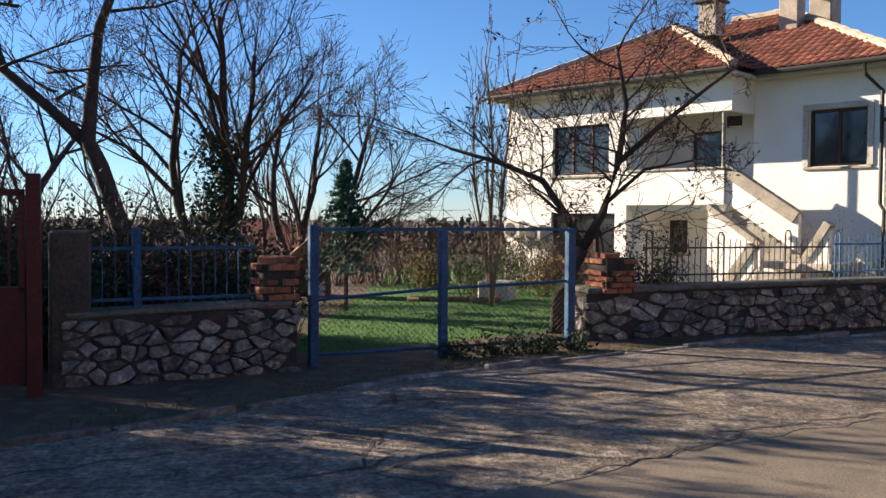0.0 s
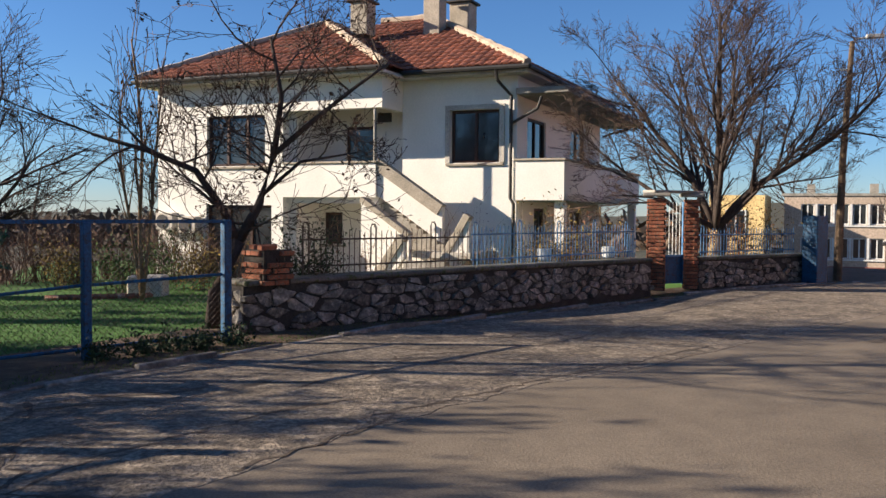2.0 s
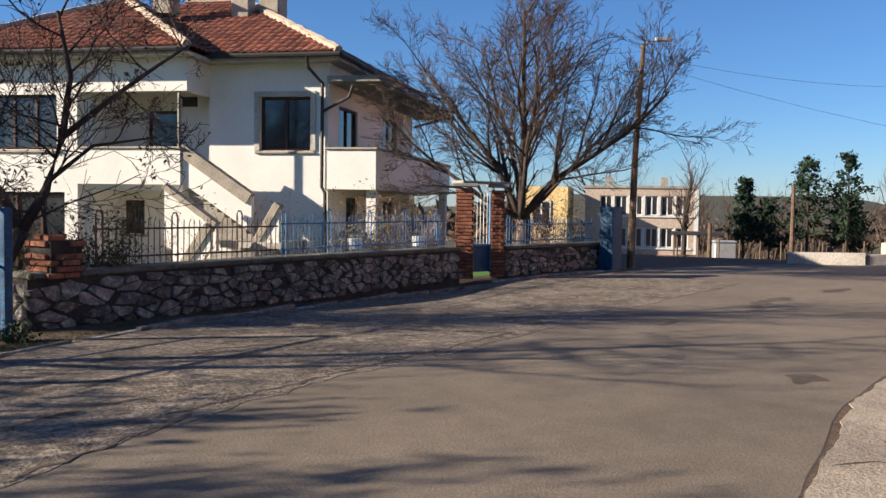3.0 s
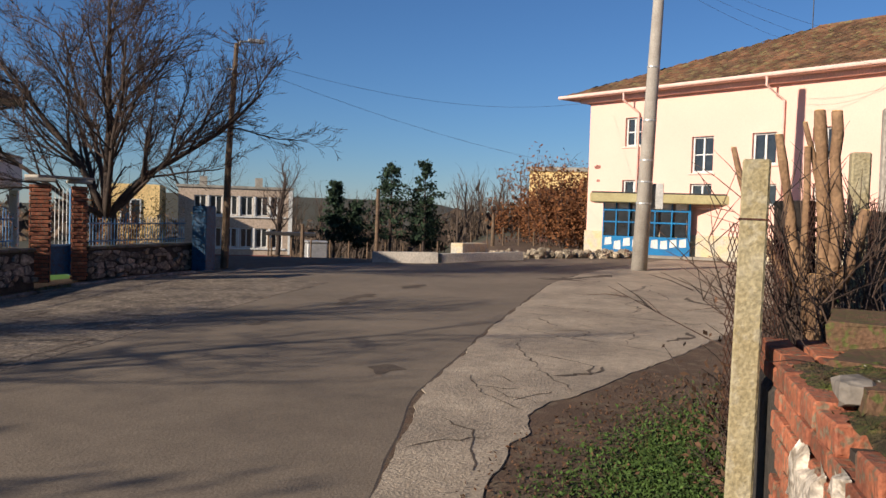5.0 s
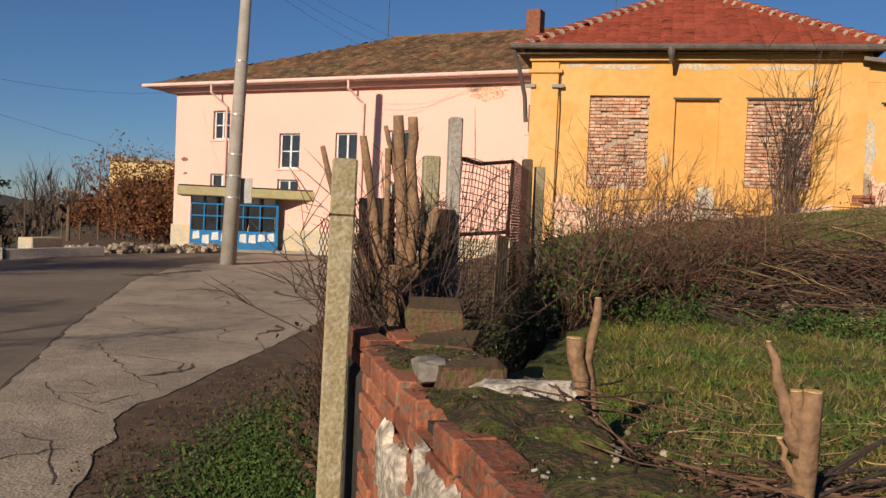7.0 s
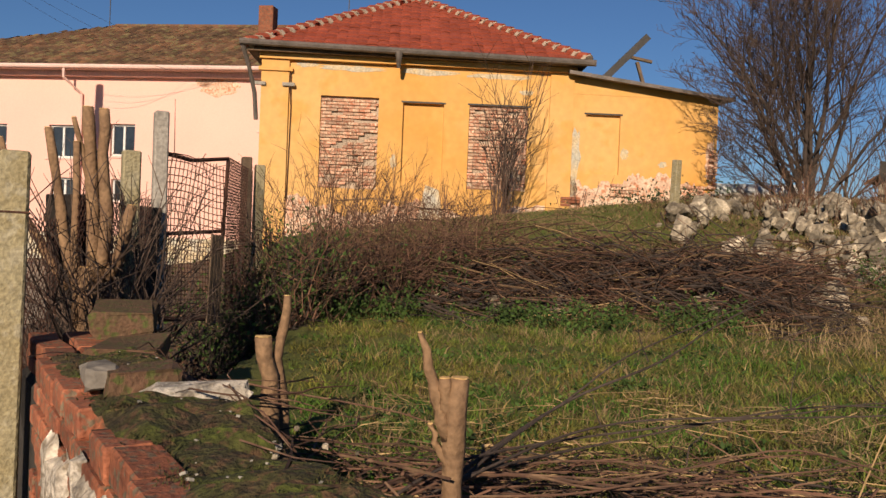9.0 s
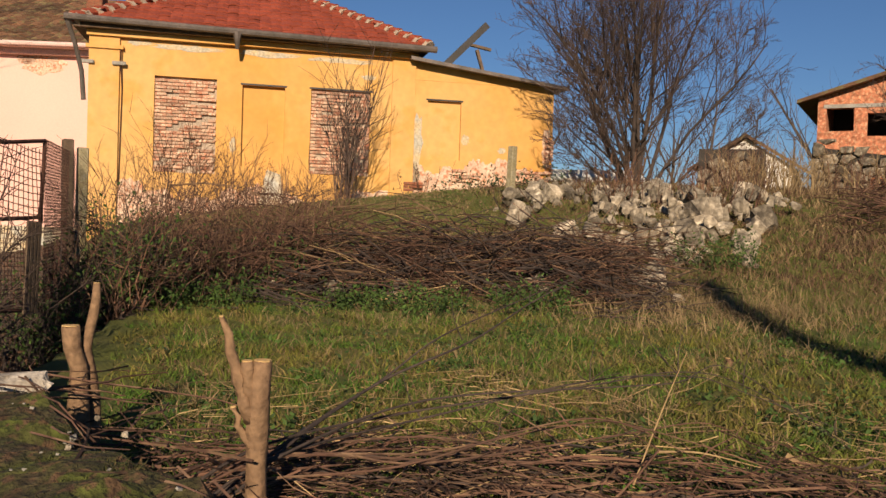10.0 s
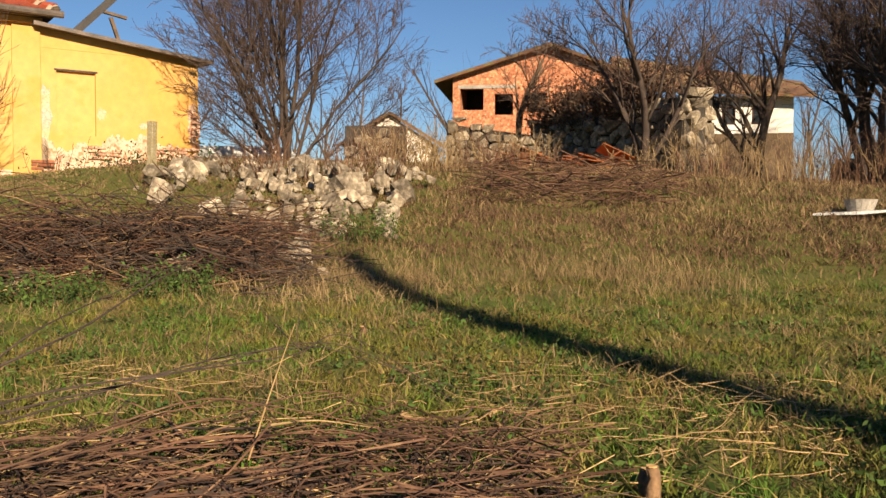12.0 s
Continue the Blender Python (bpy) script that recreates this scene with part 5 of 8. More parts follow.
def build_far():
    b = thing("far_building", "distant flat orange-beige apartment block", "building", pose(85, 32, -2, 0, 0, -70))
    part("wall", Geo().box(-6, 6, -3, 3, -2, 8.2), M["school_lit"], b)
    part("roof", Geo().box(-6.2, 6.2, -3.2, 3.2, 8.204, 8.6), M["concrete"], b)
    for i in range(4):
        part("window", Geo().box(-5 + i * 2.6, -3.6 + i * 2.6, -3.05, -3.004, 5, 6.5), M["dark"], b)
    c = thing("far_shed", "dark low shed roof behind bare shrubs", "shed", pose(52, 20, hz(52, 20), 0, 0, -65))
    part("wall", Geo().box(-3, 3, -2, 2, -.5, 2.2), M["plinth_red"], c)
    part("roof", Geo().box(-3.3, 3.3, -2.4, 2.4, 2.204, 2.5), M["dark"], c)
    for k, (x, y, tall, rad) in enumerate(((68.2, 51.5, 7.1, 2.3), (71.3, 47.1, 9.2, 3.1), (73.0, 44.4, 9.4, 2.9), (69.5, 49.7, 5.2, 2.6), (76.5, 46.5, 5.0, 2.8))):
        conifer("pine_tree", "dark green pine with layered spreading boughs", (x, y, -2.9), tall + .3, rad, M["pine"], 60 + k, .22, 15, .34, True)
    # woods and thickets too many to count
    rng = random.Random(77)
    B = Branches(5)
    def clump(az, r, tall, n=1):
        x, y = r * math.sin(radians(az)), r * math.cos(radians(az))
        z = hz(x, y) - .3
        for _ in range(n):
            B.grow(Vector((x + rng.gauss(0, r * .01), y + rng.gauss(0, r * .01), z)), Vector((rng.gauss(0, .12), rng.gauss(0, .12), 1)).normalized(), tall * rng.uniform(.7, 1.2), tall * .02, 1, 3, .6, (0, 7, 4), .15, .12, .5, .25)
    for i in range(120):
        clump(rng.uniform(44, 76), rng.uniform(90, 170), rng.uniform(3.5, 6.5))
    for i in range(90):
        clump(rng.uniform(46, 68), rng.uniform(88, 125), rng.uniform(4.5, 8))
    for i in range(60):
        clump(rng.uniform(-35, 34), rng.uniform(70, 160), rng.uniform(3.5, 7))
    for i in range(70):
        clump(rng.uniform(112, 175), rng.uniform(42, 75), rng.uniform(3.5, 7))
    for i in range(40):
        clump(rng.uniform(-40, -6), rng.uniform(26, 60), rng.uniform(2.5, 5))
    g = Geo()
    g.v, g.f = B.trunk.v, B.trunk.f
    single("bare_woods", g, M["wood_far"], "distant bare winter trees at the edge of the fields", "woods", "stuff")
    g2 = Geo()
    g2.v, g2.f = B.crown.v, B.crown.f
    single("bare_woods_twigs", g2, M["wood_far"], "grey-brown haze of bare twigs over distant trees", "woods", "stuff")
    pts = []
    for i in range(2600):
        az, r = rng.uniform(-40, 80), rng.uniform(110, 420)
        x, y = r * math.sin(radians(az)), r * math.cos(radians(az))
        pts.append((x, y, hz(x, y) + abs(rng.gauss(0, r * .008))))
    v, f = leaf_cloud(pts, 14, 1.1, 1.6, 6)
    tagged(part("far_thicket", fast_mesh("far_thicket", v, f, M["wood_far"]), None), "dense brown distant thicket and hedges", "thicket", kind="stuff")
    # rust-brown leafy shrubs beyond the road
    for k, (az, r, tall, w) in enumerate(((67.6, 46, 4.0, 1.7), (66.0, 50, 2.6, 2.0), (69.3, 44, 2.8, 1.5), (71, 44, 2.0, 1.4))):
        x, y = r * math.sin(radians(az)), r * math.cos(radians(az))
        shrub("rust_shrub", "large shrub holding rust-brown dead leaves", (x, y, None), 60, tall, .45, M["twig"], 90 + k, M["rust_leaf"], .09, 9, w, 6, .02)


build_far()


# ---- the near wall, its post and what lies on it ----
WALL = pose(3.66, .7, 0, 0, 0, -162.5)     # local x along the wall, y into the garden


def build_near_wall():
    r = random.Random(12)
    w = thing("brick_wall", "crumbling waist-high brick wall with fallen plaster and mossy top", "wall", WALL)
    part("core", Geo().box(.02, 5.2, .04, .36, -.2, 1.05), M["joint"], w)
    brick_panel(w, pose(.0, .05, -.02), 3.0, 1.05, 5, jitter=.003, turn=1.0)
    for i in range(13):                     # edge course on top
        if i in (4, 9):
            continue
        ob = part("brick", BRICK, None, w)
        ob.matrix_basis = pose(.1 + i * .235, .05 + r.uniform(-.006, .01), 1.07 + r.uniform(-.01, .008), r.uniform(-3, 3), r.uniform(-3, 3), r.uniform(-2, 2)) @ Matrix.Diagonal((.95, 1, 1.35, 1))
    # plaster that still clings to the road side, with a broken edge
    q = random.Random(6)
    nu, nv = 90, 30
    wave = lambda u, v: math.sin(u * 9 + 2 * math.sin(v * 7)) * .5 + math.sin(u * 23 + v * 17) * .3 + math.sin(v * 31 - u * 11) * .25
    keep = lambda u, v: .5 < u + .1 * wave(v, u) and v + .03 * wave(u, v) < 1.01 - .06 * max(0, math.sin(u * 3.1)) and not (math.hypot((u - .95) / .08, (v - .9) / .1) + .2 * wave(u, v) < 1) and not (math.hypot((u - 1.5) / .2, (v - .42) / .16) + .3 * wave(u, v) < 1)
    grid = lambda i, k: (.3 + 2.9 * i / nu, 1.04 * k / nv)
    cells = {(i, k) for i in range(nu) for k in range(nv) if keep(*grid(i + .5, k + .5))}
    g, at = Geo(), {}
    def spot(i, k):
        if (i, k) not in at:
            inner = all((i - e, k - f) in cells for e in (0, 1) for f in (0, 1))
            u, v = grid(i + q.uniform(-.35, .35), k + q.uniform(-.35, .35))
            at[i, k] = len(g.v)
            g.v.append((u, -.034 + .006 * wave(u * 2, v * 2) + q.uniform(-.003, .003) if inner else -.004, v))
        return at[i, k]
    for i, k in sorted(cells):
        g.f.append((spot(i, k), spot(i, k + 1), spot(i + 1, k + 1), spot(i + 1, k)))
    part("plaster_patch", g, M["rag"], w, "crumbling pale lime plaster")
    # mossy earth over the top
    n, m = 90, 9
    xs, ys = np.meshgrid(np.linspace(.05, 5.2, n), np.linspace(.035, .56, m), indexing="ij")
    rg = np.random.default_rng(5)
    zs = 1.124 + rg.normal(0, .011, xs.shape) - np.maximum(.09 - ys, 0) * .5 + .02 * np.sin(xs * 7) - np.maximum(ys - .36, 0) * 1.2
    f = np.array([(i * m + j, (i + 1) * m + j, (i + 1) * m + j + 1, i * m + j + 1) for i in range(n - 1) for j in range(m - 1)])
    part("moss_top", fast_mesh("moss_top", np.stack([xs, ys, zs], -1).reshape(-1, 3), f, M["moss"]), None, w)
    # grit, moss tufts and dead stems lying on the top
    q = random.Random(91)
    top = lambda x, y: 1.128 + .02 * math.sin(x * 7) - max(y - .36, 0) * 1.2
    chips, tufts, stems = Geo(), Geo(), Geo()
    for i in range(170):
        x, y, s = q.uniform(.1, 4), q.uniform(.09, .5), q.uniform(.002, .007) * (1 if q.random() < .93 else 1.8)
        chips.box(-s, s, -s * .7, s * .7, -s * .4, s * .5, pose(x, y, top(x, y), q.uniform(-25, 25), q.uniform(-25, 25), q.uniform(0, 180)))
    for c in range(90):
        cx, cy = q.uniform(.1, 4), min(.52, max(.08, q.gauss(.2, .13)))
        for i in range(26):
            x, y = cx + q.gauss(0, .035), cy + q.gauss(0, .025)
            a, h, s = q.uniform(0, 6.283), q.uniform(.006, .016), q.uniform(.002, .004)
            z, k = top(x, y) - .006, len(tufts.v)
            tufts.v += [(x - s * math.cos(a), y - s * math.sin(a), z), (x + s * math.cos(a), y + s * math.sin(a), z), (x + q.gauss(0, .01), y + q.gauss(0, .01), z + h)]
            tufts.f.append((k, k + 1, k + 2))
    for i in range(150):
        x, y, a, L = q.uniform(.2, 3.4), q.uniform(.3, .62), q.gauss(.2, .8), q.uniform(.08, .4)
        p = [(x + math.cos(a) * L * t + q.gauss(0, .008), y + math.sin(a) * L * t * .6 + q.gauss(0, .008)) for t in (-.5, 0, .5)]
        stems.tube([(u, v, top(u, v) + .008 + q.uniform(0, .03)) for u, v in p], [.003, .0024, .0012], 3, False)
    tagged(part("chip", chips, M["concrete"], w), kind="stuff")
    tagged(part("moss_tuft", tufts, M["moss"], w), kind="stuff")
    tagged(part("dead_stem", stems, M["cane"], w), kind="stuff")
    # end of the wall: a short return with loose courses
    part("wall_return", Geo().box(-.75, -.02, .02, .45, -.2, .98, ch=.03), M["joint"], w)
    for z in (0, 1):
        for i in range(3):
            for k in range(3):
                ob = part("brick", BRICK, None, w)
                ob.matrix_basis = pose(-.64 + i * .25 + z * .05, .09 + k * .14, 1.015 + z * .07, 0, 0, r.uniform(-6, 6))
    def lump(name, label, x, y, z, sx, sy, sz, rz, material, ch=.012):
        g = Geo().box(-sx / 2, sx / 2, -sy / 2, sy / 2, 0, sz, ch=ch)
        q = random.Random(int(x * 100))
        g.v = [(a + q.uniform(-.014, .014), b + q.uniform(-.014, .014), c + q.uniform(-.012, .012)) for a, b, c in g.v]
        ob = single(name, g, material, label, "block")
        ob.matrix_world = pose(x, y, z, q.uniform(-3, 3), q.uniform(-4, 4), rz)
    lump("mossy_slab", "old brick slab topped with moss on the wall end", 4.2, .47, 1.15, .36, .24, .1, 5, M["mossy_brick"])
    lump("mossy_slab", "thin mossy clay slab under another on the wall", 3.8, .4, 1.09, .4, .25, .06, -4, M["mossy_brick"])
    lump("broken_block", "pale grey broken cement block lying on the wall", 3.04, .41, 1.12, .15, .1, .075, 20, M["kerb"], .02)
    lump("old_brick", "dark reddish old brick half buried in moss", 2.98, .28, 1.1, .15, .2, .085, 12, M["mossy_brick"])
    lump("lime_slab", "rough white slab of lime mortar lying among twigs", 2.85, .12, 1.11, .14, .28, .055, 8, M["rag"], .02)
    for i in range(26):
        a, b = r.uniform(.1, 1.6), r.uniform(.15, .5)
        ob = tagged(part("pebble", r.choice(RUBBLE), None), "small pale crumb of mortar on the wall", "stone", "crumbs on the wall")
        ob.matrix_world = WALL @ Matrix.Translation((a, b, 1.1)) @ Matrix.Scale(r.uniform(.006, .016), 4)
    p = thing("fence_post", "tall square mossy concrete fence post, slightly leaning", "post", pose(3.93, .87, 0, .6, 1.2, 10))
    part("shaft", Geo().box(-.058, .058, -.052, .052, -.2, 1.85, ch=.008), M["post"], p)
    part("wire_tie", Geo().box(-.062, .062, -.056, .056, 1.615, 1.622), M["rust"], p)


build_near_wall()


def cut_trunk(g, tips, pts, r0, r1, sides=9):
    q = random.Random(int(pts[0][0] * 1000) + len(tips))
    P = [Vector(p) for p in pts]
    P = [P[0]] + [v for a, b in zip(P[:-1], P[1:]) for v in (a.lerp(b, .5) + Vector((q.gauss(0, .006), q.gauss(0, .006), 0)), b)]
    g.tube(P, [(r0 + (r1 - r0) * i / (len(P) - 1)) * (q.uniform(.86, 1.16) if 0 < i < len(P) - 1 else 1) for i in range(len(P))], sides)
    tips.append((pts[-1], r1))


def build_stumps():
    def stump(name, label, limbs, bark=M["pale_bark"]):
        tips = []
        s = thing(name, label, "stump")
        for pts, r0, r1 in limbs:
            g = Geo()
            cut_trunk(g, tips, pts, r0, r1)
            part("limb", g, bark, s, smooth=True)
        for p, rr in tips:
            part("cut_face", Geo().tube([Vector(p) + Vector((0, 0, .0005)), Vector(p) + Vector((0, 0, .004))], rr * .93, 9), M["cut_wood"], s)
    stump("cut_stump", "two-pronged sawn shrub stump with peeling bark", [
        ([(3.44, -.11, .7), (3.44, -.1, .95), (3.46, -.1, 1.08), (3.45, -.07, 1.22)], .036, .03), ([(3.48, -.14, .7), (3.49, -.15, .93), (3.48, -.12, 1.14), (3.5, -.14, 1.24), (3.49, -.15, 1.36)], .03, .012)])
    stump("cut_stump", "freshly sawn forked stump with pale bark", [
        ([(2.27, -.47, .7), (2.27, -.465, .95), (2.275, -.465, 1.12), (2.27, -.472, 1.275)], .03, .022), ([(2.275, -.455, 1.14), (2.28, -.42, 1.23), (2.285, -.4, 1.3), (2.29, -.38, 1.375)], .022, .006),
        ([(2.275, -.455, 1.18), (2.27, -.44, 1.24), (2.27, -.437, 1.275)], .015, .014), ([(2.27, -.455, 1.08), (2.28, -.42, 1.13), (2.28, -.41, 1.17)], .012, .007)])
    limbs = [([(4.93, .73, .6), (4.93, .735, 1.05), (4.93, .74, 1.37)], .052, .05), ([(4.93, .71, 1.3), (4.93, .72, 1.64), (4.93, .74, 1.93), (4.93, .76, 2.15)], .036, .027),
             ([(4.89, .68, 1.3), (4.89, .65, 1.64), (4.89, .68, 1.93), (4.89, .68, 2.14)], .034, .026), ([(4.88, .64, 1.32), (4.85, .56, 1.51), (4.85, .53, 1.68)], .03, .026),
             ([(5.04, .78, 1.2), (5.06, .88, 1.54), (5.06, .91, 1.76), (5.05, .96, 2.05)], .032, .02), ([(4.96, .74, 1.75), (4.97, .79, 1.96), (4.97, .83, 2.1)], .016, .012),
             ([(5.05, .85, 1.25), (5.08, 1.0, 1.5), (5.08, 1.1, 1.67), (5.06, 1.18, 1.99)], .022, .014), ([(4.9, .78, 1.1), (4.92, .8, 1.5), (4.95, .81, 1.98)], .022, .016)]
    stump("pollarded_trunks", "cluster of tall sawn trunks of a pollarded tree", limbs, M["pale_bark"])
    # added board, painted near black in place of the shade between the trunks
    single("charred_board", Geo().box(-.1, .1, -.02, .02, -.5, .98, pose(5.27, .87, .75, 0, 2, 100), ch=.006), M["shade_fill"], "near-black board added for the deep shade among the sawn trunks", "board")
    for x, y, h in ((2.75, -1.55, .09), (2.85, -1.45, .08), (4.3, -3.6, .08), (1.42, -2.2, .12), (1.47, -2.25, .09), (2.2, -2.05, .07)):
        z = hz(x, y)
        stump("small_stub", "short sawn stub standing in the grass", [([(x, y, z - .1), (x + .004, y, z + h * .5), (x + .012, y - .006, z + h)], .024, .017)])


build_stumps()


def build_old_fence():
    def post(x, y, top, w, label, mt, tilt=0):
        z = hz(x, y)
        single("fence_post", Geo().box(-w / 2, w / 2, -w / 2, w / 2, -.3, top - z, pose(x, y, z, 0, tilt, 15), ch=.01), mt, label, "post")
    post(6.35, .53, 2.33, .09, "tall grey concrete fence post", M["pole"], 1)
    post(5.74, .65, 2.01, .1, "mossy rounded concrete fence post", M["post"], -1)
    post(8.86, -.05, 2.26, .09, "rotting wooden fence post", M["old_wood"], 2)
    post(9.1, -.14, 2.2, .09, "mossy concrete fence post behind a wooden one", M["post"], -2)
    g = thing("rusty_gate", "rusty wire-mesh gate hanging bent from its posts", "gate", pose(6.8, .6, .9, 0, 3, -31))
    fr = Geo()
    for a, b in (((0, 0, 0), (0, 0, 1.22)), ((.84, 0, -.02), (.86, 0, 1.28)), ((0, 0, 1.2), (.4, .02, 1.2)), ((.4, .02, 1.2), (.86, 0, 1.28)), ((0, 0, .62), (.86, .02, .7)), ((0, 0, .02), (.84, 0, 0))):
        fr.tube([a, b], .017, 6)
    part("gate_frame", fr, M["rust"], g)
    n = 17
    net = Geo()
    bow = lambda x, z: .035 * math.sin(x * 5) * math.sin(z * 3)
    for i in range(n):
        x = .86 * (i + .5) / n
        net.tube([(x + .02 * math.sin(z * 4), bow(x, z), z) for z in np.linspace(.66, 1.21, 6)], .0035, 4, False)
    for i in range(11):
        z = .68 + i * .052
        net.tube([(x, bow(x, z), z + .02 * math.sin(x * 6)) for x in np.linspace(0, .86, 7)], .0035, 4, False)
    part("upper_mesh", net, M["rust"], g)
    net = Geo()
    for i in range(26):
        x = .86 * (i + .5) / 26
        net.tube([(x + .02 * math.sin(z * 9), .02 * math.sin(x * 7), z) for z in np.linspace(.02, .62, 5)], .0028, 3, False)
        if i < 18:
            net.tube([(x2, .02 * math.sin(x2 * 7), .03 + i * .033) for x2 in np.linspace(0, .86, 5)], .0028, 3, False)
    part("lower_mesh", net, M["rust"], g)
    for i in range(4):
        part("slat", Geo().box(.66 + i * .045, .69 + i * .045, -.03, -.015, -.02, .66), M["old_wood"], g)
    def netting(p0, p1, z0, z1, label):
        d = Vector((p1[0] - p0[0], p1[1] - p0[1], 0))
        L = d.length
        g = Geo()
        n = int(L / .05)
        h = z1 - z0
        for k in range(-int(h / .05), n):
            for s in (0, 1):
                a, b = max(k * .05, 0), min(k * .05 + h, L)
                if b - a < .05:
                    continue
                za, zb = z0 + a - k * .05, z0 + b - k * .05
                a2, b2 = (a, b) if s == 0 else (L - a, L - b)
                g.tube([(p0[0] + d.x * a2 / L, p0[1] + d.y * a2 / L, za), (p0[0] + d.x * b2 / L, p0[1] + d.y * b2 / L, zb)], .0022, 3, False)
        single("wire_netting", g, M["rust"], label, "netting")
    netting((7.6, .12), (9.3, -.1), .9, 2.15, "rusty diamond wire netting between fence posts")
    netting((4.85, .78), (6.3, .56), .85, 1.75, "sagging rusty wire netting hung with vines")
    netting((3.95, .95), (4.8, .85), .8, 1.6, "rusty wire netting tied to the concrete post")


build_old_fence()


def scatter_canes(name, label, n, where, length, thick, lift, seed, material, bend=.12, flat=.25):
    """Fallen stems lying about; where(r) gives x, y; joined, since nobody could count them."""
    r = random.Random(seed)
    g = Geo()
    for i in range(n):
        x, y = where(r)
        a = r.gauss(*where.dir) if hasattr(where, "dir") else r.uniform(0, 6.283)
        L = r.uniform(*length)
        z = hz(x, y) + r.uniform(.01, lift)
        d = Vector((math.cos(a), math.sin(a), r.gauss(0, flat)))
        pts = []
        for k in range(5):
            t = k / 4 - .5
            px, py = x + d.x * L * t, y + d.y * L * t
            pz = max(z + d.z * L * t + bend * L * (.25 - t * t) * r.uniform(.3, 1.2), hz(px, py) + .005)
            pts.append((px + r.gauss(0, .02), py + r.gauss(0, .02), pz))
        th = r.uniform(*thick)
        g.tube(pts, [th, th * .9, th * .8, th * .65, th * .4], 4 if th > .006 else 3, False)
    return single(name, g, material, label, "brushwood", "stuff")


def polar(az0, az1, r0, r1):
    return lambda r: (lambda a, d: (d * math.sin(radians(a)), d * math.cos(radians(a))))(r.uniform(az0, az1), r.uniform(r0, r1))


def build_brush():
    r = random.Random(17)
    def heap(name, label, n, thick, length, material, lift, spread, az=(91, 126), clumps=30):
        """Cut stems in overlapping bundles along a curved bank, most of them lying along it."""
        g = Geo()
        middles = [(az[0] + (az[1] - az[0]) * (i + r.random()) / clumps, r.gauss(9.7, .5), r.gauss(0, .35), r.uniform(.35, 1)) for i in range(clumps)]
        for i in range(n):
            A, R, turn, high = r.choice(middles)
            A, R = radians(A + r.gauss(0, 2.0)), R + r.gauss(0, .42)
            x, y = R * math.sin(A), R * math.cos(A)
            L = r.uniform(*length)
            a = -A + turn + r.gauss(0, spread)
            zc = hz(x, y) + max(0, r.gauss(.5, .35)) * lift * high * math.exp(-((R - 9.8) / .9) ** 2)
            slope, bow, pts = r.gauss(0, .34), r.uniform(-.1, .4), []
            for k in range(5):
                t = k / 4 - .5
                px, py = x + math.cos(a) * L * t + r.gauss(0, .05), y + math.sin(a) * L * t + r.gauss(0, .05)
                pts.append((px, py, max(zc + slope * L * t + bow * L * (.25 - t * t), hz(px, py) + .01)))
            th = r.uniform(*thick)
            g.tube(pts, [th, th * .9, th * .8, th * .6, th * .35], 4 if th > .006 else 3, False)
        return single(name, g, material, label, "brushwood", "stuff")
    heap("brush_pile", "long heap of cut reddish-brown brambles and canes", 2300, (.003, .007), (.35, 1.3), M["cane"], .7, .75)
    heap("brush_pile", "dark rotting stems deep in the heap", 1300, (.004, .01), (.3, 1.1), M["bark"], .6, .8)
    heap("brush_pile", "pale long cut branches on the heap", 60, (.005, .012), (.6, 1.6), M["pale_bark"], .95, .9, (99, 126), 16)
    heap("brush_pile", "dry straw-coloured stalks fanned over the heap", 50, (.004, .007), (.7, 1.4), M["straw"], .85, .2, (108, 116), 4)
    under = thing("bank_stones", "pale stones showing under the cut branches", "stones")
    for i in range(120):
        A, R = radians(r.uniform(98, 128)), r.gauss(9.9, .55)
        x, y, q = R * math.sin(A), R * math.cos(A), r.uniform(.06, .2)
        ob = part("stone", r.choice(RUBBLE), None, under)
        ob.matrix_world = Matrix.Translation((x, y, hz(x, y) + q * .2)) @ Euler((r.random() * 3, r.random() * 3, r.random() * 3)).to_matrix().to_4x4() @ Matrix.Diagonal((q * 1.2, q, q * .8, 1))
    scatter_canes("brush_pile", "low heap of dead branches by the ruined wall", 300, polar(137, 149, 12.4, 15.2), (.5, 1.5), (.005, .011), .3, 3, M["cane"], .15, .25)
    scatter_canes("ground_twigs", "layer of fallen twigs and canes in the foreground", 1500, polar(96, 142, 1.6, 3.2), (.12, .6), (.0012, .004), .13, 4, M["cane"], .12, .2)
    scatter_canes("ground_twigs", "few thicker fallen branches among the twigs", 30, polar(100, 135, 1.8, 2.9), (.5, 1.3), (.006, .011), .08, 5, M["twig"], .05, .06)
    q = random.Random(71)
    chips = Geo()
    for i in range(70):
        x, y = polar(98, 142, 1.9, 3.6)(q)
        w = q.uniform(.008, .022)
        chips.box(-w * 1.6, w * 1.6, -w, w, -w * .4, w * .5, pose(x, y, hz(x, y) + q.uniform(.01, .06), q.uniform(-40, 40), q.uniform(-40, 40), q.uniform(0, 180)))
    single("wood_chips", chips, M["straw"], "pale chips and bits of split wood among the twigs", "wood chips", "stuff")
    scatter_canes("ground_twigs", "dark rotten stems under the twigs", 500, polar(96, 142, 1.6, 3.3), (.15, .6), (.002, .005), .08, 8, M["bark"], .08, .15)
    scatter_canes("dry_straw", "broken pale straw stalks lying on the ground", 700, polar(95, 158, 1.6, 4.6), (.1, .45), (.0012, .0025), .09, 6, M["straw"], .03, .15)
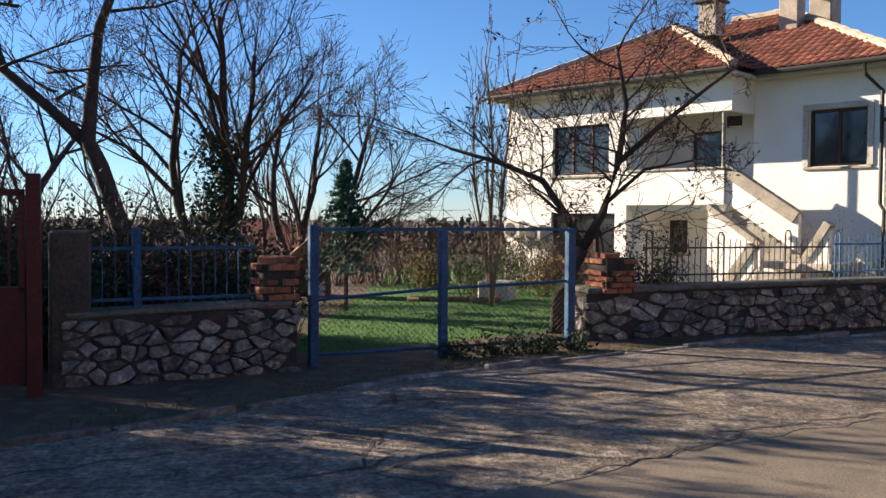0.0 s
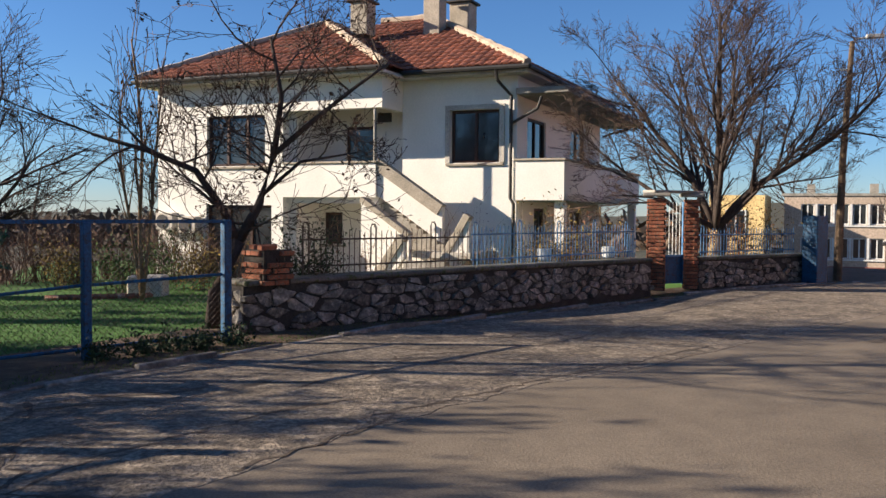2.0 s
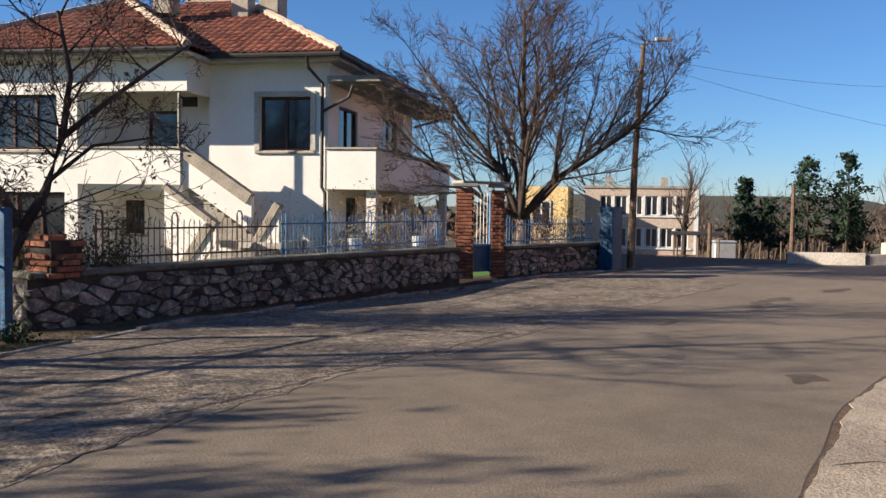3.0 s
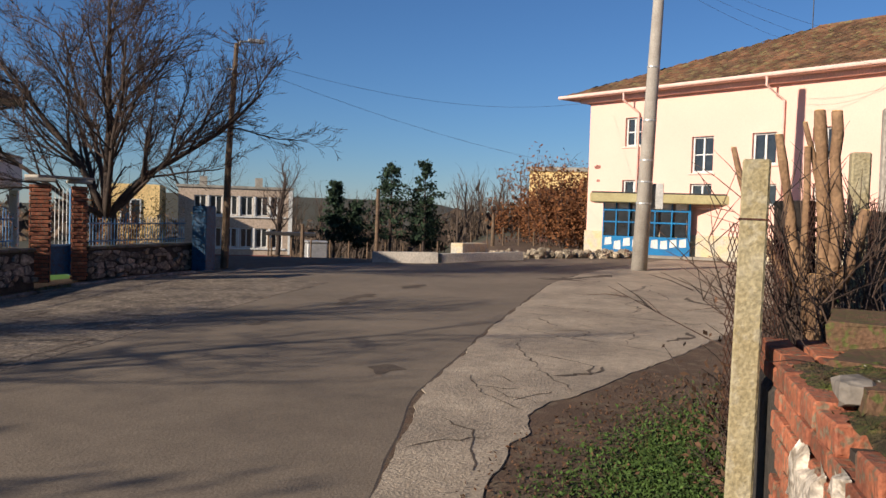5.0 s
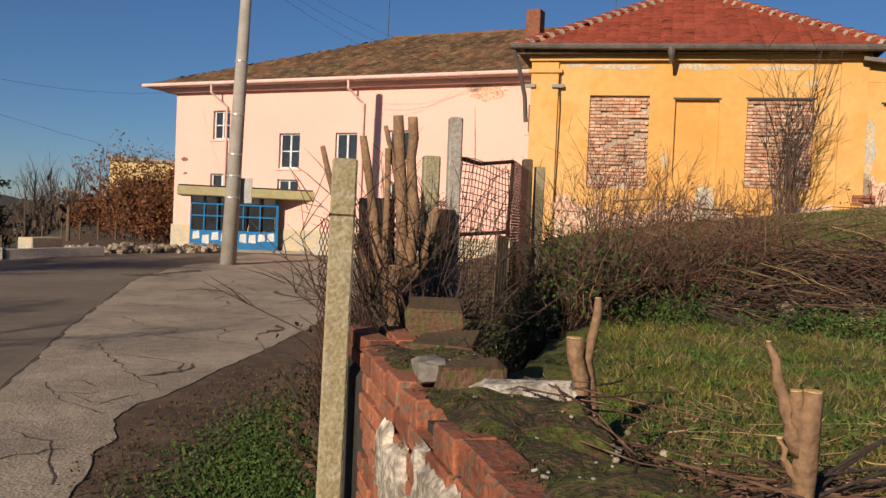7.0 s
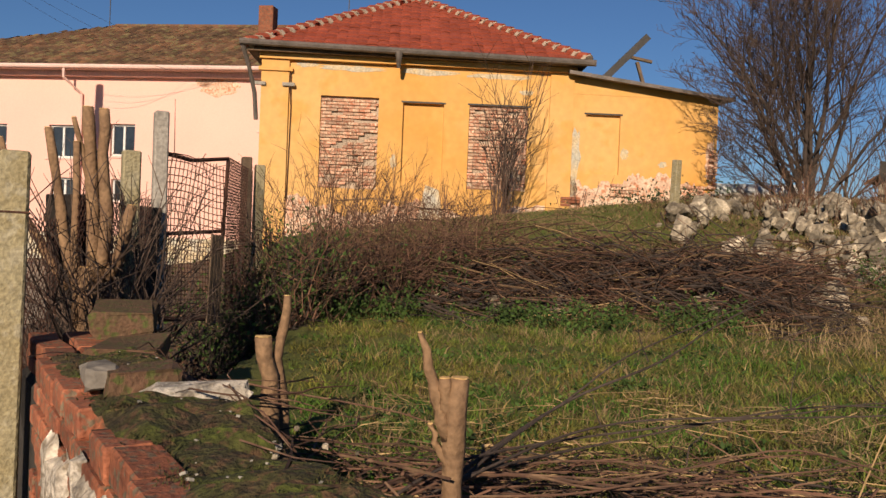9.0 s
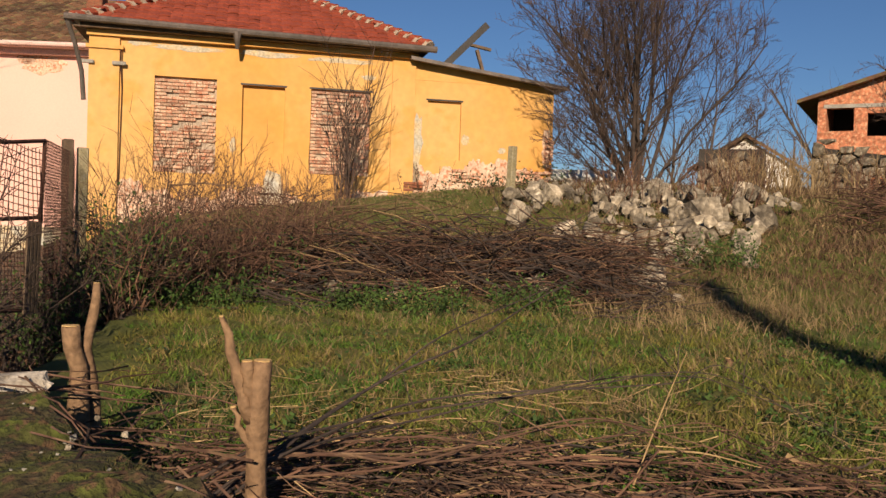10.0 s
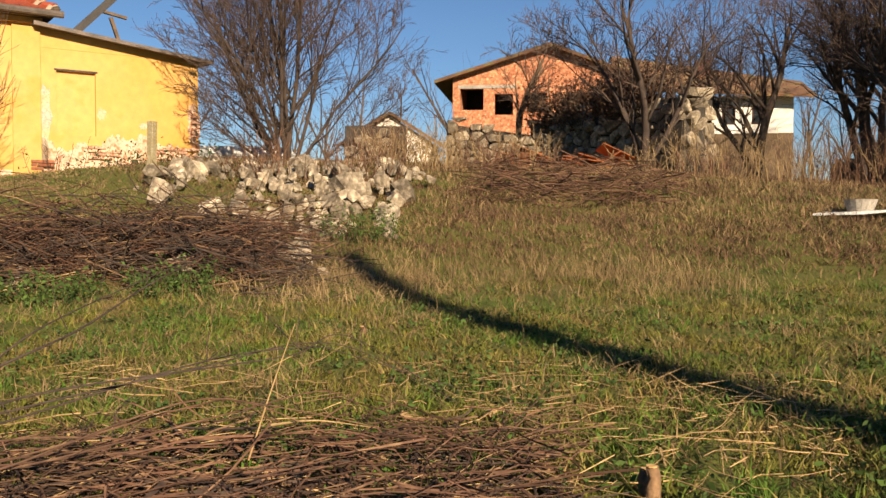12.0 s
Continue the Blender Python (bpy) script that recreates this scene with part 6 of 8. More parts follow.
    scatter_canes("wall_twigs", "dry twigs lying over the mossy wall top", 70, lambda r: (r.uniform(2.0, 3.4), r.uniform(-.35, .15)), (.3, .8), (.002, .005), .32, 7, M["cane"], .05, .1)
    def arc(label, pts, th, mt=M["bark"]):
        P = [Vector(p) for p in pts]
        out = []
        for a, b, c, d in zip([P[0]] + P, P, P[1:], P[2:] + [P[-1]]):
            for k in range(6):
                t = k / 6
                out.append(.5 * ((2 * b) + (c - a) * t + (2 * a - 5 * b + 4 * c - d) * t * t + (3 * b - a - 3 * c + d) * t ** 3))
        out.append(P[-1])
        n = len(out)
        single("bent_cane", Geo().tube(out, [th * (1 - .75 * i / n) for i in range(n)], 6), mt, label, "cane")
    q = random.Random(33)
    def near(pts, e):
        return [(x + q.gauss(0, e), y + q.gauss(0, e), z + q.gauss(0, e * .6)) for x, y, z in pts]
    high = [(2.2, -.3, .93), (2.57, -.57, 1.01), (2.88, -.98, 1.11), (3.06, -1.33, 1.2), (3.31, -1.73, 1.3), (3.56, -2.11, 1.39)]
    bow = [(2.3, -.3, .95), (2.48, -.53, 1.02), (2.65, -1.02, 1.03), (2.69, -1.62, 1.11), (2.69, -1.97, 1.12), (2.63, -2.2, 1.09), (2.32, -2.3, .98)]
    low = [(2.3, -.3, .93), (2.47, -.54, .97), (2.55, -.98, .98), (2.43, -1.46, .97), (2.24, -1.74, .95), (2.1, -2.0, .9)]
    for k in range(2):
        arc("long dark bramble cane arching over the grass", near(high, .012 + .02 * k), .0065 - .0015 * k)
    for k in range(3):
        arc("thin dark bramble cane bowed above the twigs", near(bow, .02 + .02 * k), .0045)
    for k in range(6):
        arc("thin reddish cane lying above the twigs", near(low, .04 + .015 * k), .0045, M["cane"])
    for k in range(16):
        p = Vector(q.choice(high[1:] + bow[1:]))
        e = p + Vector((q.gauss(0, .06), q.gauss(0, .09), q.uniform(.02, .16)))
        arc("short side shoot of a bramble cane", [tuple(p), tuple(p.lerp(e, .5) + Vector((0, .01, 0))), tuple(e)], .0025)
    arc("single pale dry stalk standing aslant", [(2.28, -1.51, .9), (2.24, -1.56, 1.1), (2.2, -1.61, 1.28)], .003, M["straw"])
    arc("single pale dry stalk lying aslant", [(2.3, -1.6, .98), (2.35, -1.8, .95), (2.3, -2.0, .9)], .004, M["straw"])
    # brambles growing along the old fence
    for k, (x, y, n, tall, sp, base) in enumerate(((5.6, .7, 16, 1.2, .25, .2), (8.6, -.9, 80, 1.35, .55, .7), (9.6, -1.6, 80, 1.25, .6, .8), (10.6, -2.6, 70, 1.2, .6, .8), (8.0, -.4, 70, 1.4, .5, .5), (12, -3.0, 40, 1.1, .5, .7), (9.0, .2, 50, 1.5, .4, .5), (13.0, -1.6, 40, 1.3, .5, .8), (14.2, -3.6, 40, 1.0, .5, .8))):
        shrub("bramble", "tangled leafless bramble and dry weeds along the fence", (x, y, None), n, tall, sp, M["cane"], 200 + k, None, base=base, sub=7, thick=.006, curl=.42)
    for k, (x, y, n, base) in enumerate(((8.9, -1.3, 24, .9), (9.8, -2.6, 18, .8))):
        shrub("bramble_leaves", "bramble still holding small green leaves", (x, y, None), n, .6, .6, M["cane"], 230 + k, M["weed"], .022, 4, base, 3, .005)
    for k, (x, y, tall) in enumerate(((5.35, 1.0, 1.0), (5.3, .8, .95), (5.75, .8, .85), (6.1, .62, .8), (7.2, .45, .7), (8.0, .15, 1.3), (8.5, -.1, 1.2), (8.2, -.5, 1.0))):
        shrub("fence_thicket", "dark dense thicket of dead stems behind the old fence", (x, y, None), 70, tall, .3, M["bark"], 260 + k, M["dead_leaf"] if k < 5 else M["weed"], .022, 2, .2, 6, .007, .3)
    # second added near-black board, filling the shaded gap by the gate post
    single("charred_board", Geo().box(-.07, .07, -.02, .02, -.4, .85, pose(6.25, .62, .85, 0, -3, 95), ch=.006), M["shade_fill"], "near-black board added for the deep shade behind the gate post", "board")
    for k, (x, y) in enumerate(((4.75, .66), (4.6, .62), (5.1, .72), (5.8, .7), (5.0, .6), (5.4, .5), (4.9, .72))):
        shrub("thorny_vine", "thorny leafless vine climbing the old fence", (x, y, .7), 16, 1.25, .25, M["twig"], 240 + k, None, base=.16, sub=5, thick=.006, curl=.34)


build_brush()


def blades(name, label, pts, tall, lean, width, material, seed):
    """Grass blades as thin bent slips; pts: n x 2 places."""
    rng = np.random.default_rng(seed)
    n = len(pts)
    x, y = pts[:, 0], pts[:, 1]
    z = height(x, y) - .01
    base = np.stack([x, y, z], 1)
    a = rng.uniform(0, 6.283, n)
    side = np.stack([np.cos(a), np.sin(a), np.zeros(n)], 1)
    h = (tall * rng.uniform(.35, 1.25, n))[:, None]
    d = np.stack([rng.normal(0, lean, n), rng.normal(0, lean, n), np.ones(n)], 1)
    d /= np.linalg.norm(d, axis=1)[:, None]
    w = (width * rng.uniform(.6, 1.4, n))[:, None]
    mid = base + d * h * .55
    tip = base + d * h + np.stack([d[:, 0], d[:, 1], -.25 * np.ones(n)], 1) * h * .45
    v = np.stack([base - side * w, base + side * w, mid + side * w * .7, tip, mid - side * w * .7], 1).reshape(-1, 3)
    k = 5 * np.arange(n)
    f = np.concatenate([np.stack([k, k + 1, k + 2, k + 4], 1), np.stack([k + 4, k + 2, k + 3, k + 3], 1)])
    me = bpy.data.meshes.new(name)
    quads = np.stack([k, k + 1, k + 2, k + 4], 1)
    tris = np.stack([k + 4, k + 2, k + 3], 1)
    me.vertices.add(5 * n)
    me.vertices.foreach_set("co", v.astype(np.float32).ravel())
    me.loops.add(7 * n)
    me.loops.foreach_set("vertex_index", np.concatenate([quads.ravel(), tris.ravel()]).astype(np.int32))
    me.polygons.add(2 * n)
    me.polygons.foreach_set("loop_start", np.concatenate([np.arange(n) * 4, 4 * n + np.arange(n) * 3]).astype(np.int32))
    me.update(calc_edges=True)
    me.materials.append(material)
    return tagged(part(name, me, None), label, "grass", kind="stuff")


def build_grass():
    rng = np.random.default_rng(9)
    def disc(n, az0, az1, r0, r1, p=.6):
        a = np.radians(rng.uniform(az0, az1, n))
        r = r0 + (r1 - r0) * rng.uniform(0, 1, n) ** 1.1
        return np.stack([r * np.sin(a), r * np.cos(a)], 1)
    def clumped(p, k, s):
        c = p[rng.integers(0, len(p), k)]
        q = np.repeat(c, len(p) // k, 0)
        return q + rng.normal(0, s, q.shape)
    g1 = disc(170000, 93, 178, 2.0, 13)
    g1 = g1[(np.interp(g1[:, 0], FENCE_X, FENCE_Y) - .6 - g1[:, 1]) > 0]
    keep = rng.uniform(0, 1, len(g1)) < np.clip((np.hypot(g1[:, 0], g1[:, 1]) - 1.9) / 1.6, .15, 1)
    blades("garden_grass", "uneven green winter grass in the garden", g1[keep], .06, .8, .0032, M["grass"], 1)
    blades("garden_grass", "taller green tufts in the garden", clumped(disc(52000, 95, 178, 2.6, 9), 1500, .06), .1, .6, .0035, M["grass"], 2)
    blades("dry_grass", "pale dead grass tufts", clumped(disc(30000, 96, 178, 3.2, 15), 700, .14), .12, .8, .0026, M["dry_grass"], 3)
    far = disc(90000, 95, 178, 10.5, 27)
    blades("far_grass", "dry brownish grass on the upper bank", far, .085, .9, .006, M["dry_grass"], 4)
    blades("far_grass", "green grass on the upper bank", disc(60000, 95, 178, 10.5, 27), .07, .9, .006, M["grass"], 5)
    c = np.array([7.0, -5.5])
    blades("dry_grass", "pale patch of standing dead grass", c + rng.normal(0, 1, (5000, 2)) * (.9, .8), .2, .5, .003, M["dry_grass"], 6)
    blades("dry_grass", "brown dead weeds before the ruins", clumped(disc(22000, 122, 168, 11, 19), 500, .25), .16, .6, .005, M["dry_grass"], 12)
    c = np.array([5.2, -7.6])
    blades("dry_grass", "pale patch of standing dead grass", c + rng.normal(0, 1, (3500, 2)) * (.9, .6), .18, .5, .003, M["dry_grass"], 7)
    def mat_of_leaves(name, label, n, size, spread, az0, az1, r0, r1, material, lift, seed, per=70):
        c = disc(n, az0, az1, r0, r1)
        q = np.repeat(c, per, 0) + rng.normal(0, 1, (n * per, 2)) * np.repeat(rng.uniform(.4, 1.3, n) * spread, per)[:, None]
        q = q[(np.interp(q[:, 0], FENCE_X, FENCE_Y) - .5 - q[:, 1]) > 0]
        z = height(q[:, 0], q[:, 1]) + rng.uniform(0, lift, len(q))
        lv, lf = leaf_cloud(np.stack([q[:, 0], q[:, 1], z], 1), 1, size, size * .5, seed)
        tagged(part(name, fast_mesh(name, lv, lf, material), None), label, "plants", kind="stuff")
    mat_of_leaves("broad_weeds", "patches of low broad-leaved green weeds", 110, .017, .16, 96, 176, 2.6, 9, M["weed"], .07, 51)
    mat_of_leaves("broad_weeds", "dark creeping weeds in the grass", 50, .014, .16, 96, 176, 3, 11, M["ivy"], .04, 52)
    mat_of_leaves("leaf_litter", "brown dead leaves and rotten grass in patches", 130, .011, .3, 94, 176, 2.2, 12, M["dead_leaf"], .03, 53)
    blades("matted_straw", "flattened pale dead grass in patches", clumped(disc(42000, 96, 176, 3.2, 16), 420, .22), .1, 2.2, .0028, M["dry_grass"], 54)
    blades("dead_weeds", "brown withered weeds on the upper bank", clumped(disc(40000, 116, 172, 10, 19), 380, .35), .17, .9, .005, M["cane"], 55)
    # verge by the post: short leafy weeds
    v = rng.normal(0, 1, (10000, 2)) * (1.25, .32) + (6.4, 1.7)
    ok = (v[:, 1] > np.interp(v[:, 0], FENCE_X, FENCE_Y) + .1) & (v[:, 1] < np.interp(v[:, 0], EDGE_X, EDGE_Y) - .1)
    v2 = rng.normal(0, 1, (9000, 2)) * (.5, .2) + (4.75, 1.42)
    v = np.concatenate([v, v2[v2[:, 1] > np.interp(v2[:, 0], FENCE_X, FENCE_Y) + .18]])
    ok = (v[:, 1] > np.interp(v[:, 0], FENCE_X, FENCE_Y) + .1) & (v[:, 1] < np.interp(v[:, 0], EDGE_X, EDGE_Y) - .1)
    lv, lf = leaf_cloud(np.stack([v[ok][:, 0], v[ok][:, 1], np.full(ok.sum(), .012)], 1), 1, .017, .012, 41)
    tagged(part("verge_leaves", fast_mesh("verge_leaves", lv, lf, M["weed"]), None), "small round green leaves creeping over the verge", "weeds", kind="stuff")
    litter = np.stack([rng.uniform(3.6, 9.5, 3500), rng.uniform(.6, 2.9, 3500)], 1)
    litter = litter[(litter[:, 1] > np.interp(litter[:, 0], FENCE_X, FENCE_Y) + .15) & (litter[:, 1] < np.interp(litter[:, 0], EDGE_X, EDGE_Y) + .15)]
    lv, lf = leaf_cloud(np.stack([litter[:, 0], litter[:, 1], np.full(len(litter), .012)], 1), 1, .018, .008, 42)
    tagged(part("leaf_litter", fast_mesh("leaf_litter", lv, lf, M["dead_leaf"]), None), "scattered brown dead leaves on the bare soil", "litter", kind="stuff")
    blades("verge_weeds", "low leafy green weeds on the verge", v[ok], .04, 1.1, .008, M["weed"], 8)
    # lawn before the house, seen through the gate
    lx = rng.uniform(-4, 9, 70000)
    ly = np.interp(lx, (-6, -1, 2, 11), (8.8, 10.6, 12.8, 16.6)) + rng.uniform(0, 9, 70000)
    blades("lawn", "short mown green lawn in front of the house", np.stack([lx, ly], 1), .05, .6, .006, M["lawn"], 10)
    kx = rng.uniform(-3, 12, 9000)
    ky = np.interp(kx, KERB_X, KERB_Y) + .15 + rng.uniform(0, 1, 9000) ** 2 * .9
    blades("verge_grass", "sparse weeds between kerb and wall", np.stack([kx, ky], 1), .05, .7, .005, M["grass"], 11)
    for k, (x, y) in enumerate(((1.5, 10.7), (1.2, 10.6), (1.9, 10.9), (.8, 10.4), (.3, 10.2))):
        shrub("verge_weed", "dark leafy weed at the foot of the gate", (x, y, None), 14, .22, .9, M["twig"], 300 + k, M["ivy"], .03, 4, .15, 2, .003)
    # broad-leaved weeds in the garden
    for k in range(26):
        a, d = radians(rng.uniform(98, 165)), rng.uniform(2.8, 8)
        shrub("garden_weed", "small broad-leaved green weed in the grass", (d * math.sin(a), d * math.cos(a), None), 8, .09, 1.3, M["weed"], 320 + k, M["weed"], .016, 3, .08, 1, .002)
    for k, (az, d, tall) in enumerate(((112, 8.0, .28), (118, 8.3, .3), (107, 8.2, .25), (130, 10.5, .5), (98, 8.2, .3))):
        a = radians(az)
        shrub("leafy_weed", "green leafy weeds below the brush pile", (d * math.sin(a), d * math.cos(a), None), 26, tall, .9, M["weed"], 350 + k, M["weed"], .022, 4, .5, 2, .004)


build_grass()


# ---- the ochre building and the ruins on the bank ----
def build_yellow():
    Y = thing("ochre_building", "single-storey ochre rendered building with bricked-up windows and red tiled roof", "building", pose(20.6, -.49, 0, 0, 0, -100.5))
    W = M["yellow"]
    hol = [(1.22, 2.53, 2.55, 4.63), (3.08, 4.01, 2.75, 4.55), (4.59, 5.94, 2.65, 4.56)]
    holed_wall(Y, -.08, 6.95, .2, 5.5, 0, .3, hol, W, "front_wall")
    holed_wall(Y, 6.954, 10.35, .8, 4.93, .03, .33, [(7.28, 8.08, 3.12, 4.48)], W, "annex_wall")
    part("annex_gable", Geo().add([(6.954, .03, 4.934), (10.35, .03, 4.934), (6.954, .03, 5.36), (6.954, .33, 4.934), (10.35, .33, 4.934), (6.954, .33, 5.36)], [(0, 1, 2), (5, 4, 3), (0, 3, 4, 1), (1, 4, 5, 2), (2, 5, 3, 0)]), W, Y)
    part("side_wall", Geo().box(-.08, .22, .304, 8, .2, 5.5), W, Y)
    part("side_wall", Geo().box(10.05, 10.35, .334, 7, .8, 4.9), W, Y)
    part("niche_panel", Geo().box(3.08, 4.01, .12, .3, 2.75, 4.55), W, Y)
    part("niche_panel", Geo().box(7.28, 8.08, .12, .33, 3.12, 4.48), W, Y)
    part("infill_backing", Geo().box(1.22, 2.53, .1, .3, 2.55, 4.63), M["mortar"], Y)
    part("infill_backing", Geo().box(4.59, 5.94, .1, .3, 2.65, 4.56), M["mortar"], Y)
    brick_panel(Y, pose(1.23, .085, 2.56), 1.29, 2.06, 1, PALE_BRICK, .008, .1, 1.5)
    brick_panel(Y, pose(4.6, .085, 2.66), 1.33, 1.9, 2, PALE_BRICK, .008, .1, 1.5)
    part("lintel", Geo().box(3.04, 4.05, -.012, .1, 4.554, 4.59), M["dark"], Y)
    part("lintel", Geo().box(4.55, 5.98, -.012, .1, 4.564, 4.6), M["dark"], Y)
    part("lintel", Geo().box(7.24, 8.12, .018, .1, 4.484, 4.52), M["dark"], Y)
    part("pilaster", Geo().box(-.12, .5, -.07, -.004, .2, 5.38), W, Y)
    part("pilaster", Geo().box(6.42, 6.96, -.06, -.004, .2, 5.38), W, Y)
    part("pilaster_capital", Geo().box(-.18, .58, -.12, -.004, 5.12, 5.2), W, Y)
    part("cornice", Geo().box(-.16, 7.0, -.14, -.004, 5.384, 5.5), W, Y)
    rng = np.random.default_rng(2)
    def patch(x, z, sx, sz, mt, y=-.006, n=20, low=.6):
        ring = [(x + sx * math.cos(t) * rng.uniform(low, 1.15), y, z + sz * math.sin(t) * rng.uniform(low, 1.15)) for t in np.linspace(0, 6.0, n)]
        part("bare_patch", Geo().add(ring, [tuple(range(n))]), mt, Y)
    for x, z, sx, sz in ((1.9, 5.26, .8, .07), (3.6, 5.26, .7, .08), (5.2, 5.24, .8, .07), (.9, 5.3, .3, .06)):
        patch(x, z, sx, sz, M["grey_patch"], -.007)
    patch(7.05, 3.5, .14, .75, M["grey_patch"], .022)
    patch(6.98, 2.75, .16, .5, M["grey_patch"], .02)
    def foot(x0, x1, z0, z1, y, n=70):
        """A band of bare plaster at the foot of the wall with a broken upper edge."""
        xs = [x0 + (x1 - x0) * i / n for i in range(n + 1)]
        tops = [z1 + .16 * math.sin(x * 2.3) + .07 * math.sin(x * 9 + 1) + rng.uniform(-.07, .07) for x in xs]
        g = Geo()
        g.v = [(x, y, z0) for x in xs] + [(x, y, t) for x, t in zip(xs, tops)] + [(x, y + .012, t + .01) for x, t in zip(xs, tops)]
        g.f = [(i, i + 1, n + 2 + i, n + 1 + i) for i in range(n)] + [(n + 1 + i, n + 2 + i, 2 * n + 3 + i, 2 * n + 2 + i) for i in range(n)]
        part("bare_plaster", g, M["raw_plaster"], Y)
    foot(.52, 6.4, .3, 2.15, -.008)
    foot(6.97, 10.34, .9, 3.0, .02)
    patch(10.2, 3.5, .12, .6, M["raw_plaster"], .018, 26)
    for x, z, sx, sz in ((8.2, 3.6, .1, .16), (9.1, 3.4, .12, .08), (5.9, 4.9, .2, .06), (2.9, 3.2, .07, .2)):
        patch(x, z, sx, sz, M["grey_patch"], .024 if x > 7 else -.008)
    brick_panel(Y, pose(7.9, .0, 2.62), .7, .3, 17, PALE_BRICK, .004, .45)
    brick_panel(Y, pose(9.3, .0, 2.5), 1.04, .5, 7, PALE_BRICK, .004, .35)
    brick_panel(Y, pose(6.75, -.035, 2.35), .45, .25, 8, BRICK, .004, .1)
    brick_panel(Y, pose(10.16, .0, 2.9), .2, .9, 9, PALE_BRICK, .004, .2)
    part("cement_mound", Geo().add([(3.45, -.5, 1.7), (4.1, -.5, 1.7), (3.95, -.1, 2.6), (3.65, -.1, 2.7), (3.5, .0, 1.7), (4.05, .0, 1.7)], [(0, 1, 2, 3), (0, 3, 4), (1, 5, 2), (3, 2, 5, 4)]), M["grey_patch"], Y)
    T = M["new_tile"]
    ez = 5.62
    ap, ap2 = (3.3, 3.75, 7.85), (3.3, 5.0, 7.85)
    fs = ([(-.42, -.35, ez), (7.2, -.35, ez), ap], [(7.2, -.35, ez), (7.2, 8.4, ez), ap2, ap], [(-.42, 8.4, ez), (-.42, -.35, ez), ap, ap2], [(7.2, 8.4, ez), (-.42, 8.4, ez), ap2])
    g = Geo()
    for f in fs:
        g.add(f, [tuple(range(len(f)))])
    roof = part("roof", g, T, Y)
    part("soffit", Geo().box(-.4, 7.18, -.33, 8.3, 5.505, 5.58), M["old_wood"], Y)
    tiles_on(roof, fs[0], None, T, width=.24, step=.33, seed=4, parts=260, bulge=.025)
    for k in (1, 2):
        tiles_on(roof, fs[k], None, T, width=.24, step=.33, seed=4 + k, parts=0, bulge=.025)
    r = random.Random(6)
    for a, b in ((fs[0][0], ap), (fs[0][1], ap), (ap, ap2)):
        a, b = Vector(a), Vector(b)
        n = int((b - a).length / .3)
        for i in range(n):
            p, q = a.lerp(b, i / n), a.lerp(b, (i + 1.15) / n)
            part("ridge_tile", Geo().tube([p + Vector((0, 0, .07)), q + Vector((0, 0, .045))], [.115, .085], 8), T, roof)
            c = a.lerp(b, (i + .08) / n)
            part("mortar_dab", Geo().tube([c + Vector((0, 0, -.01)), c.lerp(q, .28) + Vector((0, 0, .03))], [.17, .13], 7), M["mortar"], roof)
    part("gutter", Geo().tube([(-.55, -.46, 5.66), (7.35, -.46, 5.56)], .075, 8), M["gutter"], Y)
    part("gutter_funnel", Geo().tube([(2.95, -.46, 5.6), (2.95, -.46, 5.45), (2.95, -.4, 5.25)], [.1, .07, .04], 8), M["gutter"], Y)
    part("downpipe", Geo().tube([(-.5, -.4, 5.6), (-.38, -.25, 5.2), (-.25, -.1, 4.6), (-.2, -.1, 4.0)], .05, 8), M["gutter"], Y)
    part("cable", Geo().tube([(.53, -.08, 5.2), (.53, -.08, 4.8), (.56, -.02, 4.3), (.53, -.02, 2.2)], .014, 5), M["rust"], Y)
    for x in (-.15, .5):
        part("insulator", Geo().box(x - .14, x + .14, -.14, -.08, 4.78, 4.86, ch=.01), M["concrete"], Y)
    part("annex_roof", Geo().add([(6.8, -.3, 5.42), (10.6, -.3, 4.96), (10.6, 7, 5.3), (6.8, 7, 5.9), (6.8, -.3, 5.34), (10.6, -.3, 4.88), (10.6, 7, 5.2), (6.8, 7, 5.8)], [(0, 1, 2, 3), (7, 6, 5, 4), (4, 5, 1, 0), (5, 6, 2, 1), (6, 7, 3, 2), (7, 4, 0, 3)]), M["gutter"], Y)
    pl = thing("roof_plank", "black plank propped aslant on the annex roof", "plank")
    pl.matrix_world = Y.matrix_world
    part("plank", Geo().box(0, 1.5, -.06, .06, 0, .16, pose(7.75, .4, 5.28, 0, -46, 0)), M["dark"], pl)
    part("prop", Geo().box(0, .7, -.05, .05, 0, .07, pose(8.75, .4, 5.15, 0, -108, 0)), M["old_wood"], pl)
    part("prop", Geo().box(0, .6, -.05, .05, 0, .06, pose(8.25, .4, 5.9, 0, 10, 0)), M["old_wood"], pl)


build_yellow()


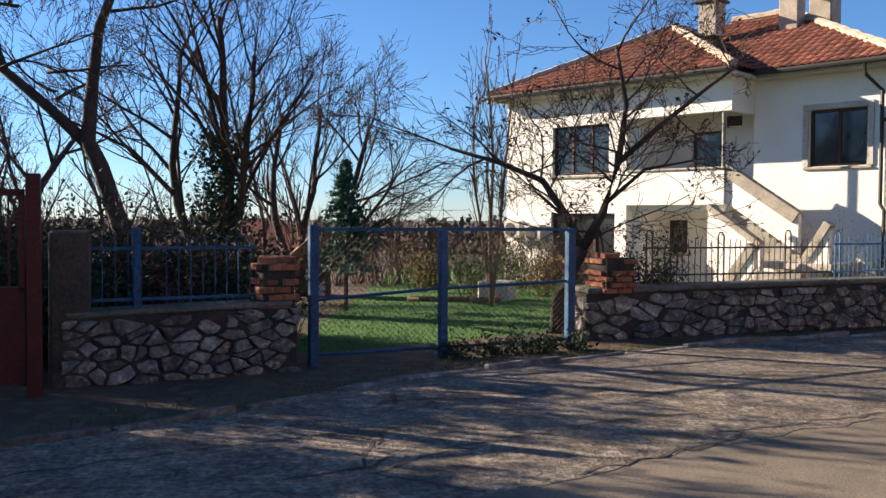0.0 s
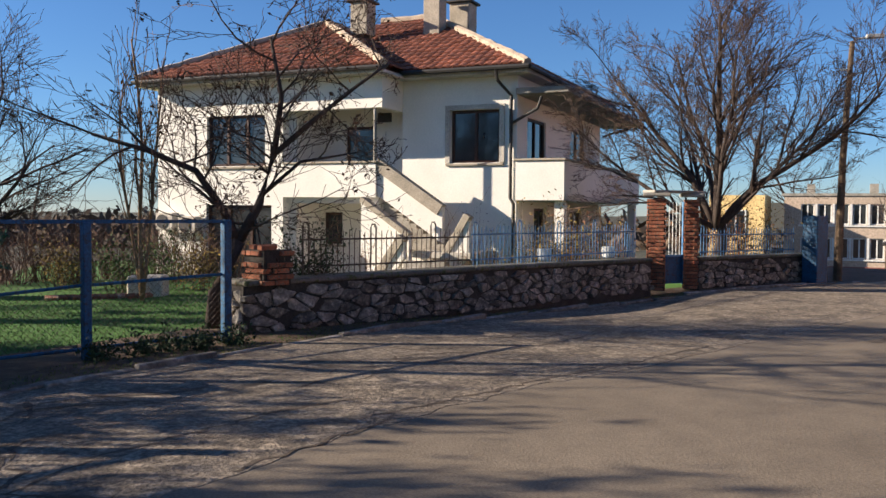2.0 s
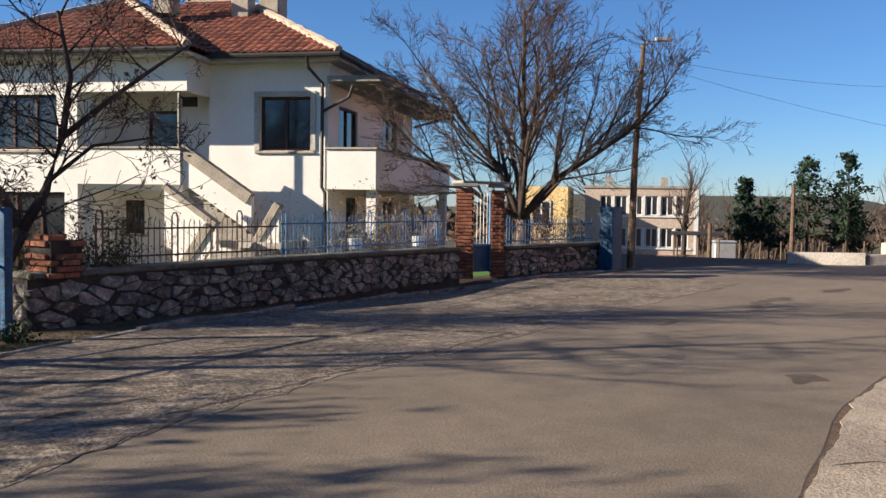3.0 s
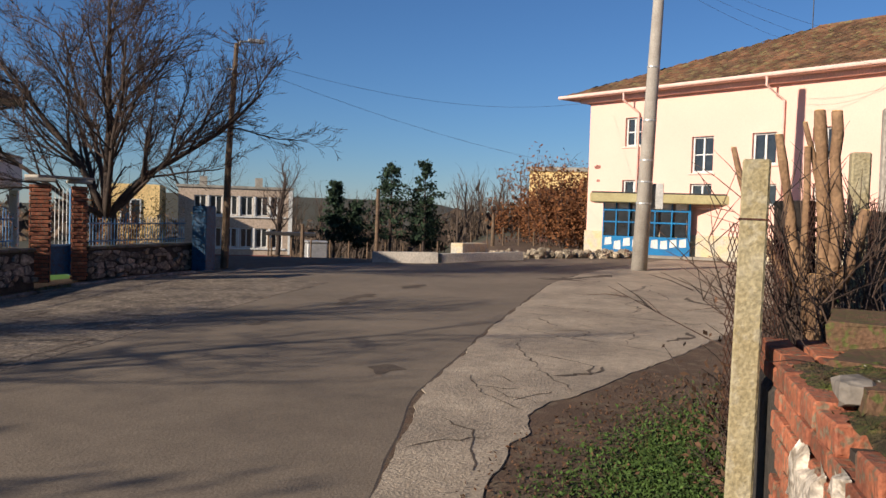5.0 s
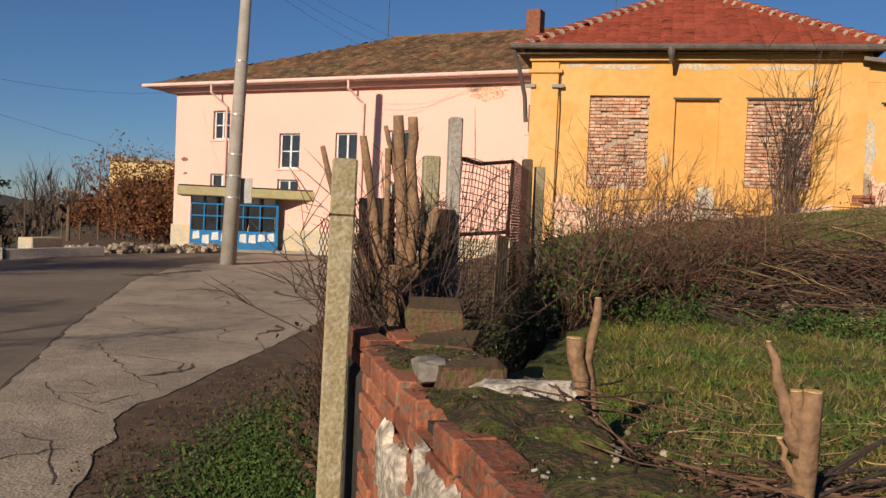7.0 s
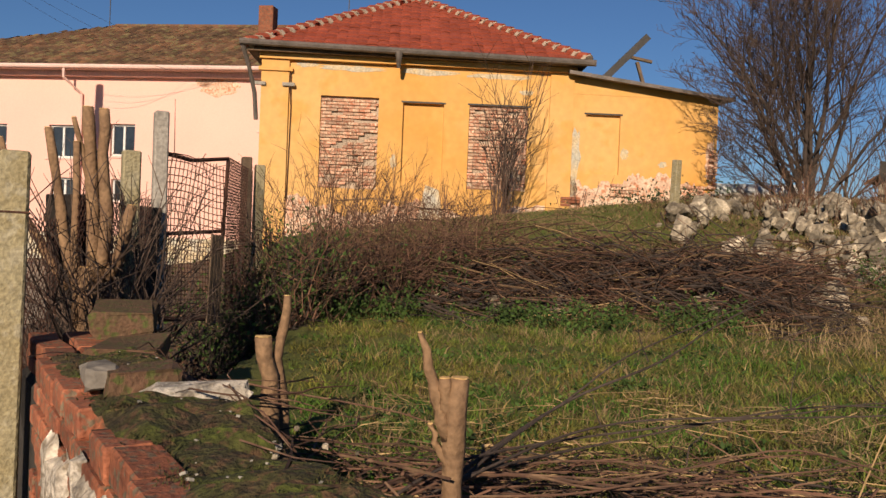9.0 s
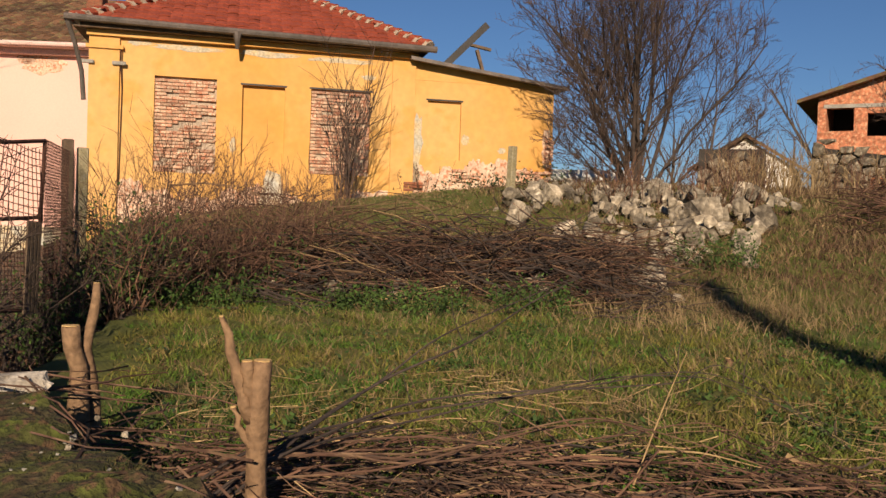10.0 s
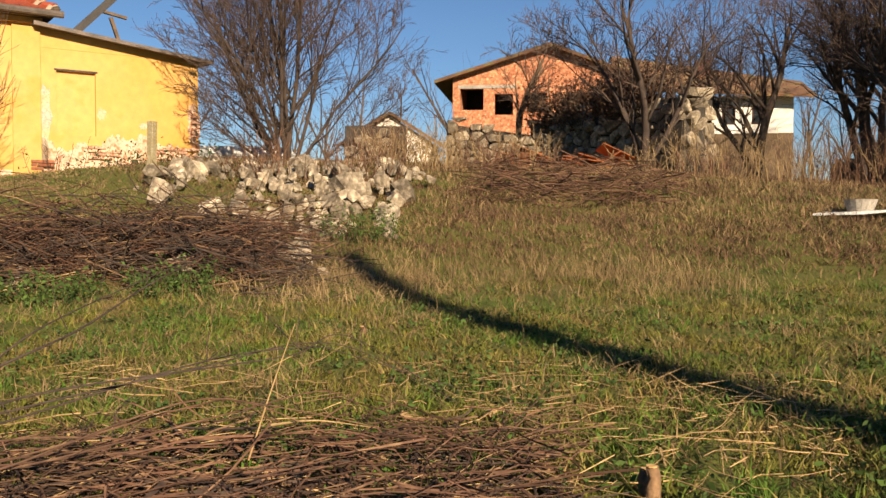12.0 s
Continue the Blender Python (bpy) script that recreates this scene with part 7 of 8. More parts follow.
def build_ruins():
    w = thing("ruined_wall", "tall ruined wall of pale rough stones, broken at the top", "ruin")
    a, b, c = (16.3, -19.8), (9.86, -17.06), (9.72, -18.0)
    wall_core(w, a, b, .55, (2.0, 1.9), (4.1, 3.8), M["joint"])
    d = Vector((b[0] - a[0], b[1] - a[1])).normalized()
    stone_face(w, a, b, (2.3, 2.1), (4.6, 4.25), (d.y, -d.x), RUBBLE, 70, (.16, .3), (.22, .44), .3, 230, .92, .5)
    wall_core(w, b, c, .5, (1.9, 1.9), (4.0, 4.0), M["joint"])
    stone_face(w, b, c, (2.1, 2.1), (4.3, 4.3), (-.97, .2), RUBBLE, 71, (.2, .32), (.22, .4), .35, 40, .94, .25)
    w3 = thing("ruined_wall", "low broken stretch of stone wall below the brick house", "ruin")
    a, b = (15.7, -15.8), (13.3, -16.9)
    wall_core(w3, a, b, .5, (2.2, 2.2), (3.7, 3.3), M["joint"])
    d = Vector((b[0] - a[0], b[1] - a[1])).normalized()
    stone_face(w3, a, b, (2.5, 2.3), (3.95, 3.5), (d.y, -d.x), RUBBLE, 73, (.16, .26), (.22, .4), .3, 80, .94, .3)
    w2 = thing("ruined_wall", "stump of a ruined stone wall behind the rubble", "ruin")
    a, b = (15.83, -12.67), (14.9, -13.7)
    wall_core(w2, a, b, .5, (1.9, 1.9), (3.45, 3.45), M["joint"])
    d = Vector((b[0] - a[0], b[1] - a[1])).normalized()
    stone_face(w2, a, b, (2.2, 2.2), (3.6, 3.5), (d.y, -d.x), RUBBLE, 72, (.16, .26), (.25, .45), .3, 60, .95, .3)
    heap = thing("rubble_heap", "heap of pale broken wall stones on the bank", "rubble")
    r = random.Random(14)
    for i in range(290):
        az = radians(r.triangular(116, 135, 127))
        d = r.uniform(10.6, 15.6)
        x, y = d * math.sin(az), d * math.cos(az)
        s = r.choice((.07, .09, .11, .14, .17, .24)) * r.uniform(.7, 1.15)
        hump = .26 * math.exp(-((d - 13) / 1.4) ** 2)
        ob = part("stone", r.choice(RUBBLE), None, heap)
        ob.matrix_world = Matrix.Translation((x, y, hz(x, y) + r.uniform(-.05, 1) * hump + s * .12)) @ Euler((r.random() * 3, r.random() * 3, r.random() * 3)).to_matrix().to_4x4() @ Matrix.Diagonal((s * 1.2, s, s * .75, 1))
    for k, (x, y, s) in enumerate(((9.9, -8.0, .38), (9.3, -8.5, .34), (12.1, -6.9, .28), (10.3, -7.9, .25))):
        ob = tagged(part("boulder", RUBBLE[k], None), "large pale angular boulder on the bank", "boulder")
        ob.matrix_world = Matrix.Translation((x, y, hz(x, y) + s * .3)) @ Euler((.4 * k, .3, k)).to_matrix().to_4x4() @ Matrix.Diagonal((s * .8, s, s * 1.1, 1))
    single("fence_post", Geo().box(-.055, .055, -.055, .055, -.3, 1.06, pose(12.27, -6.24, 1.78, 1, -1, 20), ch=.01), M["post"], "short mossy concrete post on the bank", "post")
    tin = thing("tin_basin", "white enamel basin and bent sheet lying in the grass", "basin", pose(4.45, -12.1, hz(4.45, -12.1), 0, 0, 20) @ Matrix.Scale(.7, 4))
    part("basin", Geo().tube([(0, 0, .1), (0, 0, .2), (0, 0, .32)], [.22, .26, .3], 16), M["concrete"], tin)
    part("sheet", Geo().add([(-.7, -.3, .1), (-.2, -.4, .06), (.5, -.3, .1), (.8, .3, .05), (.0, .4, .08), (-.6, .3, .14), (-.7, -.3, .06), (-.2, -.4, .02), (.5, -.3, .06), (.8, .3, .01), (.0, .4, .04), (-.6, .3, .1)],
                            [(0, 1, 2, 3, 4, 5), (11, 10, 9, 8, 7, 6)] + [(i, i + 6, (i + 1) % 6 + 6, (i + 1) % 6) for i in range(6)]), M["paper"], tin)
    sc = thing("scrap_heap", "heap of orange rusty scrap sheets by the ruin", "scrap")
    for i in range(16):
        t = r.random()
        x, y = 12.7 - 1.9 * t + r.gauss(0, .12), -14.75 - 1.4 * t + r.gauss(0, .12)
        part("sheet", Geo().box(-.5, .5, -.2, .2, 0, .02, pose(x, y, max(hz(x, y), 2.25) + r.uniform(.05, .38), r.uniform(-35, 35), r.uniform(-25, 25), r.uniform(0, 180)), ch=.006), M["orange"], sc)


build_ruins()


def build_far_houses():
    B = thing("brick_house", "unfinished red brick house with black window openings and gabled roof", "house", pose(25.4, -25.9, 0, 0, 0, -141.5))
    # local x along the front towards the viewer's right, y away
    holed_wall(B, 0, 7.0, 2.0, 6.9, 0, .3, [(.3, 1.25, 5.6, 6.45), (1.7, 2.45, 5.4, 6.25), (4.6, 5.6, 5.3, 6.3), (3.0, 3.8, 5.5, 6.3)], M["house_brick"], "front_wall")
    part("gable", Geo().add([(0, 0, 6.904), (7, 0, 6.904), (3.9, 0, 8.1), (0, .3, 6.904), (7, .3, 6.904), (3.9, .3, 8.1)], [(0, 1, 2), (5, 4, 3), (0, 3, 4, 1), (1, 4, 5, 2), (2, 5, 3, 0)]), M["house_brick"], B)
    part("side_wall", Geo().box(0, .3, .304, 8, 2, 6.9), M["house_brick"], B)
    # dark sheet added behind the openings in place of the unlit rooms
    part("inner_dark_wall", Geo().box(.31, 7, 3, 3.2, 2, 6.9), M["dark"], B)
    part("roof", Geo().add([(-.7, -.5, 6.75), (3.9, -.5, 8.2), (7.9, -.5, 6.7), (7.9, 8.3, 6.7), (3.9, 8.3, 8.2), (-.7, 8.3, 6.75), (-.7, -.5, 6.62), (3.9, -.5, 8.06), (7.9, -.5, 6.57), (7.9, 8.3, 6.57), (3.9, 8.3, 8.06), (-.7, 8.3, 6.62)],
                            [(0, 1, 4, 5), (1, 2, 3, 4), (11, 10, 7, 6), (10, 9, 8, 7), (6, 7, 1, 0), (7, 8, 2, 1)]), M["old_tile"], B)
    part("lintel", Geo().box(.2, 2.6, -.03, -.004, 6.46, 6.6), M["concrete"], B)
    Wt = thing("low_white_house", "low white house with brown tiled roof behind the ruins", "house", pose(19.9, -30.2, 0, 0, 0, -149))
    holed_wall(Wt, 0, 6.2, 2.0, 6.0, 0, .3, [(3.6, 4.1, 4.9, 5.6), (4.7, 5.3, 4.9, 5.6)], M["white"], "front_wall")
    part("side_wall", Geo().box(5.9, 6.2, .304, 6, 2, 6.0), M["white"], Wt)
    part("roof", Geo().add([(-.8, -.7, 6.35), (6.9, -.7, 5.9), (6.9, 3, 6.9), (-.8, 3, 8.2), (-.8, -.7, 6.25), (6.9, -.7, 5.8), (6.9, 3, 6.8), (-.8, 3, 8.1)], [(0, 1, 2, 3), (7, 6, 5, 4), (4, 5, 1, 0), (5, 6, 2, 1), (6, 7, 3, 2), (7, 4, 0, 3)]), M["old_tile"], Wt)
    for x in (3.6, 4.7):
        window_unit(Wt, pose(x, .1, 4.9), .55, .7, 1, M["frame"], .06)
    part("plinth", Geo().box(-.2, 6.2, -.12, -.01, 2, 4.55), M["old_wood"], Wt)
    part("chimney", Geo().box(2.6, 3.2, 1.2, 1.8, 6.6, 7.6), M["plinth_red"], Wt)
    S = thing("far_shed", "small shed with pale gable and brown tiled roof", "shed", pose(21.2, -18.8, 2.3, 0, 0, -140))
    part("wall", Geo().box(-1.3, 1.3, 0, 2.5, -.5, 1.4), M["white"], S)
    part("gable", Geo().add([(-1.3, 0, 1.404), (1.3, 0, 1.404), (0, 0, 2.2), (-1.3, .2, 1.404), (1.3, .2, 1.404), (0, .2, 2.2)], [(0, 1, 2), (5, 4, 3), (0, 3, 4, 1), (1, 4, 5, 2), (2, 5, 3, 0)]), M["white"], S)
    part("roof", Geo().add([(-1.7, -.2, 1.3), (0, -.2, 2.35), (1.7, -.2, 1.3), (1.7, 2.8, 1.3), (0, 2.8, 2.35), (-1.7, 2.8, 1.3), (-1.7, -.2, 1.2), (0, -.2, 2.25), (1.7, -.2, 1.2)], [(0, 1, 4, 5), (1, 2, 3, 4), (6, 7, 1, 0), (7, 8, 2, 1)]), M["old_tile"], S)
    f = thing("plank_fence", "dark weathered plank fence beyond the ruins", "fence")
    r = random.Random(3)
    for i in range(46):
        t = i / 45
        x, y = 9.2 - 6.2 * t, -23.5 + .5 * t
        z = hz(x, y)
        part("plank", Geo().box(x - .09, x + .09, y - .015, y + .015, z - .1, z + .85 + r.uniform(-.25, .1)), M["old_wood"], f)
    v = thing("white_van", "white van partly hidden behind the bank", "van", pose(21.5, -13.6, 1.75, 0, 0, -120))
    part("body", Geo().box(-1.4, 1.4, -.8, .8, .3, 1.5, ch=.2), M["paper"], v)
    part("windscreen", Geo().box(1.2, 1.42, -.6, .6, .85, 1.35), M["glass"], v)
    for a in (-.9, .9):
        part("wheel", Geo().tube([(a, -.82, .3), (a, -.65, .3)], .3, 14), M["dark"], v)


build_far_houses()


# ---- trees and shrubs in place ----
def build_house_trees():
    # old fruit tree leaning over the wall, a few brown leaves left
    t = thing("fruit_tree", "old leaning fruit tree with bare twigs and a few brown leaves", "tree")
    B = Branches(21)
    B.trunk.tube([(1.85, 12.55, -.05), (1.88, 12.52, .5), (2.0, 12.5, .85), (2.18, 12.48, 1.2)], [.13, .11, .105, .1], 9)
    def limb(pts, r0, r1, n=9, length=1.1):
        P = [Vector(p) for p in pts]
        m = len(P)
        B.trunk.tube(P, [r0 + (r1 - r0) * i / (m - 1) for i in range(m)], 7)
        for i in range(n):
            k = (i + .6) / n * (m - 1)
            j = min(int(k), m - 2)
            q = P[j].lerp(P[j + 1], k - j)
            d = (P[j + 1] - P[j]).normalized()
            side = Vector((B.r.gauss(0, 1), B.r.gauss(0, .7), B.r.gauss(.35, .7))).normalized()
            B.grow(q, (d * .45 + side).normalized(), length * B.r.uniform(.6, 1.3), max(r1 * .8, .013), 1, 4, .7, (5, 5, 4, 3), .06, .17, .62, .1)
    limb([(2.18, 12.48, 1.15), (1.95, 12.5, 1.65), (1.62, 12.6, 2.15), (1.0, 12.6, 2.4), (.3, 12.65, 2.6)], .07, .022, 13, 1.35)
    limb([(2.18, 12.48, 1.2), (2.45, 12.45, 1.7), (2.65, 12.4, 2.4), (2.75, 12.4, 3.2), (2.6, 12.4, 4.0)], .075, .022, 14, 1.35)
    limb([(2.65, 12.4, 2.4), (3.2, 12.3, 2.9), (3.8, 12.2, 3.4), (4.2, 12.1, 3.7)], .045, .015, 6, 1.0)
    limb([(2.45, 12.45, 1.8), (3.0, 12.3, 2.3), (3.8, 12.2, 2.45)], .035, .012, 4, .9)
    part("trunk", B.trunk, M["bark"], t, smooth=True)
    part("crown", B.crown, M["twig"], t)
    rr = random.Random(2)
    tips = [tuple(p) for p, d in B.tips if rr.random() < .08]
    v, f = leaf_cloud(tips, 2, .035, .04, 3, .03)
    part("leaves", fast_mesh("leaves", v, f, M["dead_leaf"]), None, t)
    # tall bare trees at the left
    t = thing("garden_tree", "tall bare tree with a curved leaning trunk", "tree")
    B = Branches(31)
    shift = .5
    path = [(-4.55, 12.3, -.1), (-4.7, 12.3, 1.4), (-5.0, 12.3, 2.3), (-5.17, 12.3, 2.65), (-5.1, 12.3, 3.4), (-5.0, 12.3, 4.2), (-4.6, 12.3, 5.2), (-4.4, 12.4, 6.2)]
    path = [(x + shift, y, z) for x, y, z in path]
    B.trunk.tube(path, [.15, .13, .115, .11, .085, .07, .05, .03], 8)
    B.trunk.tube([(-4.67, 12.3, 2.6), (-5.2, 12.3, 3.1), (-5.8, 12.3, 3.6), (-6.1, 12.3, 4.4), (-6.4, 12.3, 5.2)], [.09, .075, .065, .05, .03], 7)
    for i in range(26):
        q = Vector(path[4]).lerp(Vector(path[7]), B.r.random()) if i % 2 else Vector((-5.1 - 1.2 * B.r.random(), 12.3, 3.1 + 1.9 * B.r.random()))
        B.grow(q, Vector((B.r.gauss(0, 1), B.r.gauss(0, .8), B.r.gauss(.35, .5))).normalized(), B.r.uniform(.9, 1.9), .028, 1, 4, .65, (5, 5, 4, 3), .05, .15, .6, .15)
    part("trunk", B.trunk, M["bark"], t, smooth=True)
    part("crown", B.crown, M["twig"], t)
    t, B = bare_tree("garden_tree", "tall bare tree with ivy-covered trunk", (-3.75, 15.9, -.1), [((.03, 0, 1), 5.2, .14), ((-.28, .1, 1), 4.8, .11), ((.25, 0, 1), 4.6, .1)], M["bark"], 41, 4, (9, 6, 5, 3), .62, .1, .1, .55)
    pts = [(-3.75 + random.Random(i).gauss(0, .2), 15.85 + random.Random(i + 500).gauss(0, .2), .5 + 2.6 * random.Random(i + 900).random()) for i in range(420)]
    v, f = leaf_cloud(pts, 7, .06, .1, 4)
    part("ivy", fast_mesh("ivy", v, f, M["ivy"]), None, t, "dark green ivy round the trunk")
    bare_tree("garden_tree", "wide bare tree with many spreading limbs", (-2.9, 19.8, -.2), [((.35, 0, 1), 4.2, .12), ((-.35, .1, 1), 4.4, .12), ((0, .3, 1), 4.4, .1), ((.7, -.1, .8), 3.6, .08)], M["bark"], 43, 4, (7, 6, 5, 3), .65, .08, .12, .56)
    bare_tree("garden_tree", "bare tree with fine dense twigs", (-9.2, 19.5, -.2), [((.1, 0, 1), 4.5, .14), ((-.3, .1, 1), 4.0, .12)], M["bark"], 45, 4, (8, 6, 5, 3), .65, .08, .12, .56)
    bare_tree("slender_tree", "slender upright bare young tree", (1.2, 17.7, -.1), [((0, 0, 1), 4.9, .05), ((.06, 0, 1), 4.4, .04), ((-.07, 0, 1), 4.2, .04)], M["pale_bark"], 47, 3, (14, 4, 3), .38, .25, .06, .3)
    conifer("fir_tree", "small young fir with blue-green boughs on a bare stem", (-1.57, 16.4, -.1), 2.85, .8, M["fir"], 5, .3, 15, .05)
    # the big spreading tree by the far gate
    bare_tree("big_bare_tree", "large spreading bare tree with dense fine twigs", (13.6, 16.5, -.1), [((.0, 0, 1), 1.6, .24)], M["bark"], 51, 0, (0,), .6)
    t, B = bare_tree("big_tree_limbs", "great fan of bare limbs from one stout trunk", (13.6, 16.5, 1.3), [((.05, 0, 1), 4.8, .1), ((.55, -.45, 1), 4.5, .085), ((-.5, .4, 1), 4.5, .085), ((.7, -.55, .9), 3.6, .07), ((-.9, .7, .7), 3.7, .07), ((.2, .5, 1), 4.4, .07), ((-.2, -.4, 1), 4.2, .07)], M["bark"], 53, 4, (11, 8, 6, 4), .66, .06, .09, .5, start=.2)
    big = bpy.data.objects["big_bare_tree"]
    for o in list(t.children):
        o.parent = big
        o.name = "bough" if o.name.startswith("trunk") else "twigs"
        o["kind"] = "stuff"
    for o in list(big.children):
        if o.name.startswith("crown"):
            bpy.data.objects.remove(o)
    bpy.data.objects.remove(t)
    bare_tree("bare_tree", "bare tree behind the big one", (17.5, 22, -.3), [((0, 0, 1), 4.5, .14), ((.3, 0, 1), 4.0, .1)], M["bark"], 55, 3, (8, 7, 5), .6, .1, .1, .5)
    bare_tree("bare_tree", "bare tree beside the flat-roofed building", (49, 42, hz(49, 42)), [((0, 0, 1), 6.5, .2), ((.2, 0, 1), 5, .15)], M["bark"], 57, 3, (9, 7, 5), .6, .1, .1, .5)
    bare_tree("bare_tree", "bare tree behind the flat-roofed building", (56, 57, hz(56, 57)), [((0, 0, 1), 9.5, .2), ((.2, 0, 1), 8, .15)], M["bark"], 58, 3, (9, 7, 5), .6, .1, .1, .5)
    # trees of the verge on the sunny side, whose shade falls over the road
    for k, (x, y, h) in enumerate(((-11.5, 7.2, 5.2), (-9.0, 9.2, 4.6), (-15.5, 6.5, 6.0), (-11.0, 11.5, 5.0))):
        t, B = bare_tree("verge_tree", "unseen roadside tree with spreading limbs, some with leaves added for shade", (x, y, -.1), [((0, 0, 1), h, .16), ((.3, .2, 1), h * .85, .11), ((-.3, -.2, 1), h * .85, .11)], M["bark"], 400 + k, 3, (9, 7, 5), .6, .1, .1, .55)
        # leaf clouds added to two out-of-view crowns to deepen the shade they cast
        if k in (1, 3):
            v, f = leaf_cloud([tuple(p) for p, d in B.tips[::3]], 5, .09, .16, 30 + k)
            part("ivy", fast_mesh("ivy", v, f, M["ivy"]), None, t, "dark leaves added in the unseen crown to thicken its shade")
    # hedge; shrubs beyond the view, the last four taller, are added to shade the road
    for k, (x, y) in enumerate(((-6.2, 10.2), (-7.5, 8.8), (-5.4, 11.3), (-4.3, 10.6), (-6.8, 11.5), (-3.3, 11.2), (-7.0, 9.6), (-8.4, 9.4), (-7.2, 8.0), (-9.2, 8.6))):
        shrub("hedge_shrub", "dense dark twig and leaf hedge, partly out of view to cast shade", (x, y, None), 46, 2.0 if k < 6 else 3.0, .4, M["twig"], 420 + k, M["ivy"] if k != 3 else M["dead_leaf"], .035, 3, .6, 5, .009)
    for k, (x, y, lf) in enumerate(((-3.6, 9.5, M["ivy"]), (-3.0, 9.9, M["dead_leaf"]), (-2.5, 10.4, M["ivy"]), (-4.2, 9.7, M["ivy"]), (-3.4, 10.7, M["ivy"]), (-2.1, 11.6, M["dead_leaf"]), (-4.6, 10.6, M["ivy"]), (-3.0, 12.2, M["dead_leaf"]))):
        shrub("hedge_shrub", "dark tangled hedge behind the shaded wall", (x, y, None), 60, 1.35, .4, M["bark"], 600 + k, lf, .04, 4, .4, 5, .009)
    # shrubs round the house
    for k, (x, y, n, tall, lf) in enumerate(((9.7, 16.5, 50, 1.9, M["yellow_leaf"]), (10.6, 17.1, 46, 1.7, M["rust_leaf"]), (8.8, 16.2, 36, 1.4, M["yellow_leaf"]), (14.6, 17.6, 40, 1.9, M["rust_leaf"]), (15.6, 17.9, 40, 2.0, M["yellow_leaf"]))):
        shrub("garden_shrub", "thinning garden shrub with yellow-brown leaves", (x, y, None), n, tall, .45, M["twig"], 440 + k, lf, .035, 3, .5, 4, .007)
    for k, (x, y, tall) in enumerate(((4.2, 13.5, 1.6), (5.2, 14.0, 1.7), (6.0, 14.3, 1.5), (6.9, 14.8, 1.8), (7.6, 15.0, 1.5), (3.6, 13.4, 1.9))):
        shrub("rose_bush", "leggy bare rose bush behind the fence", (x, y, None), 9, tall, .35, M["pale_bark"], 450 + k, M["dead_leaf"], .022, 1, .3, 4, .006)
    shrub("evergreen_bush", "dark evergreen bush beside the brick pillar", (3.2, 12.75, None), 40, 1.45, .25, M["twig"], 460, M["ivy"], .03, 4, .25, 4, .006)
    for k in range(16):
        x, y = -2.6 + k * .42, 23.5 + (k % 3) * .8
        shrub("red_hedge", "row of bare reddish-brown garden shrubs", (x, y, None), 34, 1.5, .4, M["cane"], 470 + k, None, base=.35, sub=5, thick=.01)
    for k, (x, y) in enumerate(((.9, 19.5), (2.6, 20.2), (1.8, 21.0), (-.2, 21.5))):
        shrub("yellow_shrub", "rounded shrub with yellow-green leaves", (x, y, None), 30, 1.2, .5, M["twig"], 490 + k, M["yellow_leaf"] if k % 2 else M["weed"], .04, 3, .4, 3, .006)
    b = thing("planter", "low pale concrete planter block on the lawn", "planter", pose(1.4, 19.2, hz(1.4, 19.2), 0, 0, -20))
    part("body", Geo().box(-.35, .35, -.3, .3, -.1, .42, ch=.03), M["plinth"], b)
    k = thing("garden_well", "small wooden roofed garden hut with pale door", "hut", pose(-2.75, 20.2, hz(-2.75, 20.2), 0, 0, 10))
    part("wall", Geo().box(-.4, .4, -.3, .3, 0, .95), M["old_wood"], k)
    part("door", Geo().box(-.15, .28, -.33, -.304, .02, .62), M["paper"], k)
    part("roof", Geo().add([(-.55, -.5, .9), (.55, -.5, .9), (.55, .5, .9), (-.55, .5, .9), (0, -.5, 1.4), (0, .5, 1.4)], [(0, 4, 5, 3), (4, 1, 2, 5), (0, 1, 4), (2, 3, 5), (3, 2, 1, 0)]), M["pale_bark"], k)
    h = thing("neighbour_house", "low neighbouring house with red tiled roof", "house", pose(-7.6, 35, -1.2, 0, 0, 10))
    part("wall", Geo().box(-3, 3, -2, 2, -.5, 1.6), M["plinth"], h)
    roof = part("roof", Geo().add([(-3.4, -2.4, 1.6), (3.4, -2.4, 1.6), (3.4, 2.4, 1.6), (-3.4, 2.4, 1.6), (-1.2, 0, 2.8), (1.2, 0, 2.8)], [(0, 1, 5, 4), (2, 3, 4, 5), (0, 4, 3), (1, 2, 5), (3, 2, 1, 0)]), M["tile"], h)
    st = thing("flower_bed", "edged flower bed with white and reddish bricks", "flower bed")
    for i in range(12):
        x, y = -.4 + i * .16, 18.6 + .05 * (i % 3)
        ob = part("brick", BRICK if i % 4 else PALE_BRICK, None, st)
        ob.matrix_world = pose(x, y, hz(x, y) + .05, 25, 0, 5 * i)
    for x, y in ((8.3, 14.95), (10.2, 15.7)):
        single("plant_pot", Geo().tube([(x, y, .72), (x, y, .74), (x, y, .94)], [.1, .12, .15], 12), M["paper"], "white plant pot standing on the wall coping", "pot")


build_house_trees()


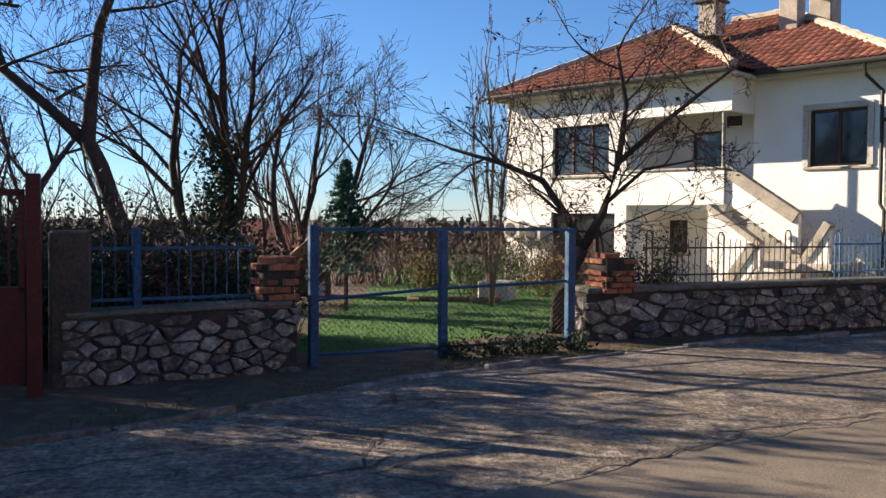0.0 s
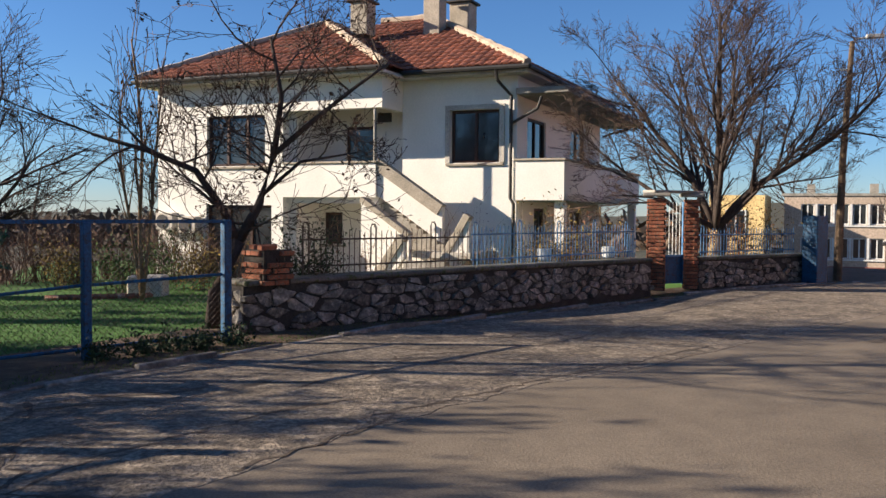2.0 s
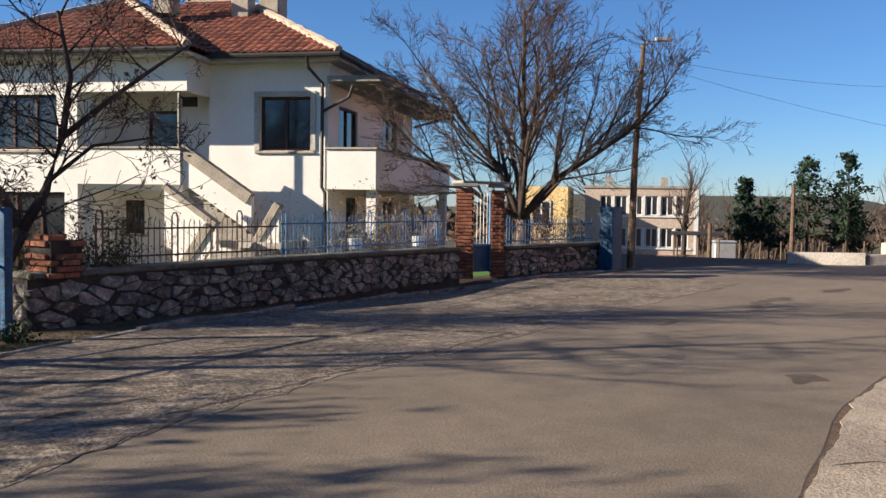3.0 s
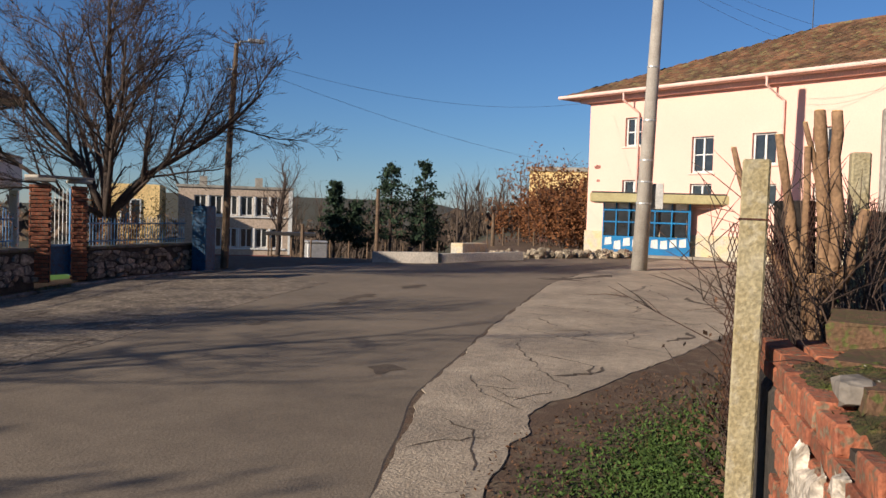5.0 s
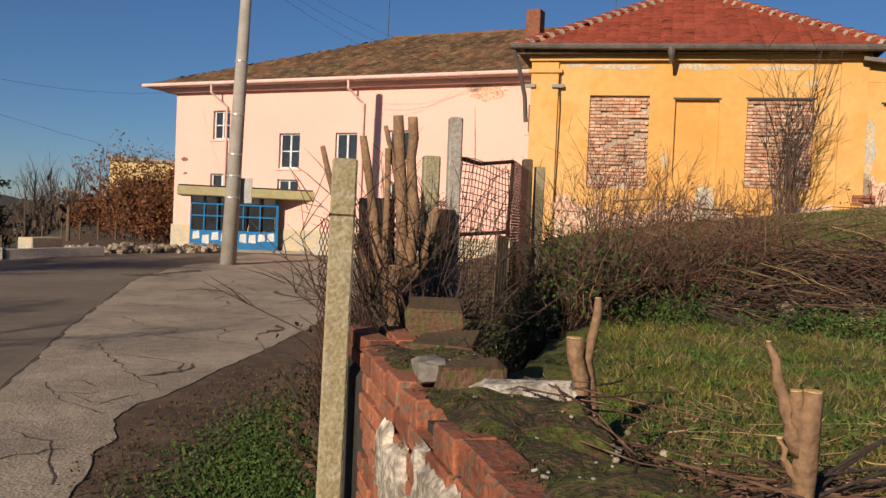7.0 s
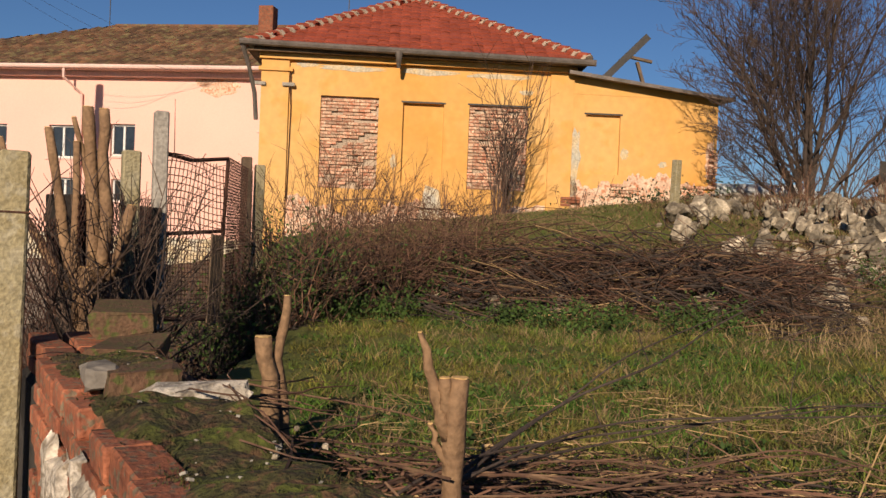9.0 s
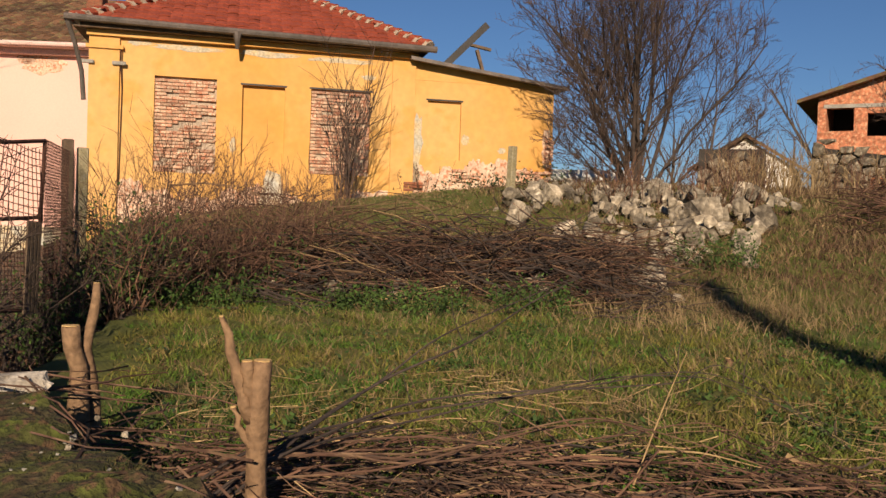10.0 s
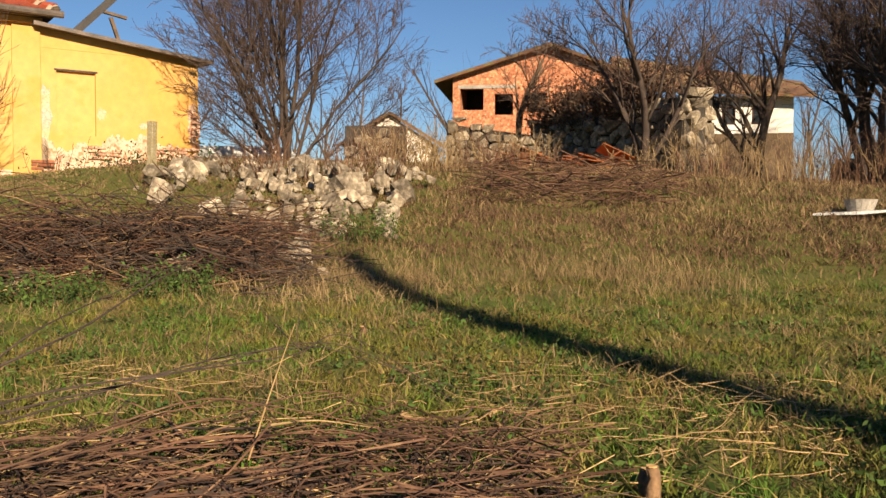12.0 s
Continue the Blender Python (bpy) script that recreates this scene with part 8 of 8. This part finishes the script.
def build_garden_trees():
    bare_tree("bank_bush", "many-stemmed bare bush tree on the rubble bank", (18.0, -12.65, 2.2), [((.0, .05, 1), 5.6, .07), ((-.2, .3, 1), 5.4, .06), ((.2, -.2, 1), 5.4, .06), ((-.3, .45, .95), 5.2, .055), ((.1, .3, 1), 5.2, .055), ((-.2, -.35, 1), 5.4, .055), ((-.1, .6, .9), 4.6, .055), ((-.35, -.6, .85), 5.0, .05), ((-.3, .8, .8), 4.0, .05), ((-.5, .9, .45), 3.4, .04), ((-.1, .15, 1), 5.4, .05), ((-.15, -.15, 1), 5.6, .055), ((-.3, -.8, .6), 3.6, .04)], M["bark"], 61, 4, (10, 7, 5, 3), .6, .09, .09, .5, start=.15)
    bare_tree("ruin_tree", "bare tree growing before the ruined wall", (10.3, -16.2, 2.2), [((.0, 0, 1), 3.6, .1), ((.2, .2, 1), 3.2, .08), ((-.2, -.3, 1), 3.4, .07)], M["bark"], 63, 4, (8, 6, 5, 3), .65, .1, .12, .58)
    bare_tree("ruin_tree", "bare forked tree behind the ruined wall", (16.2, -19.2, 2.3), [((.1, .2, 1), 3.6, .12), ((-.5, -.3, .9), 3.4, .1)], M["old_wood"], 65, 4, (7, 6, 5, 3), .65, .1, .14, .58)
    for k, (x, y, h) in enumerate(((6.5, -24, 5.5), (4.3, -22, 5.5), (9.0, -27, 6), (2.6, -19.5, 5.5), (5.6, -20.5, 5.2), (12.5, -26, 5), (1, -24, 6), (7.6, -21.5, 5.0), (3.2, -25.5, 6.2))):
        bare_tree("bare_tree", "tall dark bare tree beyond the garden", (x, y, hz(x, y) - .1), [((0, 0, 1), h, .17), ((.25, .1, 1), h * .85, .12), ((-.35, -.1, 1), h * .8, .1)], M["bark"], 70 + k, 4, (9, 7, 5, 3), .68, .07, .12, .57)
    for k, (x, y, n, tall, mt) in enumerate(((12.6, -13.9, 40, .55, M["cane"]), (13.6, -13.6, 40, .6, M["dry_grass"]), (8.9, -16.6, 40, .8, M["twig"]), (9.2, -16.4, 60, 1.1, M["dry_grass"]), (8.3, -16.2, 60, 1.0, M["dry_grass"]), (14.6, -12.8, 60, 1.2, M["cane"]), (10.6, -8.6, 50, .8, M["cane"]), (11.6, -7.8, 50, .8, M["cane"]), (11.5, -11.0, 50, .9, M["dry_grass"]), (12.6, -11.4, 50, .9, M["dry_grass"]), (10.6, -12.4, 50, .8, M["dry_grass"]), (9.6, -11.4, 40, .6, M["cane"]), (11.4, -12.6, 50, .8, M["cane"]), (12.9, -13.0, 50, .9, M["dry_grass"]), (9.0, -14.2, 40, .6, M["dry_grass"]), (8.0, -14.8, 40, .6, M["cane"]), (7.0, -15.4, 40, .6, M["dry_grass"]), (13.6, -11.6, 50, .9, M["cane"]), (7.2, -17.5, 60, 1.1, M["cane"]), (5.8, -18.5, 60, 1.1, M["dry_grass"]), (4.6, -17.0, 60, 1.2, M["cane"]), (3.6, -18.0, 60, 1.2, M["cane"]), (6.6, -19.0, 60, 1.3, M["cane"]), (7.9, -18.6, 50, 1.2, M["dry_grass"]), (2.6, -16.6, 60, 1.2, M["cane"]))):
        shrub("dry_bush", "dry twiggy bush and dead weeds on the bank", (x, y, None), n, tall, .55, mt, 500 + k, None, base=.7, sub=4, thick=.008)
    for k, (x, y) in enumerate(((12.2, -18.3), (13.6, -18.9), (11.3, -17.9), (15.0, -19.4))):
        shrub("ivy_mass", "dark ivy and dead creeper over the ruined wall", (x, y, 3.7), 60, 1.5, 1.2, M["bark"], 520 + k, M["dead_leaf"], .05, 2, .5, 6, .012, .4)
    # upright poplar-like shrub before the ochre wall, and tall weeds beside it
    shrub("upright_shrub", "tall narrow bare shrub before the ochre wall", (18.0, -5.3, None), 30, 3.2, .1, M["twig"], 530, None, base=.22, sub=9, thick=.013)
    for k, (x, y, n, tall) in enumerate(((17.8, -1.9, 40, 2.0), (17.8, -2.9, 26, 1.5), (18.4, -.6, 30, 1.5), (16.8, -3.4, 16, .9), (17.3, -6.8, 10, .6))):
        shrub("tall_weeds", "thicket of tall dry weeds before the ochre wall", (x, y, None), n, tall, .35, M["cane"], 540 + k, None, base=.6, sub=5, thick=.009)
    pts = [(17 + random.Random(i).gauss(0, 1.2), -8.3 + random.Random(i + 99).gauss(0, .8)) for i in range(60)]
    v, f = leaf_cloud([(x, y, hz(x, y) + .12) for x, y in pts], 16, .035, .12, 8)
    tagged(part("low_greenery", fast_mesh("low_greenery", v, f, M["ivy"]), None), "low dark green plants at the foot of the annex", "plants", kind="stuff")


build_garden_trees()
